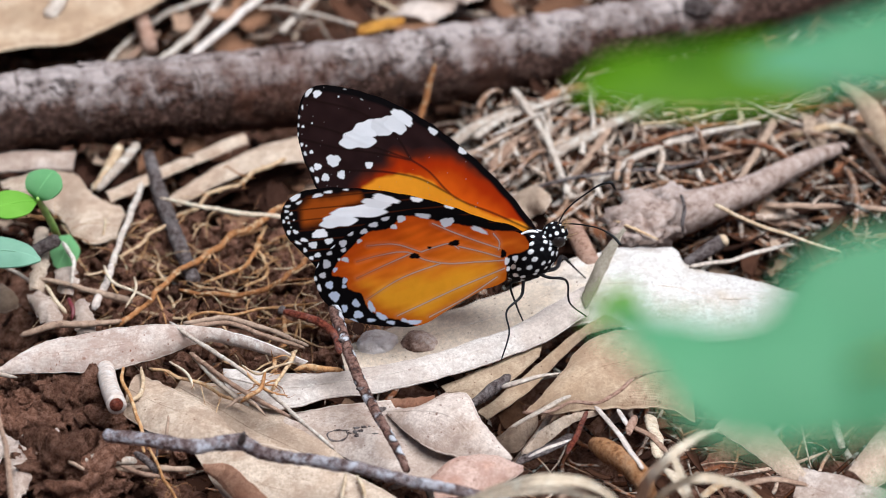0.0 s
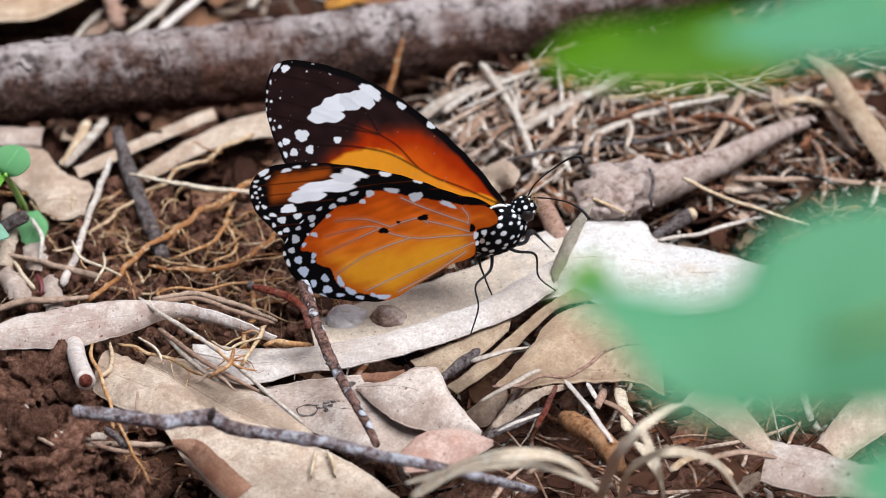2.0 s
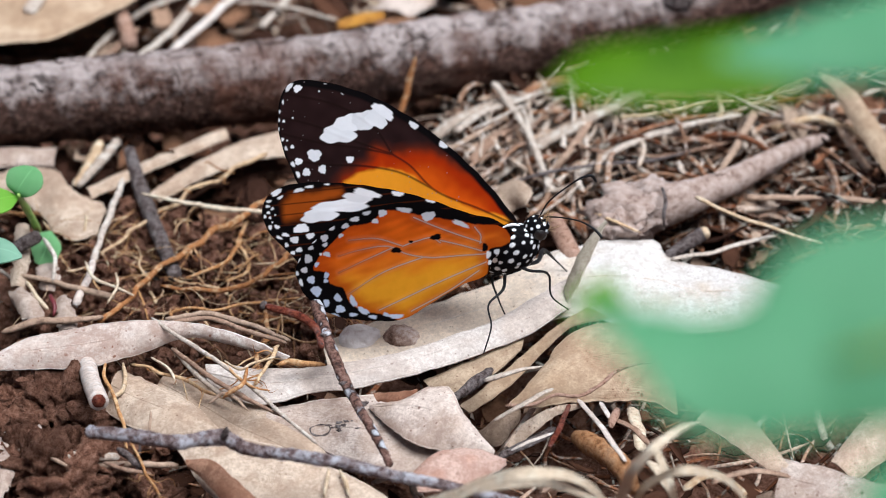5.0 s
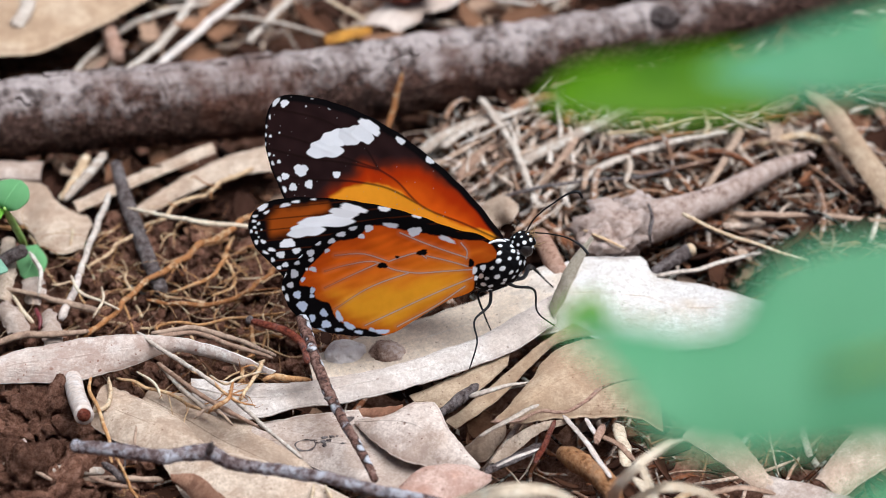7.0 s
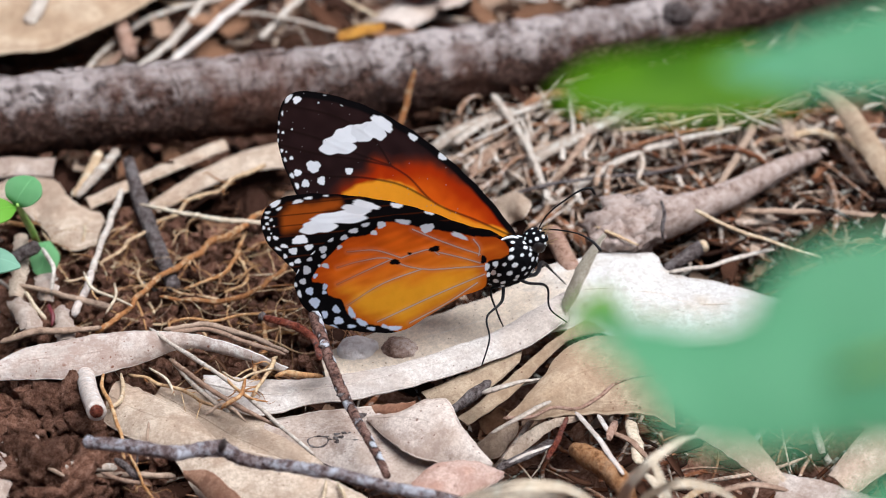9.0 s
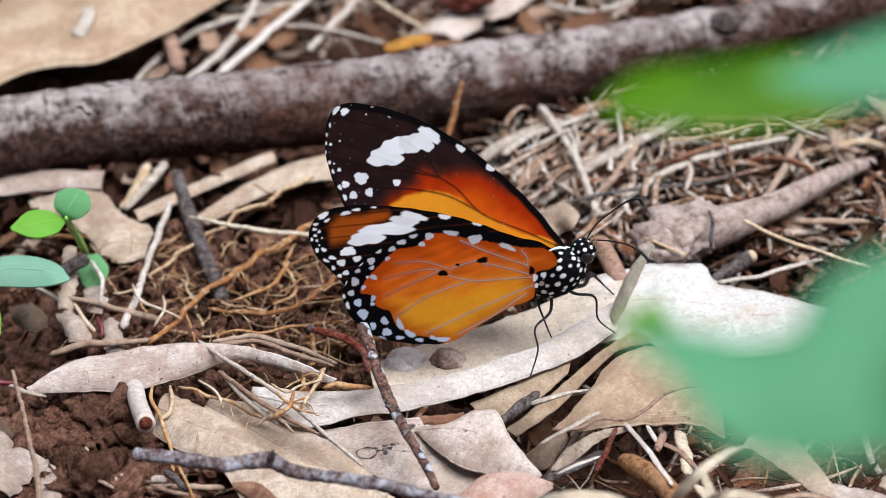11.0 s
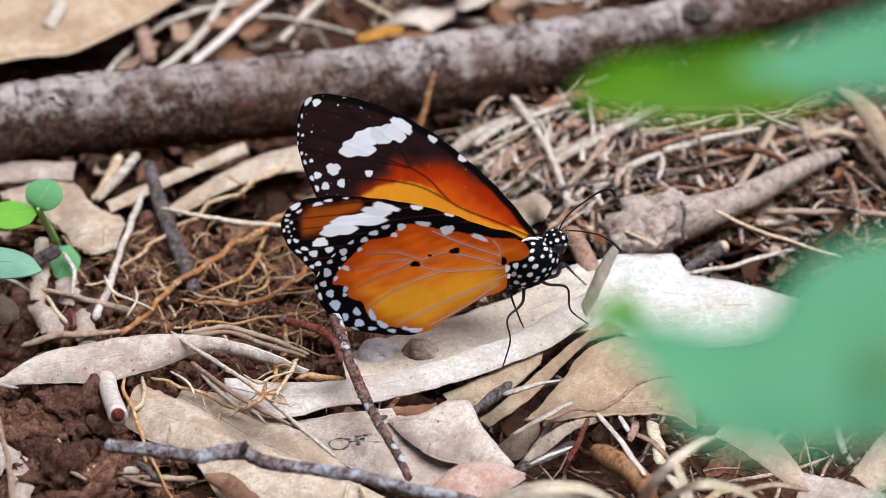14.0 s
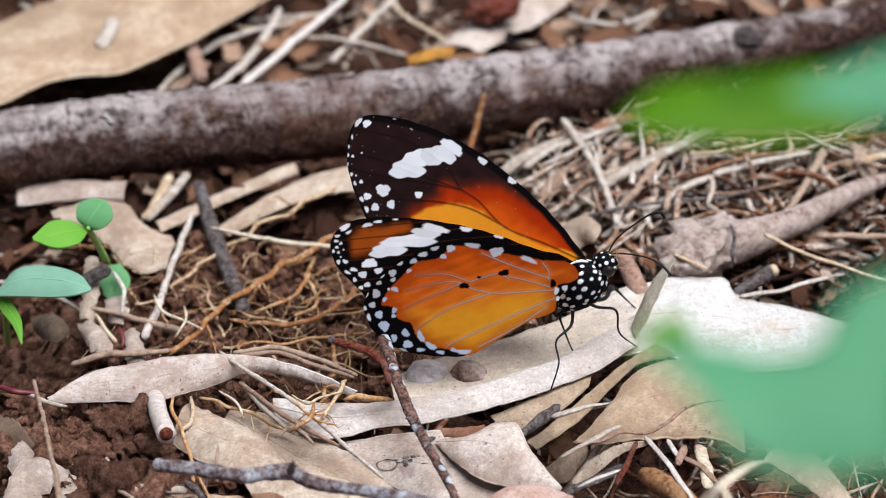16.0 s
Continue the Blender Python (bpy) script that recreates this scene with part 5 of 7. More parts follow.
lump("soil_clod", (-67.2, -45.4, -0.5), (5, 4.5, 4.2), SOIL, 86, "large rough clod of reddish-brown soil", "soil clod", group="soil clods", level=5, rough=0.85, grain=1.25)
lump("soil_clod", (-50.1, -60.4, 0.5), (4.5, 4.0, 3.8), SOIL, 87, "large rough clod of reddish-brown soil", "soil clod", group="soil clods", level=5, rough=0.85, grain=1.25)

rng = np.random.default_rng(52)
for k in range(34):
    r = rng.uniform(1.0, 2.6)
    lump("soil_clod", (rng.uniform(-60, -17), rng.uniform(-30, 8), rng.uniform(-4.5, -1.0)), (r, r * rng.uniform(0.7, 1.1), r * 0.8), LOAM_CLOD, 340 + k, "reddish-brown crumbly clod of soil among roots", "soil clod", group="soil clods among the roots", level=4, rough=0.6, grain=1.6)
for k, (x, y, z, r) in enumerate([(-46.6, 10.3, -1, 2.6), (-43.3, 3.2, -1, 3.0), (-38.7, 0.7, -2, 2.4), (-48.1, 5.4, -2, 2.2), (-34, -3.1, -2, 2.6), (-41.4, 11.7, -3, 2.6), (-49.2, -1.6, -2, 2.2), (-28, -6, -2, 2.4), (-24, 2, -3, 2.6)]):
    lump("soil_clod", (x, y, z), (r, 0.9 * r, 0.8 * r), LOAM_CLOD, 300 + k, "reddish-brown crumbly clod of soil among roots", "soil clod", group="soil clods among the roots", level=5, rough=0.6, grain=1.7)

# the large leaves under the butterfly
thing = blade("bleached_leaf", [(-15.5, -27.9, 2), (-8.8, -25.5, 3), (-2, -23.3, 4), (8.2, -18.2, 4.5), (17.8, -11.2, 5), (27.4, -8.4, 6), (31.8, -8, 6), (35.2, -7.7, 6), (35.9, -8.4, 6), (37.1, -11.6, 5.7), (38.4, -12.4, 5.5), (45.2, -14.5, 5), (54.4, -17.5, 4)],
    [(-14.3, -34.5, 2), (-7, -34.1, 2.5), (0.5, -33.1, 3), (8, -30.3, 3.5), (14.8, -27.5, 4), (23.2, -26.7, 5), (26.5, -27.4, 5), (29.7, -28.8, 5), (33, -30, 5), (37.1, -30.9, 5), (40.4, -30.8, 5), (45.5, -30, 5), (53.9, -22.7, 4)], LEAF_WHITE, "broad bleached white dry leaf under the butterfly", "leaf", arch=1.2, n=60, m=19, ripple=0.7, crease=0.0, rib=0.1, ragged=0.35, seed=88)
thing = blade("long_strip_leaf", [(-31.9, -37.4, 5), (-23.2, -39.3, 5.5), (-15, -39.1, 6), (-6.9, -37.7, 6.5), (1.3, -35, 7), (7.9, -32.2, 7.5), (14.7, -27, 8), (22.1, -20.1, 8)],
    [(-31.3, -41.1, 4), (-24.6, -46, 4.5), (-15.7, -44.3, 5), (-6.8, -42.8, 5.5), (1.3, -40.3, 6), (8.7, -36.9, 6.5), (15.4, -32.9, 7), (21.6, -26.8, 7)], LEAF_STRIP, "long narrow pale grey dry leaf under the butterfly", "leaf", arch=0.8, n=60, rib=0.2, seed=89)
blade("curled_tip", [(20.6, -24.4, 9), (22.1, -22.8, 12), (23.9, -21.3, 15), (26.7, -20, 18)],
    [(21.1, -26.6, 8.1), (23.1, -25.4, 11.4), (24.9, -23, 14.4), (26.9, -20.5, 18)], LEAF_ASH, parent=thing, n=20, m=9, rib=0, arch=0.6)
thing = blade("curved_dry_leaf", [(-64.5, -38.7, 6), (-58.9, -33.9, 7), (-51.5, -32.6, 8), (-40.8, -32.1, 9), (-35, -32.5, 9), (-28.3, -33.7, 8), (-19.6, -37, 6)],
    [(-64.4, -39, 5), (-56.9, -38.3, 5), (-48.6, -38.4, 5.5), (-40.7, -35.7, 6), (-34.8, -33.7, 7), (-28.4, -34, 6), (-20.9, -36.4, 5)], LEAF_STAINED, "curved pale grey dry leaf with dark stains on roots", "leaf", arch=1.2, n=46, seed=90)
thing = blade("broad_dry_leaf", [(-37.5, -36.3, 2.5), (-29.8, -39.6, 3), (-23, -45.4, 3), (-17.1, -51.3, 3), (-13.6, -55.6, 3)],
    [(-39.6, -41.9, 2), (-31.5, -52.2, 2), (-26.5, -56, 2), (-20.9, -58.5, 2), (-13.9, -57.9, 2.5)], LEAF_TAN, "broad tan dry leaf lying under others", "leaf", arch=0.8, n=40, m=17, rib=0.14, crease=0.1, seed=91)
thing = blade("broad_dry_leaf", [(-44.5, -36.7, 3.5), (-40.3, -40.5, 4.5), (-36, -44, 5), (-31.6, -48.3, 5), (-29, -51.9, 4.5)],
    [(-45.8, -45.8, 3), (-42.1, -49.6, 3.5), (-37.8, -52.6, 4), (-32.9, -54.3, 4), (-29.3, -53.3, 4.2)], LEAF_TAN, "pale tan dry leaf with rusty stains", "leaf", arch=1.2, n=40, m=17, rib=0.1, crease=0.05, seed=92)
thing = blade("ringed_dry_leaf", [(-24.8, -46.2, 3), (-18.2, -44.7, 3.5), (-10.9, -44, 4), (-4.4, -44, 4), (1.3, -47, 4), (6.8, -54.7, 4)],
    [(-16.7, -52.5, 2.5), (-12.6, -55.4, 2.5), (-7.4, -58.8, 3), (-3.5, -60.5, 3), (1.3, -60.3, 3.5), (7.6, -57.6, 4)], LEAF_GREY, "pale grey-brown dry leaf with a dark ring mark", "leaf", arch=0.6, n=44, m=19, rib=0.1, crease=0.1, seed=93)
stain_ring(thing, (-14.94, -51), 1.45, 1.1)
stain_blot(thing, (-11.75, -50.49), 61)
thing = blade("curled_dry_leaf", [(-8, -47.4, 5), (-2.7, -47.8, 6.5), (0.1, -47.1, 8), (2.5, -47.4, 8.5), (5.7, -54, 8), (9.6, -58.8, 6)],
    [(-7.9, -48.3, 5), (-4.9, -53.2, 5.5), (-1.1, -57.4, 6), (2.2, -58.8, 6), (5.6, -59.4, 6), (9.5, -59.4, 6)], LEAF_GREY, "curled pale dry leaf with a dark creased rim", "leaf", arch=1.4, n=40, m=17, rib=0.1, crease=0.0, seed=94)
thing = blade("front_dry_leaf", [(-34.9, -57.5, 6), (-30.2, -57.1, 7), (-22.3, -58, 7), (-14.3, -62.7, 7), (-6.4, -68.7, 7), (-1.8, -74.6, 7)],
    [(-29.9, -64, 3), (-25.7, -69.9, 3), (-20.1, -74.6, 4), (-13.9, -78, 4), (-6.3, -79.1, 4), (-0.3, -78, 4)], LEAF_TAN, "pale tan dry leaf with a brown curled edge", "leaf", arch=0.8, n=36, m=17, seed=95)
thing = blade("curled_brown_leaf", [(-33, -62.1, 7.5), (-29.7, -63.5, 8.5), (-26, -67.5, 8.5), (-21.6, -72.8, 8)],
    [(-32.3, -63.1, 6.5), (-29.6, -66.7, 6.5), (-27.1, -70.5, 6.5), (-23.8, -74, 6)], LEAF_RUST, "curled reddish-brown leaf edge", "leaf", n=18, arch=1, rib=0, seed=96)
thing = blade("pink_dry_leaf", [(-1.7, -62.9, 6), (1.2, -60.5, 7), (6.7, -59.5, 7), (11.1, -62, 7)],
    [(-1.1, -67.5, 6), (3.5, -66.9, 6), (8.2, -64.5, 6), (11, -62.9, 7)], LEAF_PINK, "small pinkish-brown dry leaf", "leaf", n=20, arch=1, seed=97)
thing = blade("tan_dry_leaf", [(11.9, -47.4, 5), (16.4, -41.1, 6), (20.3, -34.6, 7), (24.9, -31.1, 7), (29.5, -31.1, 7), (35.8, -37, 6)],
    [(12.6, -47.2, 4), (17.4, -46.4, 4), (22.3, -45.4, 4), (27.2, -45.4, 4), (31.4, -45.4, 4), (35.9, -48.3, 4)], LEAF_BUFF, "curled tan dry leaf behind green leaves", "leaf", arch=2.0, n=36, m=17, rib=0.1, seed=98)
thing = blade("folded_dry_leaf", [(4.9, -45.1, 3), (9.9, -40.1, 4), (14.5, -35.8, 5.5), (19.1, -31.5, 6.8), (23.9, -27.2, 7.3)],
    [(6.3, -46.1, 2.5), (11.9, -41.3, 3.5), (16.5, -36.4, 5), (21.7, -30.7, 6.2), (27.1, -29.2, 6.8)], LEAF_BUFF, "narrow folded tan dry leaf", "leaf", arch=0.5, n=28, seed=99)
thing = blade("dry_leaf_piece", [(-0.3, -40.1, 4), (5.4, -37.8, 5), (10, -35.3, 5.5), (14.6, -32.4, 6)],
    [(1.3, -42.2, 3), (5.4, -44.3, 4), (9, -41.4, 5), (14.1, -35, 5.5)], LEAF_BUFF, "torn piece of tan dry leaf", "leaf", n=24, arch=0.6, seed=100)
thing = blade("dry_leaf_piece", [(-7.5, -47, 7), (-3.5, -47.3, 7.5), (-1.1, -46.3, 7)],
    [(-6.7, -47.9, 6), (-3.9, -48.3, 6.5), (-1.3, -47.1, 6)], LEAF_RUST, "small torn rusty-brown leaf piece", "leaf", n=14, m=7, rib=0, seed=101)
thing = blade("crumpled_leaf", [(7.5, -50.6, 3), (9.7, -49.2, 4), (13.4, -47.5, 4.5)],
    [(8.1, -53.2, 2), (10.4, -53.7, 3), (13, -49.9, 3.5)], LEAF_DUSK, "crumpled grey-brown dry leaf", "leaf", n=20, arch=1.8, rib=0, ripple=0.9, seed=102)
thing = blade("narrow_dry_leaf", [(11.3, -55.3, 4), (14.2, -51.8, 5.5), (18.4, -49.1, 6), (22.3, -47.8, 5.5)],
    [(12.2, -55.2, 3), (15.5, -52.9, 4.5), (18.6, -49.9, 5), (22.2, -48.3, 5)], LEAF_TAN, "narrow tan dry leaf edge", "leaf", n=24, arch=0.5, rib=0, seed=103)
thing = tagged(tube("bark_sliver", [(3.8, -48.6, 7, 0.56), (6.7, -46.5, 8, 0.88), (9.5, -43, 8, 0.57)], BARK_DARK, rough=0.25, seed=104), "small blackened sliver of bark", "bark")
lump("pebble", (-9.7, -29.4, 3.4), (3.0, 2.2, 2.0), PEBBLE, 105, "smooth pale grey pebble on the bleached leaf", "pebble", level=4, rough=0.16)
lump("pebble", (-3.4, -29.4, 3.4), (2.9, 2.2, 2.0), PEBBLE_DARK, 106, "smooth grey-brown pebble on the bleached leaf", "pebble", level=4, rough=0.16)

# twigs
thing = tagged(tube("lichened_twig", [(-45.7, -66.5, 16, 0.84), (-39.8, -67.4, 16, 0.99), (-33.2, -68.9, 16, 0.99), (-27.2, -68, 16, 1.14), (-23.7, -70.3, 16, 0.91), (-16.8, -72, 16, 0.91), (-10.8, -73.6, 16, 0.86), (-4.8, -76, 16, 0.82), (1.2, -76.6, 15, 0.75), (8.7, -75.8, 12, 0.68), (16.6, -69.3, 4, 0.62)], BARK_LILAC, rough=0.2, grain=0.8, seg=14, step=0.4, seed=107), "dark twig crusted with pale grey lichen", "twig")
tube("bud", [(-27.1, -69.5, 17, 0.61), (-26.6, -69.8, 18.5, 0.45), (-26.4, -70.1, 19.5, 0.23)], BARK_DARK, thing, seed=108)
thing = tagged(tube("forked_twig", [(-16, -31.3, 12, 0.91), (-15, -36.2, 12, 0.9), (-13.4, -42.3, 11.5, 0.81), (-11.5, -48.8, 11, 0.8), (-9.1, -55.2, 10.5, 0.71), (-6.5, -61.5, 10, 0.62), (-4.8, -65.7, 9, 0.54)], BARK_LICHEN, rough=0.2, grain=0.9, seg=14, step=0.35, seed=109), "thin grey lichened twig with a red broken side shoot", "twig")
tube("side_shoot", [(-23.2, -34.1, 13, 0.52), (-20.7, -35.2, 13, 0.56), (-17.8, -36.2, 12.5, 0.60), (-15.7, -38.2, 12, 0.60), (-14.7, -42.4, 11.6, 0.5)], BARK_RED, thing, "reddish-brown side shoot", rough=0.1, seed=110)
tube("shoot_tip", [(-23.7, -33.8, 13.2, 0.66), (-23, -34.2, 13, 0.7)], BARK_DARK, thing, "grey broken tip", step=0.3, seed=111)
tube("bud", [(-13.4, -40.9, 11.8, 0.49), (-14.2, -40.5, 12.1, 0.4), (-15, -40.2, 12.5, 0.2)], BARK_DARK, thing, seed=112)
tube("bud", [(-10.5, -50.1, 11, 0.48), (-11.3, -50.4, 11.3, 0.4), (-12.2, -50.5, 11.5, 0.2)], BARK_DARK, thing, seed=113)
tube("bud", [(-9.4, -54.5, 10.6, 0.47), (-8.7, -54.5, 10.9, 0.39), (-7.9, -54.2, 11, 0.2)], BARK_DARK, thing, seed=114)
thing = tagged(tube("bleached_straw", [(-49.6, -34.4, 4, 1.38), (-47.5, -45.5, 8, 1.34), (-45.5, -53.5, 11, 1.39)], STRAW_WHITE, seg=20, rough=0.03, round_ends=False, seed=115), "short hollow bleached straw with an open end", "straw")
tube("hollow", [(-45.51, -53.53, 11.02, 1.0), (-45.61, -53.11, 10.86, 1.0), (-45.79, -52.38, 10.59, 1.0)], BARK_RED, thing, "dark red hollow end", rough=0, step=0.3, seg=16, round_ends=False)

# branch, stubs and stalks beside the butterfly
thing = tagged(tube("grey_branch", [(28.9, -1.2, 4, 3.0), (33.1, -0.8, 6, 3.7), (38, 0.2, 7, 3.3), (45, 4.2, 7, 2.4), (51.7, 10, 6.5, 2.0), (59.8, 18, 5.5, 1.45), (66, 25, 3, 0.9)], BARK_GREY, seg=26, step=0.5, rough=0.07, grain=0.4, seed=116), "broken grey-brown branch with smooth weathered bark", "branch")
lump("broken_wood", (31.7, -1.8, 6.5), (6, 4, 3.6), BARK_GREY, 117, parent=thing, level=4, rough=0.5, grain=1.3)
lump("broken_wood", (35.1, 1.2, 7.2), (4.2, 3.0, 3.2), BARK_GREY, 118, parent=thing, level=4, rough=0.5, grain=1.3)
lump("broken_wood", (29.8, -5.3, 6.5), (4, 3, 2.6), BARK_GREY, 119, parent=thing, level=4, rough=0.5, grain=1.3)
tube("crack", [(36.8, -1.3, 11.2, 0.2), (37.1, -5.1, 11, 0.32), (36.7, -6.8, 9.4, 0.3), (37, -6.9, 7.6, 0.15)], BARK_DARK, thing, "dark open crack", step=0.3, rough=0.3, grain=1.5)
bark_flakes([(28.9, -1.2, 4, 3.0), (33.1, -0.8, 6, 3.7), (38, 0.2, 7, 3.3), (45, 4.2, 7, 2.4), (51.7, 10, 6.5, 2.0), (59.8, 18, 5.5, 1.45), (66, 25, 3, 0.9)], 5, BARK_GREY, thing, 9, size=(2.0, 5.0), lift=0.25)
thing = tagged(tube("thin_twig", [(41.8, -3.7, 11, 0.52), (44.8, -5, 10, 0.44), (50.1, -5.8, 8, 0.44), (55.4, -6.1, 6, 0.4), (61.6, -6.8, 4, 0.35)], STRAW, wave=0.35, seg=14, rough=0.15, grain=0.8, flat=0.6, ridge=0.08, seed=120), "thin tan twig with a broken tip", "twig")
thing = tagged(tube("dry_stalk", [(37.5, -13.2, 6, 0.39), (44.6, -11.1, 6, 0.43), (49.3, -7.6, 5, 0.44), (54.5, -4.3, 4, 0.31)], STRAW_GREY, wave=0.35, seg=14, rough=0.15, grain=0.8, flat=0.6, ridge=0.08, seed=121), "pale straw beside the leaf", "stalk")
thing = tagged(tube("dry_stalk", [(51.1, 6.6, 4, 0.72), (57.8, 6, 4, 0.77), (64, 6, 4, 0.72), (77.4, 5.2, 3, 0.64)], STALK_BROWN, wave=0.35, seg=14, rough=0.15, grain=0.8, flat=0.6, ridge=0.08, seed=122), "grey-brown thin twig in the litter", "stalk")
thing = tagged(tube("dry_stalk", [(11.7, 38.1, 6, 0.76), (14.1, 31.5, 6, 0.7), (16.7, 23.7, 6, 0.65), (18.3, 16.1, 6, 0.59), (19.7, 6.4, 6, 0.49)], STRAW_GREY, wave=0.35, seg=14, rough=0.15, grain=0.8, flat=0.6, ridge=0.08, seed=123), "pale grey dry stem", "stalk")
thing = tagged(tube("dry_stalk", [(1.5, 25.8, 3, 1.11), (4.3, 28.2, 4, 1.02), (10.9, 34.5, 4, 0.75), (18.6, 38.8, 4, 0.57), (25.9, 42.4, 4, 0.43)], STRAW_GREY, wave=0.35, seg=14, rough=0.15, grain=0.8, flat=0.6, ridge=0.08, seed=124), "pale curved dry grass blade", "stalk")
thing = tagged(tube("dry_stalk", [(5.2, 26, 4, 0.65), (8.9, 29.6, 5, 0.61), (15.6, 34, 5, 0.56), (21.4, 39.1, 4, 0.48)], STRAW_GREY, wave=0.35, seg=14, rough=0.15, grain=0.8, flat=0.6, ridge=0.08, seed=125), "pale dry grass blade", "stalk")
thing = tagged(tube("dry_stalk", [(10.6, 14.8, 2, 1), (19, 22.1, 4, 1.11), (27.5, 28.4, 5, 1.03), (36.3, 37.2, 5, 0.95)], STRAW_GREY, wave=0.35, seg=14, rough=0.15, grain=0.8, flat=0.6, ridge=0.08, seed=126), "thick pale dry stalk", "stalk")
thing = tagged(tube("dry_stalk", [(23.9, 10.3, 5, 0.59), (28.6, 14.7, 6, 0.64), (34.4, 20, 6, 0.64), (42, 24.1, 6, 0.6), (52.3, 29.4, 5, 0.47)], STRAW_GREY, wave=0.35, seg=14, rough=0.15, grain=0.8, flat=0.6, ridge=0.08, seed=127), "long pale dry grass stem", "stalk")
thing = tagged(tube("dry_stalk", [(32.2, 28.7, 5, 0.47), (39.6, 28.9, 6, 0.47), (48.3, 32.4, 6, 0.42), (57.9, 33.8, 4, 0.38)], STRAW, wave=0.35, seg=14, rough=0.15, grain=0.8, flat=0.6, ridge=0.08, seed=128), "curved dry grass stem", "stalk")
thing = tagged(tube("thin_twig", [(14, 8, 6, 0.36), (19.4, 9.2, 7, 0.4), (28.5, 11.8, 7, 0.36), (35.8, 14, 6, 0.36), (43.7, 20, 4, 0.23)], BARK_DARK, wave=0.35, seg=14, rough=0.15, grain=0.8, flat=0.6, ridge=0.08, seed=129), "thin black twig in the litter", "twig")
thing = tagged(tube("dry_stalk", [(21.9, 26.7, 3, 0.56), (28.1, 20, 4, 0.55), (36.2, 18.4, 4, 0.46), (50.3, 22.6, 4, 0.37)], STALK_BROWN, wave=0.35, seg=14, rough=0.15, grain=0.8, flat=0.6, ridge=0.08, seed=130), "brown dry stalk in the litter", "stalk")
thing = tagged(tube("rootlet", [(26.3, -3.7, 8, 0.26), (29.9, -7.9, 9, 0.35), (33, -8.9, 8, 0.22)], ROOT, wave=0.35, seg=14, rough=0.15, grain=0.8, flat=0.6, ridge=0.08, seed=131), "thin orange-brown rootlet in the litter", "root")
thing = tagged(tube("dry_stalk", [(24.1, -2.9, 8, 0.31), (27.6, -2.3, 9, 0.39), (34.3, 5.8, 8, 0.27)], STALK_BROWN, wave=0.35, seg=14, rough=0.15, grain=0.8, flat=0.6, ridge=0.08, seed=132), "thin brown stalk in the litter", "stalk")
thing = tagged(tube("dry_stalk", [(19.5, 11.8, 4, 0.54), (23.4, 18.5, 5, 0.64), (26.5, 25.3, 5, 0.65), (28.8, 33.8, 4, 0.42)], STALK_BROWN, wave=0.35, seg=14, rough=0.15, grain=0.8, flat=0.6, ridge=0.08, seed=133), "brown dry stalk in the litter", "stalk")
thing = tagged(tube("dry_stalk", [(7.8, 16.7, 4, 0.91), (10.7, 23.1, 4, 1.02), (15.5, 29.8, 3, 0.75)], STALK_BROWN, wave=0.35, seg=14, rough=0.15, grain=0.8, flat=0.6, ridge=0.08, seed=134), "thick brown stalk in the litter", "stalk")
thing = tagged(tube("dry_stalk", [(47, 26.8, 4, 0.56), (48.8, 28, 6, 0.47), (48.2, 32.7, 8, 0.28)], STRAW, wave=0.35, seg=14, rough=0.15, grain=0.8, flat=0.6, ridge=0.08, seed=135), "upright dry grass stem", "stalk")
thing = tagged(tube("dry_stalk", [(42.4, 41.1, 5, 0.48), (51.2, 34.1, 6, 0.47), (57.4, 29.6, 5, 0.47), (63.7, 26.8, 4, 0.38)], STRAW_GREY, wave=0.35, seg=14, rough=0.15, grain=0.8, flat=0.6, ridge=0.08, seed=136), "dry grass blade in the litter", "stalk")
thing = tagged(tube("dry_stalk", [(57.2, 26.8, 4, 0.84), (64.7, 27.9, 5, 0.85), (72.4, 23.4, 4, 0.84), (79.5, 13.3, 3, 0.74)], STRAW, wave=0.35, seg=14, rough=0.15, grain=0.8, flat=0.6, ridge=0.08, seed=137), "broad dry grass blade", "stalk")
thing = tagged(tube("dry_stalk", [(24.5, 44.6, 4, 0.34), (30.1, 43.1, 6, 0.33), (35.6, 39.5, 6, 0.33), (36.9, 36.4, 4, 0.24)], STRAW_GREY, wave=0.35, seg=14, rough=0.15, grain=0.8, flat=0.6, ridge=0.08, seed=138), "curling dry grass in the litter", "stalk")
thing = tagged(tube("dry_stalk", [(56.2, 35.6, 4, 0.67), (52.2, 23.6, 5, 0.65), (46.6, 11.8, 4, 0.45)], STALK_BROWN, wave=0.35, seg=14, rough=0.15, grain=0.8, flat=0.6, ridge=0.08, seed=139), "brown dry stalk in the litter", "stalk")
thing = tagged(tube("twig_stub", [(36.8, -11.5, 5, 0.87), (39.9, -9.5, 6, 1.04), (43.3, -7.4, 7, 1.13)], BARK_DARK, rough=0.15, seg=14, seed=140), "short dark grey broken twig stub", "twig")
tube("broken_end", [(42.6, -8, 7, 1.05), (43.7, -7.6, 7.3, 0.87)], STRAW, thing, "pale splintered end", rough=0.3, step=0.2, seed=141)
thing = tagged(tube("pink_stick", [(20.1, -0.5, 5, 1.32), (21.4, -7.7, 6, 1.48), (23.1, -13, 5, 1.47)], BARK_PINK, seg=18, rough=0.06, seed=142), "short pinkish-brown stick behind the butterfly", "stick")
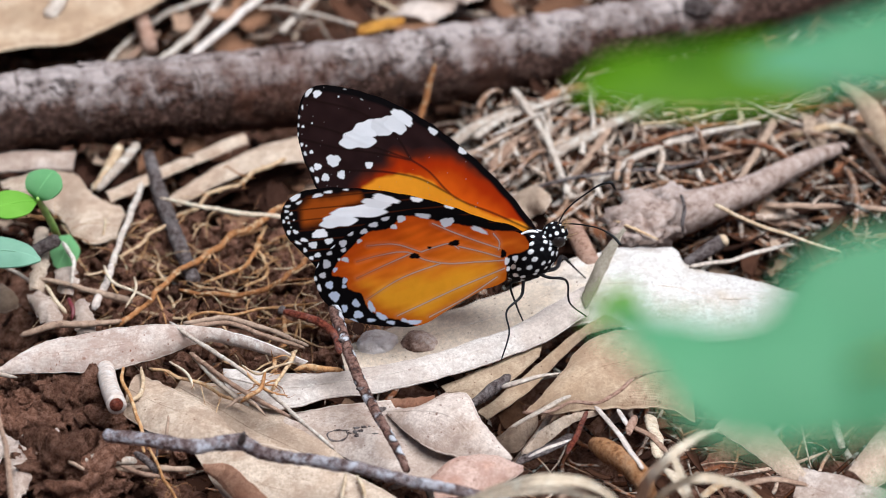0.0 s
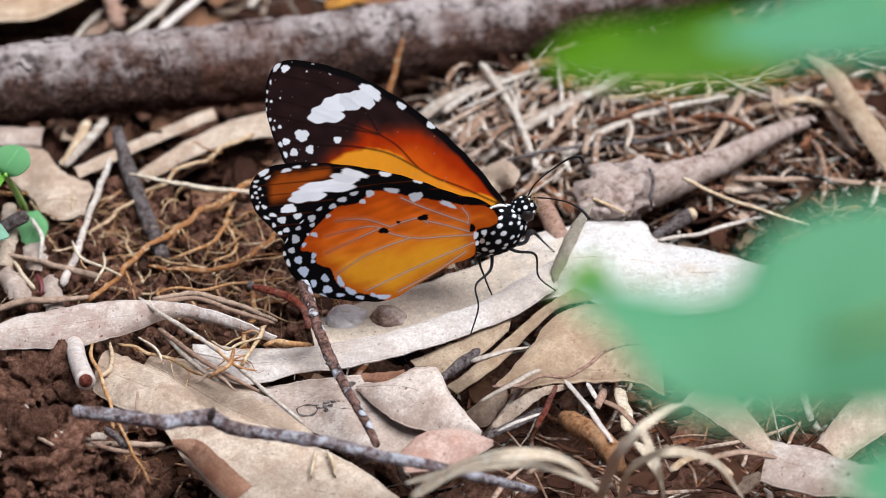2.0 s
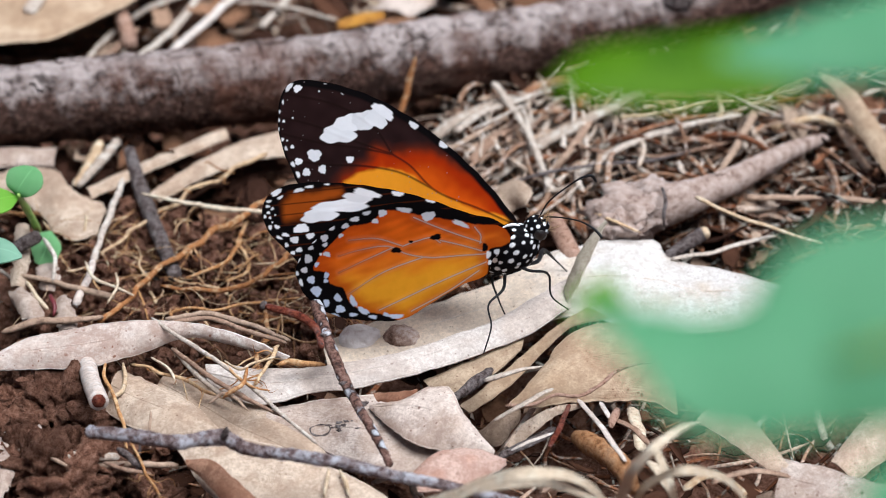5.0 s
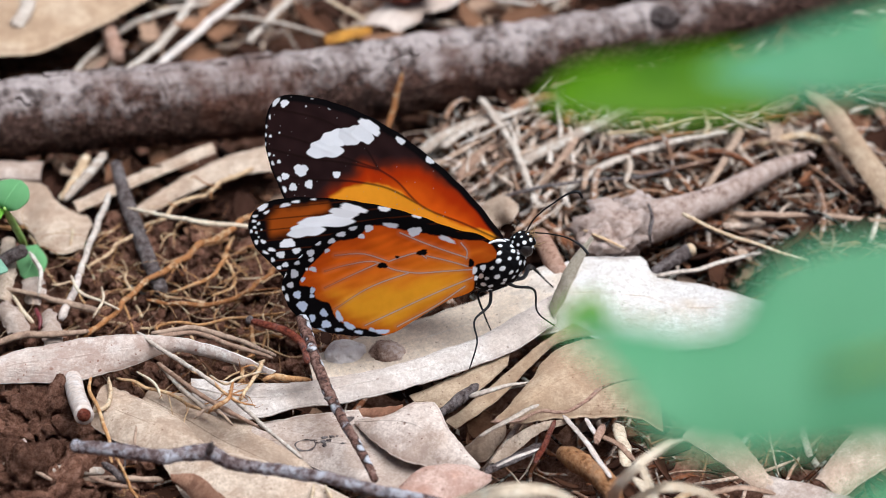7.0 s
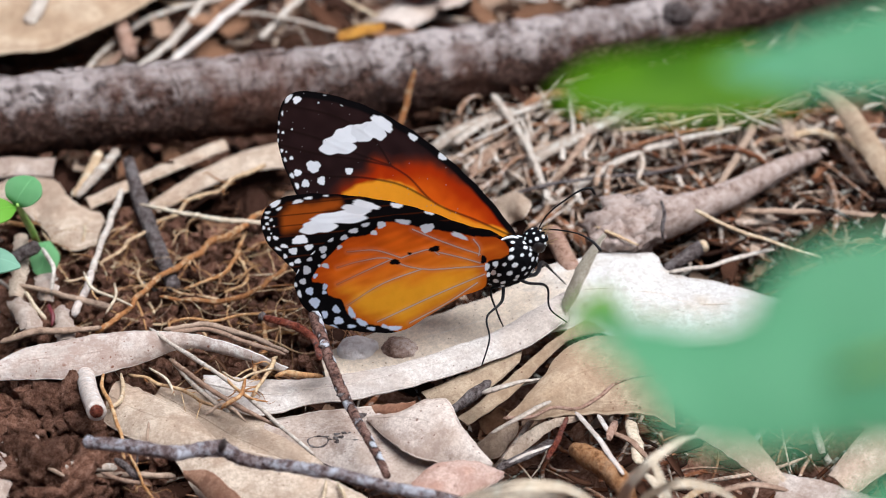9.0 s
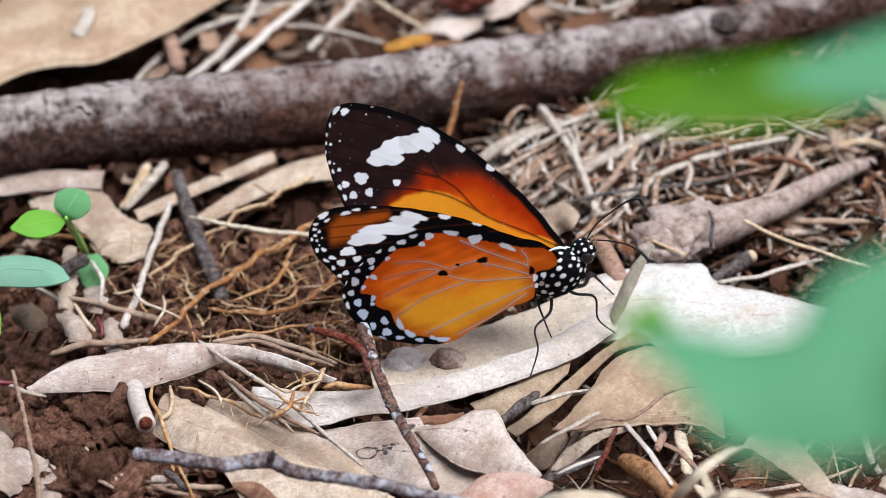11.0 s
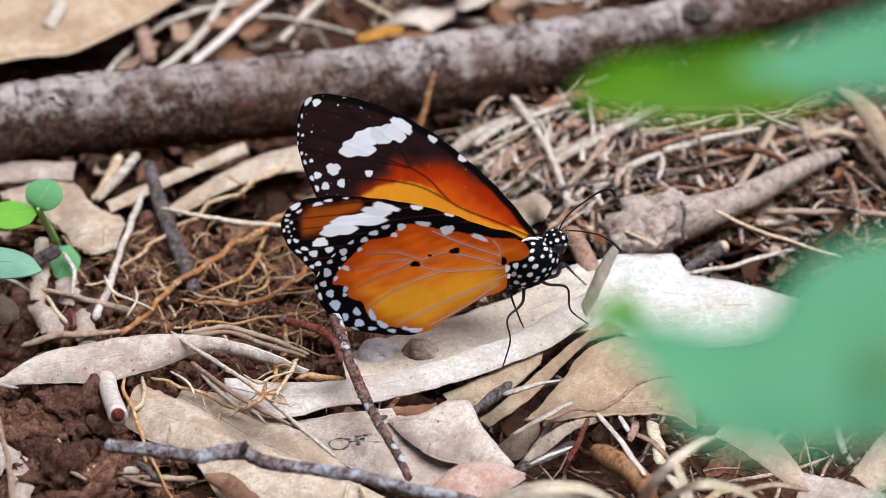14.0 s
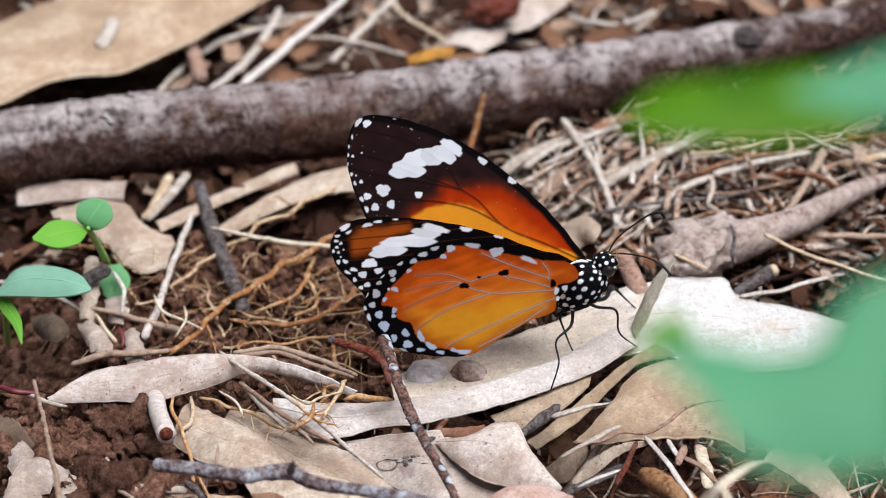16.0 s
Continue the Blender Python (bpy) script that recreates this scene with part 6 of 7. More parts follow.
thing = blade("small_tan_leaf", [(10.7, 1.5, 5), (11.4, 4.9, 7), (14.7, 4.6, 9), (16.8, 1.9, 9)],
    [(11.6, -0.1, 5), (14.2, 0.5, 6), (15.9, -0.9, 8), (16.8, 0.8, 9)], LEAF_TAN, "small tan dry leaf behind the wing", "leaf", n=16, rib=0, seed=143)
thing = blade("hanging_dry_leaf", [(65.3, 35.1, 10), (69.3, 31.2, 10), (72.9, 22.4, 9), (77.1, 12.1, 7)],
    [(66.7, 32, 9), (68.7, 24.9, 8), (71.9, 13.8, 7), (75.5, 5.5, 5)], LEAF_BUFF, "long tan dry leaf on the litter", "leaf", n=24, arch=0.8, seed=144)

# straw and leaves close to the camera
thing = tagged(ribbon("dry_stalk", [(-0.3, -89.2, 20, 0.67), (7.5, -92.1, 28, 0.83), (12.3, -94, 31, 0.82), (16.1, -92.9, 30, 0.76), (19.9, -90, 26, 0.67), (24.5, -85.1, 16, 0.50)], STRAW_PALE), "pale curved dry grass blade close to the camera", "stalk")
thing = tagged(ribbon("dry_stalk", [(23.7, -86.7, 16, 0.55), (24.6, -93.7, 28, 0.71), (25.6, -96.5, 34, 0.73), (27.6, -96.7, 37, 0.64), (30.6, -92.4, 36, 0.53), (34.8, -83, 30, 0.30)], STRAW_PALE), "broad pale curling grass blade close to the camera", "stalk")
thing = tagged(tube("dry_stalk", [(30.5, -65.1, 9, 0.78), (31.9, -68.1, 9, 0.85), (33.5, -69.9, 7, 0.77)], STRAW, wave=0.4, seg=14, rough=0.16, grain=0.8, flat=0.45, ridge=0.09, seed=148), "pale dry grass blade", "stalk")
thing = tagged(ribbon("dry_stalk", [(-1, -81.7, 16, 0.37), (6.9, -88.5, 24, 0.55), (15.2, -92.4, 28, 0.59), (21.9, -88.8, 22, 0.42), (26.3, -81.5, 12, 0.31)], STRAW_PALE), "broad dry grass blade close to the camera", "stalk")
thing = tagged(ribbon("dry_stalk", [(27.2, -80.4, 12, 0.44), (28.3, -87.8, 24, 0.61), (32, -92.4, 30, 0.65), (36.7, -88.7, 26, 0.61), (43.5, -80.4, 12, 0.44)], STRAW_PALE), "broad flat dry grass blade close to the camera", "stalk")
thing = tagged(ribbon("dry_stalk", [(29.8, -75, 20, 0.38), (30.1, -83.3, 24, 0.55), (30.7, -86.7, 24, 0.61), (32.8, -82.7, 14, 0.50)], STRAW_PALE), "blurred pale dry grass blade close to the camera", "stalk")
thing = tagged(tube("dry_stalk", [(9.5, -54.6, 8, 0.32), (13.9, -53.3, 10, 0.47), (18, -48.9, 9, 0.4)], STRAW_GREY, wave=0.4, seg=14, rough=0.16, grain=0.8, flat=0.45, ridge=0.09, seed=152), "pale straw over the folded leaves", "stalk")
thing = tagged(tube("dry_stalk", [(21.7, -47.6, 6, 0.44), (24.6, -54.9, 7, 0.48), (26.1, -59.1, 7, 0.47), (27.4, -62.7, 7, 0.39)], STRAW_WHITE, wave=0.4, seg=14, rough=0.16, grain=0.8, flat=0.45, ridge=0.09, seed=153), "thin white dry stalk", "stalk")
thing = tagged(tube("dry_stalk", [(25, -46.9, 5, 0.4), (26.3, -51, 5, 0.44)], STRAW_WHITE, wave=0.4, seg=14, rough=0.16, grain=0.8, flat=0.45, ridge=0.09, seed=154), "short white dry stalk", "stalk")
thing = tagged(tube("thin_twig", [(27.3, -48.3, 5, 0.56), (26.5, -50.5, 5, 0.6), (26.1, -52.8, 5, 0.48)], BARK_PINK, wave=0.4, seg=14, rough=0.16, grain=0.8, flat=0.45, ridge=0.09, seed=155), "short pink-brown dry stalk", "twig")
thing = tagged(tube("thin_twig", [(20.4, -48.7, 6, 0.32), (18.8, -54.6, 7, 0.4), (17.3, -58.2, 6, 0.39)], BARK_RED, wave=0.4, seg=14, rough=0.16, grain=0.8, flat=0.45, ridge=0.09, seed=156), "thin reddish-brown stalk in the litter", "twig")
thing = tagged(tube("thin_twig", [(10.4, -56.6, 3, 0.71), (14, -54.7, 3.5, 0.88), (18.5, -50.3, 3, 0.72)], BARK_DARK, wave=0.4, seg=14, rough=0.16, grain=0.8, flat=0.45, ridge=0.09, seed=157), "dark brown rotten twig", "twig")
thing = tagged(tube("dry_stalk", [(11.9, -57.6, 5, 0.24), (14.7, -56.8, 6, 0.32), (18, -54.9, 6, 0.2)], STRAW_WHITE, wave=0.4, seg=14, rough=0.16, grain=0.8, flat=0.45, ridge=0.09, seed=158), "thin white dry straw", "stalk")
thing = tagged(tube("dry_stalk", [(26.2, -49.2, 4, 0.56), (29.2, -52.2, 4.5, 0.64), (31.4, -55.3, 4, 0.56)], STALK_BROWN, wave=0.4, seg=14, rough=0.16, grain=0.8, flat=0.45, ridge=0.09, seed=159), "brown dry stalk in the litter", "stalk")
thing = tagged(tube("dry_stalk", [(29.6, -45.8, 3, 0.89), (30, -52.2, 4, 0.96), (30.1, -56.6, 4, 0.8)], STRAW, wave=0.4, seg=14, rough=0.16, grain=0.8, flat=0.45, ridge=0.09, seed=160), "broad tan dry stalk", "stalk")
thing = tagged(tube("dry_stalk", [(15.6, -65.7, 4, 0.55), (18.3, -65.1, 5, 0.58), (21.4, -66.3, 4, 0.47)], STALK_BROWN, wave=0.4, seg=14, rough=0.16, grain=0.8, flat=0.45, ridge=0.09, seed=161), "brown dry stalk in the litter", "stalk")
thing = tagged(tube("dry_stalk", [(39.1, -66.3, 6, 0.47), (43, -65.1, 7, 0.55), (49.3, -64.5, 6, 0.55), (55.5, -66.3, 4, 0.47)], STALK_BROWN, wave=0.4, seg=14, rough=0.16, grain=0.8, flat=0.45, ridge=0.09, seed=162), "brown dry stalk in the litter", "stalk")
thing = tagged(tube("dry_stalk", [(35.3, -66.3, 5, 0.62), (39.2, -64.5, 6, 0.66), (43.7, -67.5, 5, 0.55)], STRAW, wave=0.4, seg=14, rough=0.16, grain=0.8, flat=0.45, ridge=0.09, seed=163), "pale dry grass blade", "stalk")
thing = tagged(tube("thin_twig", [(11.2, -52.7, 9, 0.48), (15.1, -53.5, 10, 0.47), (18.1, -52.8, 11, 0.43), (22.1, -54.1, 12, 0.47), (24.3, -51.9, 12, 0.47), (26.8, -48.8, 12, 0.44), (29, -47.7, 12, 0.4), (33.3, -45.2, 11, 0.36)], BARK_PINK, wave=0.4, seg=14, rough=0.16, grain=0.8, flat=0.45, ridge=0.09, seed=164), "reddish-brown thin twig over the leaf", "twig")
thing = tagged(tube("dry_stalk", [(8.3, -49.4, 11, 0.72), (10.8, -49.6, 12, 0.64), (16.5, -46.2, 11, 0.32)], STRAW_GREY, wave=0.4, seg=14, rough=0.16, grain=0.8, flat=0.45, ridge=0.09, seed=165), "small pale straw over the leaf", "stalk")
thing = tagged(tube("brown_stub", [(21.3, -52.1, 3, 1.12), (23, -55.7, 4.5, 1.59), (25.2, -59.2, 5.5, 1.66), (27.4, -62.1, 5, 1.49), (28.6, -63.4, 2, 1.18)], BARK_ORANGE, seg=18, rough=0.15, seed=166), "short thick orange-brown stub in the litter", "stick")
thing = blade("strip_leaf", [(41.3, -49.6, 6), (44.7, -51.5, 6.5), (47.3, -56.5, 6.5), (50.1, -62.5, 6)],
    [(38.1, -52.1, 5.5), (41.5, -56.5, 6), (45, -60.9, 6), (48.9, -64.8, 5.5)], LEAF_TAN, "long tan dry strip leaf on the litter", "leaf", n=24, seed=167)
thing = blade("pale_dry_leaf", [(49.6, -61.2, 6), (54.2, -62.5, 6), (60, -65.7, 6), (67, -66.3, 5)],
    [(47.6, -67.5, 4), (52.7, -69.9, 4), (59.5, -71.1, 4), (66.4, -71.1, 4)], LEAF_GREY, "pale dry leaf on the litter", "leaf", n=24, seed=168)
thing = blade("tan_dry_leaf", [(56.1, -60.3, 5), (61.7, -52.8, 6), (65.4, -48.9, 6), (72.6, -43.7, 5)],
    [(58.9, -63.9, 4), (63.9, -60.3, 5), (68.4, -56.6, 5), (73.4, -50.3, 4)], LEAF_TAN, "tan dry leaf on the litter", "leaf", n=24, seed=169)
thing = blade("white_dry_leaf", [(60.7, -48.3, 5), (64.4, -43.7, 6), (68.2, -39.7, 6)],
    [(63.1, -49, 4), (67.1, -49, 5), (70.8, -45.1, 5)], LEAF_WHITE, "small bleached leaf on the litter", "leaf", n=16, rib=0, seed=170)

# the green plant whose leaves hang before the lens
plant = tagged(new("green_plant"), "green plant with broad soft leaves close to the lens", "plant")
blade("leaf", [(9.4, -225.4, 152.8), (11, -225.4, 153.1), (12.7, -225.3, 153.3), (14.7, -225.7, 153.1), (17.4, -226.1, 153), (20.4, -225.7, 154.2), (24, -226.2, 154.3)],
    [(9.3, -229.5, 155.2), (10.8, -230.0, 154.4), (12.4, -231.0, 153.0), (13.6, -232.2, 151.3), (15.8, -233.1, 150.0), (20.0, -233.5, 149.5), (23.5, -233.2, 149.9)], GREEN_NEAR, parent=plant, ragged=0.0, ripple=0.3, arch=0.5, n=22, m=11, rib=0.1, crease=0.05, thick=0.15)
blade("leaf", [(20.6, -219.9, 149.7), (21.7, -218.7, 151.4), (24.8, -217.6, 153), (29.4, -217.1, 153.7), (35.7, -216.9, 153.9)],
    [(20.2, -222.7, 150.9), (20.7, -225, 147.7), (22.5, -226.7, 145.1), (28.2, -226.9, 144.9), (35.1, -227.1, 144.6)], GREEN_NEAR, parent=plant, ragged=0.0, ripple=0.3, arch=0.5, n=22, m=11, rib=0.1, crease=0.05, thick=0.15)
blade("leaf", [(19.9, -199.1, 154.9), (22.7, -198.4, 156), (25.3, -197.8, 156.9), (29.7, -197, 158), (36.8, -195.9, 159.5)],
    [(19.4, -201.9, 156.2), (22.3, -202.3, 155.6), (24.9, -202.7, 155.1), (29.3, -202.8, 155), (36.1, -202.5, 155.4)], GREEN_NEAR, parent=plant, ragged=0.0, ripple=0.3, arch=0.5, n=22, m=11, rib=0.1, crease=0.05, thick=0.15)
blade("leaf", [(10.1, -199.7, 133.8), (11, -198.9, 135), (12.2, -198.5, 135.7), (13.7, -198.4, 136)],
    [(10.5, -199.9, 133.6), (11.8, -199.7, 134), (13.1, -199.7, 134.1), (14.7, -199.9, 134)], GREEN_LIME, parent=plant, ragged=0.0, ripple=0.3, arch=0.5, n=10, m=5, rib=0, crease=0.05, thick=0.15)
blade("leaf", [(24.4, -237.8, 148.5), (25.6, -236.9, 149.8), (27.7, -236.4, 150.5), (30.3, -236.6, 150.3)],
    [(24.2, -240.4, 150.0), (25.6, -241.2, 148.9), (27.5, -241.5, 148.5), (29.7, -240.7, 149.6)], GREEN_NEAR, parent=plant, ragged=0.0, ripple=0.3, arch=0.5, n=16, m=9, rib=0.1, crease=0.05, thick=0.15)
blade("leaf", [(9.2, -187.3, 145.7), (11.3, -186.3, 147.2), (15, -185.8, 147.8), (19.1, -185.5, 148.2), (23.2, -185.3, 148.6), (28.1, -185.2, 148.8)],
    [(9.2, -190.1, 147), (12, -190.7, 146.1), (15.2, -190.9, 145.8), (18.8, -191, 145.7), (22.9, -190.8, 145.9), (27.7, -190.3, 146.6)], GREEN_YELLOW, "yellow-green leaf", parent=plant, ragged=0.0, ripple=0.3, arch=0.4, n=22, m=11, rib=0.1, crease=0.05, thick=0.15)
tube("stem", [(72, -180, -6, 1.2), (74, -185, 62, 1), (68, -190, 130, 0.7)], STEM_GREEN, plant, rough=0.05, step=2)
tube("stem", [(68, -190, 130, 1.2), (49.9, -213.1, 151, 1), (31.8, -236.2, 160.1, 0.7)], STEM_GREEN, plant, rough=0.05, step=2)
tube("stem", [(68, -190, 130, 1.2), (52, -196, 147.9, 1), (35.9, -202, 157.8, 0.7)], STEM_GREEN, plant, rough=0.05, step=2)
tube("stem", [(31.8, -236.2, 160.1, 0.6), (31.6, -237.0, 155.5, 0.5), (30.0, -238.6, 150.0, 0.4)], STEM_GREEN, plant, rough=0.05, step=2)
tube("stem", [(35.9, -202, 157.8, 0.7), (33.5, -200, 157.6, 0.6), (27.9, -187.8, 147.6, 0.4)], STEM_GREEN, plant, rough=0.05, step=2)
tube("stem", [(31.8, -236.2, 160.1, 0.6), (27.7, -233.1, 156.2, 0.5), (23.7, -230, 152.4, 0.4)], STEM_GREEN, plant, rough=0.05, step=2)

# the butterfly
WING_ROOT = (13.17, -27.27, 22.39)

BLACK, WHITE, PALE_BLUE, BROWN_BLACK = (0.004, 0.0035, 0.004), (0.93, 0.95, 0.98), (0.64, 0.72, 0.88), (0.019, 0.009, 0.009)


def paint(col, amount, shade):
    col += (np.asarray(shade)[None] - col) * amount[:, None]


def dab(col, p, spots, shade, soft=0.10):
    """Rounded spots, rows of (u, v, half-length, half-width, degrees), with slightly uneven rims."""
    for i, (u, v, a, b, deg) in enumerate(spots):
        c, s = math.cos(radians(-deg)), math.sin(radians(-deg))
        d = p - (u, v)
        if abs(a) + abs(b) < 0.03:
            continue
        near = np.abs(d).max(1) < max(a, b) * 1.6
        q = d[near]
        x, y = (q[:, 0] * c + q[:, 1] * s) / a, (-q[:, 0] * s + q[:, 1] * c) / b
        rim = (np.abs(x) ** 2.6 + np.abs(y) ** 2.6) ** (1 / 2.6)
        rim = rim + 0.10 * np.sin(3 * np.arctan2(y, x) + i * 1.7) + 0.05 * np.sin(7 * np.arctan2(y, x) + i)
        f = ramp((1 - rim) * min(a, b), -soft * 0.5, soft)
        sub = col[near]
        paint(sub, f, np.asarray(shade) * (0.93 + 0.07 * math.sin(i * 2.1)))
        col[near] = sub


def line_depth(p, lines):
    best = np.full(len(p), 9.0)
    for line in lines:
        c = glide(line, 40)
        for a, b in zip(c[:-1], c[1:]):
            e = b - a
            h = np.clip(((p - a) @ e) / (e @ e + 1e-9), 0, 1)
            best = np.minimum(best, np.linalg.norm(p - a - h[:, None] * e, axis=1))
    return best


def upper_forewing(orange, gold, veins, large, small):
    def colours(p, rim):
        col = np.tile(np.array(BROWN_BLACK), (len(p), 1))
        col *= (1 + 0.35 * wobble(p, 0.5))[:, None]
        d, _ = inside_depth(p, closed(orange, 90))
        d = d + 0.5 * wobble(p, 0.7, 3.0)
        red = ramp(d, -1.3, 0.5)
        paint(col, ramp(d, -2.4, -0.4) * 0.8, (0.13, 0.02, 0.007))
        paint(col, red, (0.40, 0.028, 0.001))
        paint(col, red * ramp(d + 0.6 * wobble(p, 0.35, 9), 0.3, 3.4) * 0.85, (0.74, 0.115, 0.002))
        g, _ = inside_depth(p, closed(gold, 70))
        paint(col, red * ramp(g + 0.25 * wobble(p, 0.8, 6), -0.25, 0.35), (0.90, 0.34, 0.012))
        costa = ramp(rim, 1.25, 0.75) * ramp(p[:, 1] + 0.62 * p[:, 0], -3.0, 0.0)
        paint(col, costa, BLACK)
        paint(col, ramp(rim, 0.45, 0.15), BLACK)
        paint(col, ramp(line_depth(p, veins), 0.24, 0.06) * 0.75, (0.012, 0.006, 0.005))
        dab(col, p, large, WHITE)
        dab(col, p, small, WHITE)
        rng = np.random.default_rng(12)
        dust = [(u, v, s, s, 0) for u, v, s in zip(rng.uniform(-36, -6, 90), rng.uniform(2, 22, 90), rng.uniform(0.035, 0.085, 90))]
        dab(col, p, dust, (0.35, 0.30, 0.30), 0.06)
        return col
    return colours, (0.02, 0.010, 0.008), 0.025


def under_forewing(tip, large, small):
    def colours(p, rim):
        col = np.tile(np.array(BLACK), (len(p), 1))
        d, _ = inside_depth(p, closed(tip, 90))
        paint(col, ramp(d + 0.3 * wobble(p, 0.9), -0.5, 1.1), (0.34, 0.070, 0.006))
        paint(col, ramp(np.abs((p[:, 1] - 0.10 * p[:, 0] + 6.6) % 1.5 - 0.75), 0.16, 0.04) * 0.75, (0.05, 0.012, 0.004))
        base = ramp(p[:, 0], -13.0, -4.0) * ramp(rim, 0.7, 1.3)
        paint(col, base * 0.8, (0.10, 0.02, 0.008))
        dab(col, p, large, WHITE)
        dab(col, p, small, WHITE)
        return col
    return colours, BLACK, 0.012


def under_hindwing(orange, one, two, three, black, veins):
    def colours(p, rim):
        col = np.tile(np.array(BLACK), (len(p), 1))
        d, _ = inside_depth(p, closed(orange, 140))
        d = d + 0.12 * wobble(p, 1.6)
        f = ramp(d, -0.1, 0.15)
        streak = wobble(np.c_[p[:, 0] * 0.35 + p[:, 1] * 0.12, p[:, 1] * 1.5 - p[:, 0] * 0.5], 0.8, 8)
        tone = np.array([[0.74, 0.125, 0.004]]) * (1 + 0.28 * streak)[:, None]
        mid = ramp(-p[:, 1] + 0.25 * p[:, 0] + 1.2 * streak, -4.5, 0.5)[:, None] * 0.7
        tone = tone * (1 - mid) + np.array([[0.84, 0.22, 0.012]]) * mid
        low = ramp(-p[:, 1] + 0.20 * p[:, 0] + 1.1 * streak, -0.6, 3.4)[:, None]
        tone = tone * (1 - low) + np.array([[0.86, 0.36, 0.012]]) * low
        deep = ramp(d + 0.5 * streak, 2.9, 0.1)[:, None] * 0.8
        tone = tone * (1 - deep) + np.array([[0.46, 0.055, 0.003]]) * deep
        col += (tone - col) * f[:, None]
        if veins:
            v = line_depth(p, veins)
            shade = 0.12 + 0.88 * ramp(p[:, 0], -26.0, -16.0)
            paint(col, ramp(v, 0.75, 0.15) * f * 0.10, (0.80, 0.42, 0.24))
            paint(col, ramp(v, 0.22, 0.10) * f * ramp(d, 0.1, 0.6) * 0.35, (0.10, 0.03, 0.01))
            paint(col, ramp(v, 0.12, 0.05) * f * shade * 0.75, (0.56, 0.46, 0.42))
        dab(col, p, black, BLACK)
        dab(col, p, one, (0.72, 0.72, 0.76))
        dab(col, p, two, PALE_BLUE)
        dab(col, p, three, WHITE)
        return col
    return colours, (0.3, 0.2, 0.14), 0.02


def wing(name, outline, flat, up, out_way, side, offset, look_of, veins, cup, label, material=WING):
    """A thin wing cut to an outline of (u, v) in its own plane, v foreshortened by flat; scales coloured point by point, veins raised."""
    colours, _, relief = look_of
    poly = closed(outline, 220)
    wave = np.sin(np.linspace(0, 44 * np.pi, len(poly)))[:, None]
    poly = poly + 0.035 * wave
    step = 0.085
    lo, hi = poly.min(0) - step * 2, poly.max(0) + step * 2
    nx, ny = int((hi[0] - lo[0]) / step) + 2, int((hi[1] - lo[1]) / step) + 2
    gx, gy = np.meshgrid(lo[0] + step * np.arange(nx), lo[1] + step * np.arange(ny), indexing="ij")
    p = np.stack([gx, gy], -1).reshape(-1, 2)
    rim, near = inside_depth(p, poly)
    inside = (rim > 0).reshape(nx, ny)
    cell = inside[:-1, :-1] | inside[1:, :-1] | inside[:-1, 1:] | inside[1:, 1:]
    i, j = np.nonzero(cell)
    quads = np.stack([i * ny + j, (i + 1) * ny + j, (i + 1) * ny + j + 1, i * ny + j + 1], -1)
    used = np.unique(quads)
    again = np.full(nx * ny, -1)
    again[used] = np.arange(len(used))
    quads = again[quads]
    p = np.where(rim[used, None] > 0, p[used], near[used])
    rim = np.maximum(rim[used], 0)
    span = np.linalg.norm(hi - lo)
    rise = offset + cup * (((p - poly.mean(0)) ** 2).sum(1) / (span / 2) ** 2 - 0.15) * -1.0 + 0.10 * wobble(p, 0.22, 2)
    root = ramp(np.linalg.norm(p, axis=1), 0.0, 12.0)
    rise = offset + (rise - offset) * root
    if veins:
        rise += relief * ramp(line_depth(p, veins), 0.45, 0.0)
    where = np.asarray(WING_ROOT) + (0, side, 0) + p[:, :1] * np.array([[1.0, 0, 0]]) + (p[:, 1:] / flat) * np.asarray(up)[None] + rise[:, None] * np.asarray(out_way)[None]
    ob = link(name, where * MM, quads, material, butterfly, label)
    coat(ob, np.clip(colours(p, rim), 0, 1))
    return ob


def coat(ob, col):
    """Lay the colour of the scales or hairs down point by point."""
    layer = ob.data.attributes.new("scales", "FLOAT_COLOR", "POINT")
    layer.data.foreach_set("color", np.c_[col, np.ones(len(col))].ravel().astype(np.float32))


def white_dots(v, seed, count, size, centre, axis):
    """White spots in loose rows over a black body."""
    col = np.tile(np.array((0.005, 0.005, 0.006)), (len(v), 1))
    rng = np.random.default_rng(seed)
    k = np.arange(count) + 0.5
    polar, turn = np.arccos(1 - 2 * k / count), np.pi * (1 + 5**0.5) * k
    way = np.stack([np.cos(turn) * np.sin(polar), np.sin(turn) * np.sin(polar), np.cos(polar)], -1) + rng.normal(0, 0.05, (count, 3))
    n = v - centre
    n = n / np.linalg.norm(n, axis=1, keepdims=True)
    for q, s in zip(way, rng.uniform(0.65, 1.25, count)):
        d = np.linalg.norm(n - q / np.linalg.norm(q), axis=1)
        paint(col, ramp(d, size * s * 1.12, size * s * 0.85), (0.80, 0.82, 0.84))
    return col


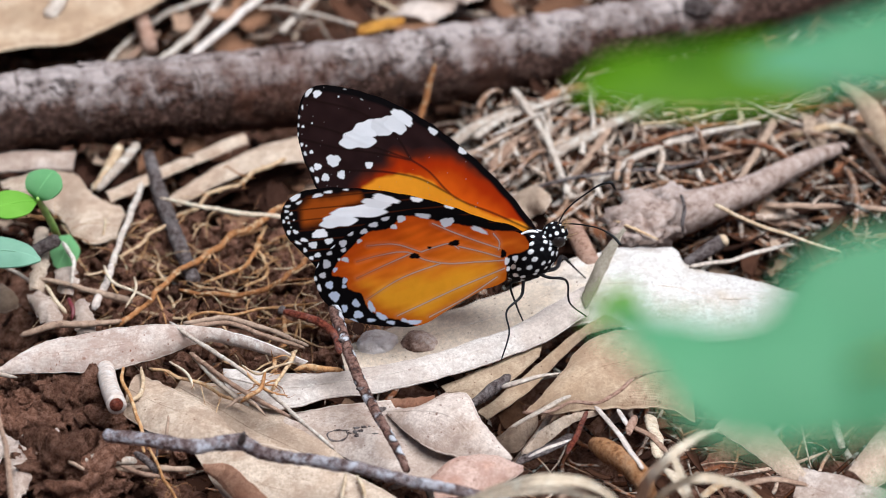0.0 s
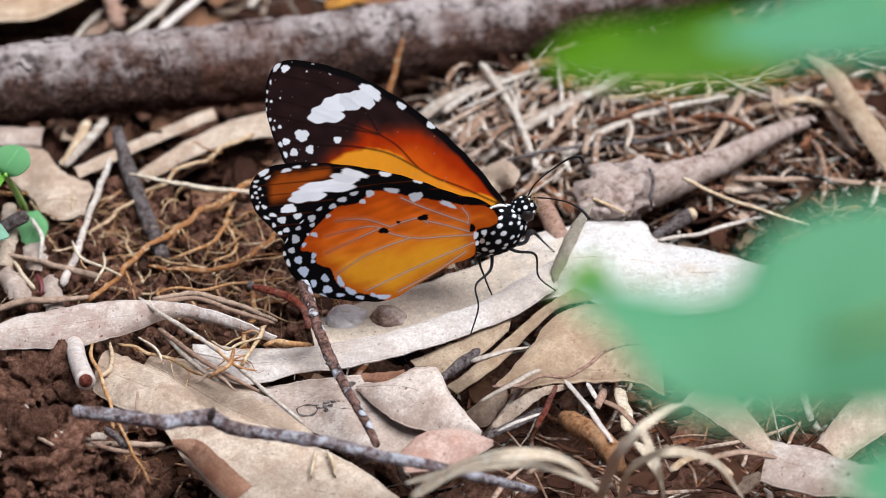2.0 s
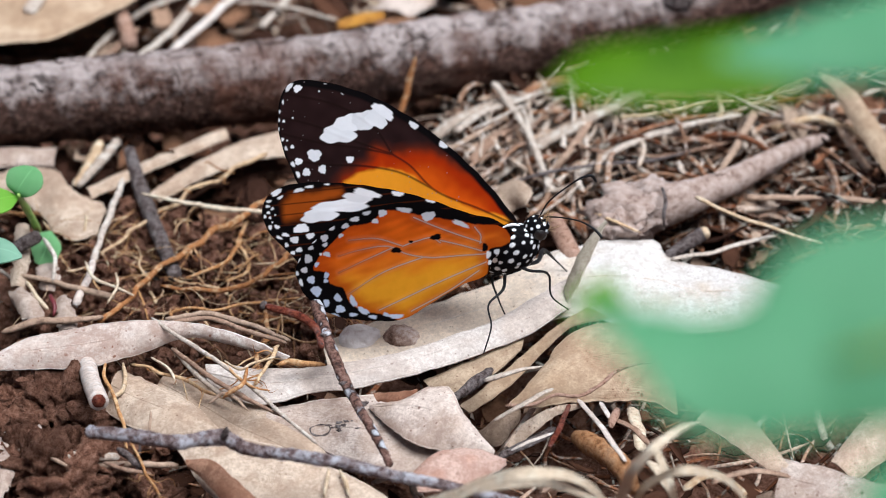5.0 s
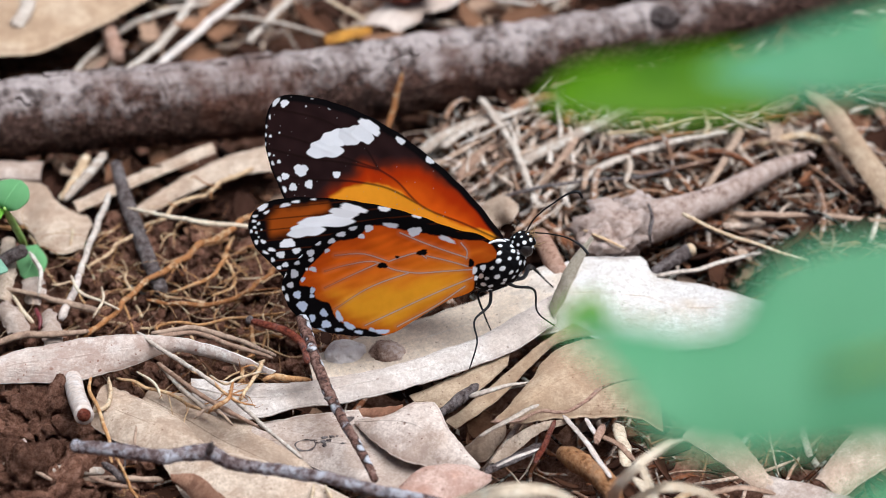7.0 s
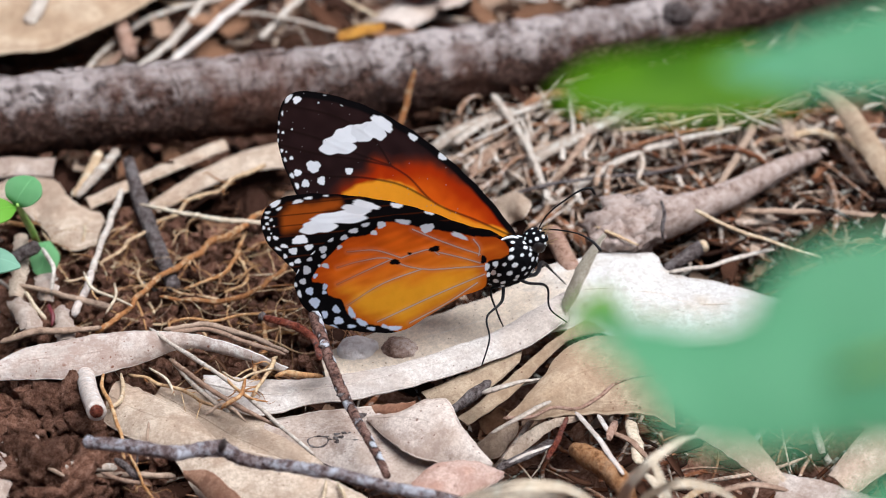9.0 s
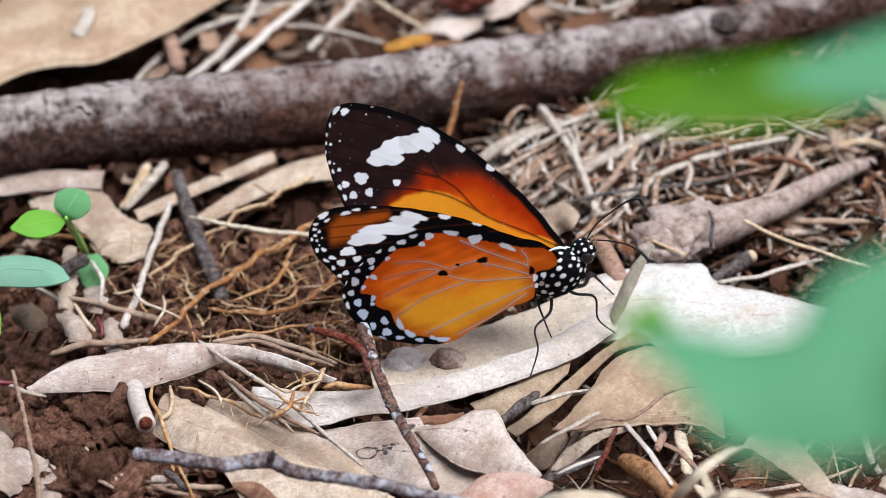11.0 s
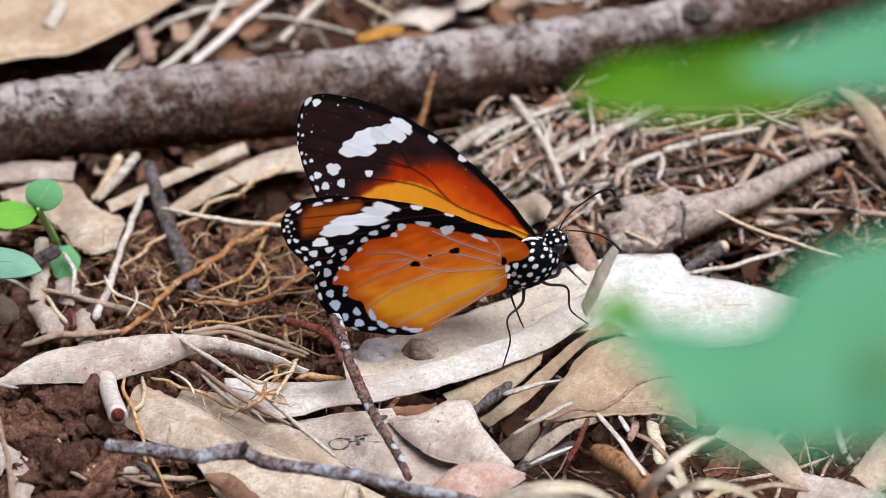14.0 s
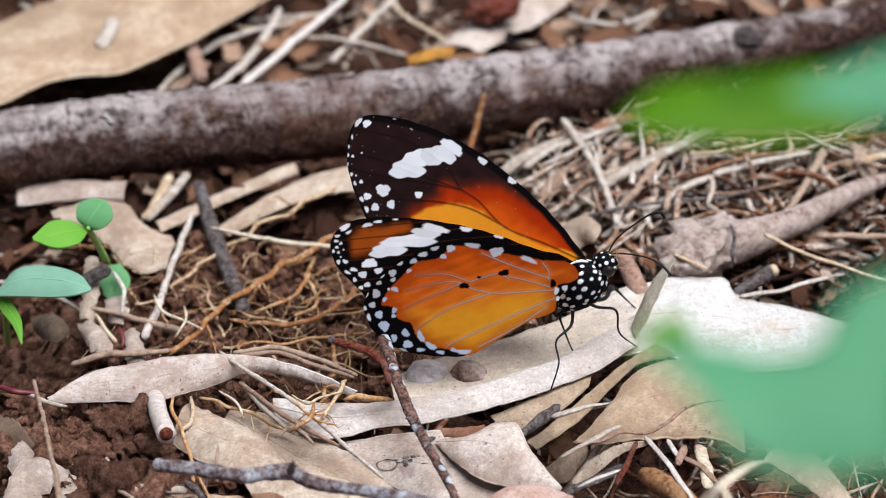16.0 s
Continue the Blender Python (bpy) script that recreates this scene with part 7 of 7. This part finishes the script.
def ellipsoid(name, centre, axis, long, wide, deep, dots, size, seed, material=None, parent=None):
    bm = bmesh.new()
    bmesh.ops.create_icosphere(bm, subdivisions=6, radius=1.0)
    v = np.array([p.co[:] for p in bm.verts])
    faces = [[p.index for p in f.verts] for f in bm.faces]
    bm.free()
    fuzz = np.array([noise.noise(Vector(q * 9.0)) for q in v])
    shape_v = v * (1 + 0.035 * fuzz)[:, None]
    x = Vector(axis).normalized()
    y = Vector((0, 0, 1)).cross(x).normalized()
    z = x.cross(y)
    turn = np.array([x[:], y[:], z[:]])
    where = (shape_v * (long, deep, wide)) @ turn + centre
    ob = link(name, where * MM, faces, material or BODY, parent or butterfly)
    if dots:
        coat(ob, white_dots(v, seed, dots, size, np.zeros(3), axis))
    return ob


def body_parts():
    a = np.asarray(AXIS)
    t, h = np.asarray(THORAX), np.asarray(HEAD)
    ellipsoid("thorax", t, AXIS, 5.0, 3.7, 2.7, 105, 0.088, 3)
    head = ellipsoid("head", h, AXIS, 1.95, 1.85, 1.6, 34, 0.14, 5)
    ellipsoid("eye", h + np.array([0.35, -1.05, -0.35]), AXIS, 1.05, 1.2, 0.8, 0, 0, 6, EYE_DARK, head)
    ellipsoid("eye", h + np.array([0.25, 1.15, 0.05]), AXIS, 1.05, 1.05, 0.75, 0, 0, 6, EYE_DARK, head)
    rng = np.random.default_rng(8)
    tuft, faces = [], []
    for k in range(46):
        s = h + a * 1.4 + rng.normal(0, 0.6, 3)
        e = s + a * rng.uniform(0.4, 1.3) + rng.normal(0, 0.45, 3)
        v, f = tube_shape([(*s, 0.05), (*((s + e) / 2), 0.05), (*e, 0.02)], seg=4, step=0.5, rough=0)
        faces += [[q + sum(len(w) for w in tuft) for q in face] for face in f]
        tuft.append(v)
    link("face_hair", np.concatenate(tuft), faces, HAIR, head, "tan hair tuft on the face")


def dotted(name, points, dots):
    v, f = tube_shape(points, seg=28, step=0.25, rough=0.02)
    ob = link(name, v, f, BODY, butterfly)
    w = wobble(v[:, :2] / MM, 1.4) > 0.35
    coat(ob, np.where(w[:, None], (0.7, 0.7, 0.7), (0.02, 0.018, 0.018)))
    return ob


def limb(name, points):
    """A thin jointed black limb."""
    return tube(name, points, CHITIN, butterfly, seg=10, step=0.25, rough=0.04)


butterfly = tagged(new("butterfly"), "orange butterfly with black white-spotted wing borders standing on a leaf", "butterfly")
wing("forewing", [(0.27, -0.08), (-2.44, 3.52), (-6.14, 7.6), (-10.23, 11.27), (-15.12, 15), (-20.01, 17.68), (-24.9, 19.46), (-28.97, 20.27), (-31.82, 20.19), (-33.21, 19.14), (-33.96, 17.19), (-34.22, 14.36), (-33.75, 11.11), (-32.7, 8.26), (-31.33, 5.4), (-24.96, 2.13), (-15.13, 0.09), (-5.3, -1.06), (-0.38, -1.22)],
    0.9928, (0, 0.4695, 0.8829), (0, -0.8829, 0.4695), 1.0, 0.0,
    upper_forewing([(-24.46, 5.81), (-22.33, 7.28), (-20.61, 8.09), (-19.7, 9.8), (-18.23, 9.07), (-16.35, 9.31), (-13.9, 9.48), (-11.45, 8.99), (-7.93, 6.71), (-3.75, 3.93), (-0.38, -0.08), (0.45, -2.37), (-11.85, -2.37), (-26.61, 0.09)], [(-24.95, 5.81), (-20.85, 7.52), (-16.36, 7.28), (-11.86, 4.58), (-6.12, 1.72), (0.03, -0.73), (-0.37, -3.19), (-26.61, -0.73)], [[(-0.22, -0.57), (-5.3, 1.72), (-11.86, 4.58), (-15.54, 8.26), (-17.74, 9.64)], [(-11.86, 4.58), (-16.77, 7.03), (-20.85, 7.85), (-28.21, 8.26), (-33.52, 9.07)], [(-17.74, 9.64), (-23.3, 10.7), (-28.19, 11.35), (-33.9, 12.73)], [(-17.74, 9.64), (-24.11, 11.92), (-28.18, 13.54), (-34.05, 15.17)], [(-17.74, 9.64), (-20.02, 13.14), (-24.91, 16.38), (-32.64, 18.41)]],
        [(-25.5, 12.6, 2.5, 1.35, -3), (-24.0, 14.2, 2.0, 1.2, -8), (-21.6, 14.6, 1.9, 1.35, -15), (-20.0, 14.75, 1.6, 1.2, 35), (-19.0, 15.8, 1.8, 0.72, 35), (-14.64, 13.79, 0.77, 0.42, 35), (-10.39, 10.94, 0.7, 0.42, 33), (-31.34, 19.14, 0.63, 0.49, -30), (-32.56, 19.38, 0.77, 0.35, -55), (-29.02, 9.56, 0.99, 0.84, 10), (-31.31, 8.66, 0.56, 0.49, 0), (-30.18, 7.11, 0.56, 0.56, 0), (-27.88, 7.52, 0.56, 0.63, 0), (-23.87, 8.91, 0.56, 0.49, 0)],
        [(-32.2, 10.78, 0.28, 0.28, 0), (-33.47, 17.19, 0.14, 0.35, 0), (-33.96, 15.82, 0.14, 0.28, 0), (-34.05, 14.6, 0.14, 0.28, 0), (-33.4, 14.44, 0.21, 0.21, 0), (-34.14, 13.3, 0.14, 0.28, 0), (-33.58, 11.84, 0.21, 0.28, 0), (-32.93, 11.67, 0.14, 0.14, 0), (-33.1, 10.54, 0.21, 0.35, -20), (-32.13, 8.26, 0.28, 0.42, -30), (-31.4, 6.79, 0.28, 0.49, -20), (-28.24, 18.73, 0.14, 0.14, 0), (-32.09, 14.92, 0.14, 0.14, 0), (-24.9, 18.33, 0.21, 0.07, 30), (-27.34, 19.79, 0.21, 0.07, 10)]),
    [[(-0.22, -0.57), (-5.3, 1.72), (-11.86, 4.58), (-15.54, 8.26), (-17.74, 9.64)], [(-11.86, 4.58), (-16.77, 7.03), (-20.85, 7.85), (-28.21, 8.26), (-33.52, 9.07)], [(-17.74, 9.64), (-23.3, 10.7), (-28.19, 11.35), (-33.9, 12.73)], [(-17.74, 9.64), (-24.11, 11.92), (-28.18, 13.54), (-34.05, 15.17)], [(-17.74, 9.64), (-20.02, 13.14), (-24.91, 16.38), (-32.64, 18.41)]], 0.4, "upright forewing, orange with black tip and white band")
wing("forewing", [(-0.06, -0.02), (-2.53, 1.77), (-7, 2.98), (-11.87, 4.76), (-16.72, 6.13), (-21.57, 7.01), (-26.41, 7.42), (-30.45, 7.42), (-33.69, 6.77), (-35.66, 5.41), (-36.45, 3.23), (-35.93, 1.04), (-34.35, -1.08), (-32.67, -2.63), (-31.08, -4.52), (-24.12, -4.52), (-11.86, -2.47), (-2.08, -1.24)],
    0.9226, (0, 0.2079, 0.9781), (0, -0.9781, 0.2079), -2.4, 0.0,
    under_forewing([(-33.91, 4.28), (-32.5, 5.89), (-28.85, 6.37), (-24.81, 6.53), (-24.41, 5.89), (-27.26, 4.28), (-28.51, 2.66), (-30.95, 2.17), (-33.39, 1.85)],
        [(-28.2, 2.8, 2.6, 1.0, -8), (-24.9, 4.15, 4.0, 0.9, -4), (-22.6, 5.3, 2.2, 0.65, 2), (-21.4, 5.95, 2.0, 0.5, 12), (-30.89, 0.88, 1.13, 0.63, -8), (-31.9, -0.75, 0.63, 0.49, 0), (-29.61, -0.18, 0.63, 0.42, -15), (-33.19, -0.02, 0.56, 0.28, 10), (-31.28, -2.22, 0.49, 0.35, -10), (-34.38, 1.12, 0.42, 0.28, 25), (-34.35, 6.05, 0.84, 0.42, -28), (-31.11, 6.37, 0.77, 0.28, -12), (-29.57, 6.85, 0.63, 0.21, -5), (-16.97, 5.81, 0.91, 0.35, 8)],
        [(-12.28, 4.84, 0.7, 0.35, 14), (-27.06, 7.18, 0.42, 0.14, 0), (-35.44, 4.76, 0.42, 0.21, -10), (-35.62, 4.04, 0.35, 0.21, 0), (-35.56, 3.15, 0.28, 0.21, 0), (-34.97, 3.71, 0.28, 0.21, -40), (-33.8, 5.33, 0.49, 0.21, -30), (-36.06, 2.58, 0.21, 0.28, 0), (-35.33, 2.42, 0.21, 0.21, 0), (-35.36, 1.04, 0.28, 0.35, 0), (-34.09, -0.43, 0.49, 0.21, 25), (-33.06, -1.49, 0.28, 0.35, -20), (-32.18, -2.63, 0.35, 0.28, 0), (-35.02, 1.77, 0.14, 0.14, 0), (-34.59, 2.82, 0.14, 0.14, 0)]),
    [[(-0.47, -0.26), (-6.99, 1.85), (-15.11, 3.23), (-20.78, 4.28), (-28.07, 4.28), (-33.75, 4.28)], [(-20.78, 4.28), (-28.09, 3.23), (-34.6, 2.42)], [(-16.73, 3.63), (-24.05, 2.01), (-31.39, 0.39)]], 0.3, "folded forewing underside, brown tip with white band", WING_FOLDED)
wing("hindwing", [(-0.67, 0.74), (-1.13, -1.54), (-3.31, -3.34), (-3.86, -5.15), (-7.77, -7.04), (-11.85, -9.44), (-16.62, -12.1), (-20.9, -12.27), (-25.01, -11.77), (-27.87, -10.77), (-29.9, -9.19), (-31.25, -7.21), (-31.79, -5.15), (-31.17, -3.01), (-29.34, -0.89), (-26.47, 1.38), (-24.02, 2.76), (-20.77, 4.13), (-16.72, 4.78), (-12.68, 4.38), (-7.82, 3.16), (-3.77, 1.95)],
    0.9226, (0, 0.2079, 0.9781), (0, -0.9781, 0.2079), -2.4, 0.9,
    under_hindwing([(-0.49, -0.73), (-1.7, -1.38), (-3.73, -1.87), (-4.18, -5.56), (-7.76, -7.78), (-11.85, -10.1), (-16.38, -12.27), (-19.25, -11.35), (-22.12, -10.77), (-24.32, -9.11), (-24.95, -7.45), (-26.99, -6.63), (-27.21, -5.23), (-29.17, -4.82), (-27.74, -2.12), (-26.5, -0.89), (-24.03, 1.38), (-20.78, 2.19), (-19.15, 3.57), (-14.3, 3.16), (-9.44, 2.36), (-5.38, 1.71), (-1.73, 1.22)],
        [(-25.47, 3.16, 0.07, 0.07, 0), (-23.13, 2.52, 0.7, 0.35, -10), (-21.42, 3.41, 0.63, 0.28, -15), (-19.16, 3.41, 0.63, 0.49, -15), (-20.22, 2.28, 0.49, 0.35, 0), (-16, 3.81, 1.13, 0.35, 8), (-12.6, 2.92, 0.99, 0.63, -12), (-7.98, 1.79, 1.27, 0.35, 22), (-24.52, 1.55, 0.56, 0.35, -20), (-26.47, 1.22, 0.49, 0.28, -20), (-27.55, -0.16, 0.56, 0.49, -30), (-25.19, 0.17, 0.42, 0.28, -30), (-29.52, -1.63, 0.42, 0.28, -20), (-27.48, -1.14, 0.42, 0.28, -30), (-29.95, -3.18, 0.56, 0.63, 0), (-27.26, -2.52, 0.56, 0.35, 15), (-30.55, -4.82, 0.49, 0.42, -10)],
        [(-28.75, -4, 0.42, 0.28, -50), (-29.6, -6.22, 0.56, 0.56, 0), (-27.38, -5.56, 0.35, 0.49, 20), (-27.48, -6.38, 0.35, 0.28, 0), (-28.89, -7.87, 0.77, 0.7, 40), (-25.79, -8.86, 0.49, 0.63, -40), (-27.44, -9.61, 0.42, 0.56, -10), (-25.48, -10.52, 0.7, 0.56, 0), (-23.58, -9.36, 0.42, 0.91, -25), (-22.12, -10.77, 0.91, 0.42, 30), (-23.61, -11.35, 0.63, 0.28, 0), (-26.24, -11.44, 0.7, 0.28, 15), (-20.73, -11.69, 0.63, 0.28, 8), (-17.36, -11.6, 1.06, 0.35, 0), (-18.76, -11.35, 0.56, 0.28, 20), (-28.03, -10.19, 0.28, 0.21, 0), (-25.01, -12.02, 0.42, 0.14, 5)],
        [(-31.63, -5.31, 0.28, 0.35, 0), (-31.08, -6.63, 0.28, 0.56, -15), (-31.42, -3.34, 0.28, 0.49, 25), (-32.22, -2.36, 0.42, 0.28, 30), (-32.3, -2.44, 0.35, 0.21, 20), (-2.75, -2.28, 0.42, 0.42, 0), (-3.96, -2.69, 0.35, 0.56, 10), (-3.71, -3.83, 0.35, 0.35, 0), (-3.29, -4.98, 0.35, 0.56, 0), (-28.15, -2.52, 0.21, 0.21, 0), (-29.1, -0.65, 0.42, 0.21, -30)],
        [(-17.24, -1.95, 0.77, 0.42, 0), (-11.54, -0.08, 0.84, 0.42, -10), (-15.12, -0.73, 0.35, 0.21, 0), (-4.46, -1.63, 0.42, 0.63, 0), (-6.36, 2.03, 0.84, 0.28, 15)], [[(-3.72, -2.52), (-7.79, -2.77), (-13.49, -2.93), (-16.34, -2.28), (-17.72, -1.54), (-22.44, -1.87), (-25.55, -2.77)], [(-13.49, -3.01), (-19.21, -5.15), (-24.31, -8.36)], [(-4.28, -3.75), (-10.63, -6.38), (-15.95, -8.86), (-19.82, -10.69)], [(-5.33, -4.98), (-9.81, -7.95), (-15.14, -10.85)], [(-4.96, -0.89), (-8.62, 0.33), (-11.87, 1.55), (-14.71, 2.76)], [(-16.5, -1.3), (-19.99, -0.24), (-24.06, -0.48)], [(-5.2, -1.05), (-5.04, -0.08), (-5.95, 1.3)], [(-17.72, -1.54), (-20.83, -2.93), (-25.58, -5.15)], [(-16.34, -1.38), (-14.3, -0.65), (-11.87, -0.24), (-10.89, -0.89)], [(-4.95, -2.12), (-7.8, -1.3), (-10.89, -0.57)]]),
    [[(-3.72, -2.52), (-7.79, -2.77), (-13.49, -2.93), (-16.34, -2.28), (-17.72, -1.54), (-22.44, -1.87), (-25.55, -2.77)], [(-13.49, -3.01), (-19.21, -5.15), (-24.31, -8.36)], [(-4.28, -3.75), (-10.63, -6.38), (-15.95, -8.86), (-19.82, -10.69)], [(-5.33, -4.98), (-9.81, -7.95), (-15.14, -10.85)], [(-4.96, -0.89), (-8.62, 0.33), (-11.87, 1.55), (-14.71, 2.76)], [(-16.5, -1.3), (-19.99, -0.24), (-24.06, -0.48)], [(-5.2, -1.05), (-5.04, -0.08), (-5.95, 1.3)], [(-17.72, -1.54), (-20.83, -2.93), (-25.58, -5.15)], [(-16.34, -1.38), (-14.3, -0.65), (-11.87, -0.24), (-10.89, -0.89)], [(-4.95, -2.12), (-7.8, -1.3), (-10.89, -0.57)]], 0.3, "hindwing underside, orange with white-spotted black border", WING_OPEN)
wing("hindwing", [(-0.27, 0.36), (-1.04, -0.93), (-2.67, -1.58), (-3.39, -2.56), (-6.02, -2.92), (-8.86, -3.54), (-12.15, -4.18), (-14.61, -3.41), (-16.82, -2.27), (-18.21, -1.08), (-19.01, 0.3), (-19.33, 1.78), (-19.17, 3.14), (-18.35, 4.31), (-16.84, 5.23), (-14.71, 6.03), (-13.02, 6.37), (-10.88, 6.54), (-8.45, 6.1), (-6.25, 5.03), (-3.78, 3.3), (-1.75, 1.74)],
    0.9928, (0, 0.4695, 0.8829), (0, -0.8829, 0.4695), 1.0, -1.6,
    under_hindwing([(-0.5, -0.56), (-1.33, -0.71), (-2.58, -0.6), (-3.66, -2.75), (-6.18, -3.37), (-9.01, -3.94), (-12.05, -4.34), (-13.47, -3.19), (-14.96, -2.25), (-15.84, -0.79), (-15.83, 0.34), (-16.79, 1.26), (-16.61, 2.16), (-17.62, 2.81), (-16.21, 4.16), (-15.24, 4.65), (-13.34, 5.53), (-11.32, 5.36), (-10.09, 5.86), (-7.44, 4.63), (-4.87, 3.14), (-2.72, 1.92), (-0.77, 0.88)], [], [], [], [], []),
    [], 1.0, "hindwing folded behind the other wings")
THORAX, HEAD, AXIS = (12.34, -27.27, 17.99), (16.21, -27.27, 21.79), (0.709, -0.103, 0.698)
body_parts()
dotted("abdomen", [(10.93, -26.06, 16.59, 1.5), (5.36, -23.11, 14.76, 1.7), (0.5, -22.27, 12.63, 0.7)], 40)
limb("leg", [(11.71, -28.77, 14.61, 0.27), (11.55, -29.77, 12.89, 0.23), (9.37, -32.27, 11.86, 0.16), (9.53, -37.21, 11.14, 0.13), (8.42, -38.21, 7.1, 0.09)])
limb("leg", [(12.13, -26.27, 12.71, 0.22), (10.03, -27.27, 13.12, 0.19), (10.88, -28.62, 9.7, 0.14), (12.09, -28.62, 6.4, 0.1)])
limb("leg", [(13.66, -28.77, 16.02, 0.27), (14.86, -29.77, 16.03, 0.24), (18.21, -27.69, 13.43, 0.18), (18.49, -28.69, 10.78, 0.14), (21.22, -28.69, 7.9, 0.1)])
limb("leg", [(14.63, -25.27, 13.73, 0.3), (16.38, -23.27, 12.72, 0.32), (18.55, -16.32, 9.56, 0.27), (19.69, -16.32, 8.2, 0.16), (21.72, -16.32, 5.89, 0.11)])
limb("antenna", [(16.68, -28.27, 24.56, 0.11), (17.66, -28.77, 26.97, 0.11), (20.38, -29.27, 30.13, 0.12), (22.82, -29.27, 31.87, 0.18), (23.78, -29.27, 32.06, 0.22), (24.54, -29.27, 30.9, 0.18)])
limb("antenna", [(17.17, -26.77, 23.33, 0.11), (20.21, -29.27, 24.75, 0.11), (22.86, -31.27, 25.25, 0.13), (24.45, -32.27, 24.66, 0.2), (25.39, -33.27, 23.98, 0.22)])
tube("tegula", [(11.12, -30.17, 23.7, 0.12), (12, -30.17, 24.14, 0.2), (12.97, -30.17, 24.29, 0.2), (13.71, -30.17, 24.09, 0.1)], WHITE_SCALE, butterfly, "white-scaled wing base", seg=8, step=0.2, rough=0.05)


def motions():
    walk(cam, [(t, pose(*EYE, 90 - TILT + pitch, roll, yaw)) for t, yaw, pitch, roll in ROWS])


motions()
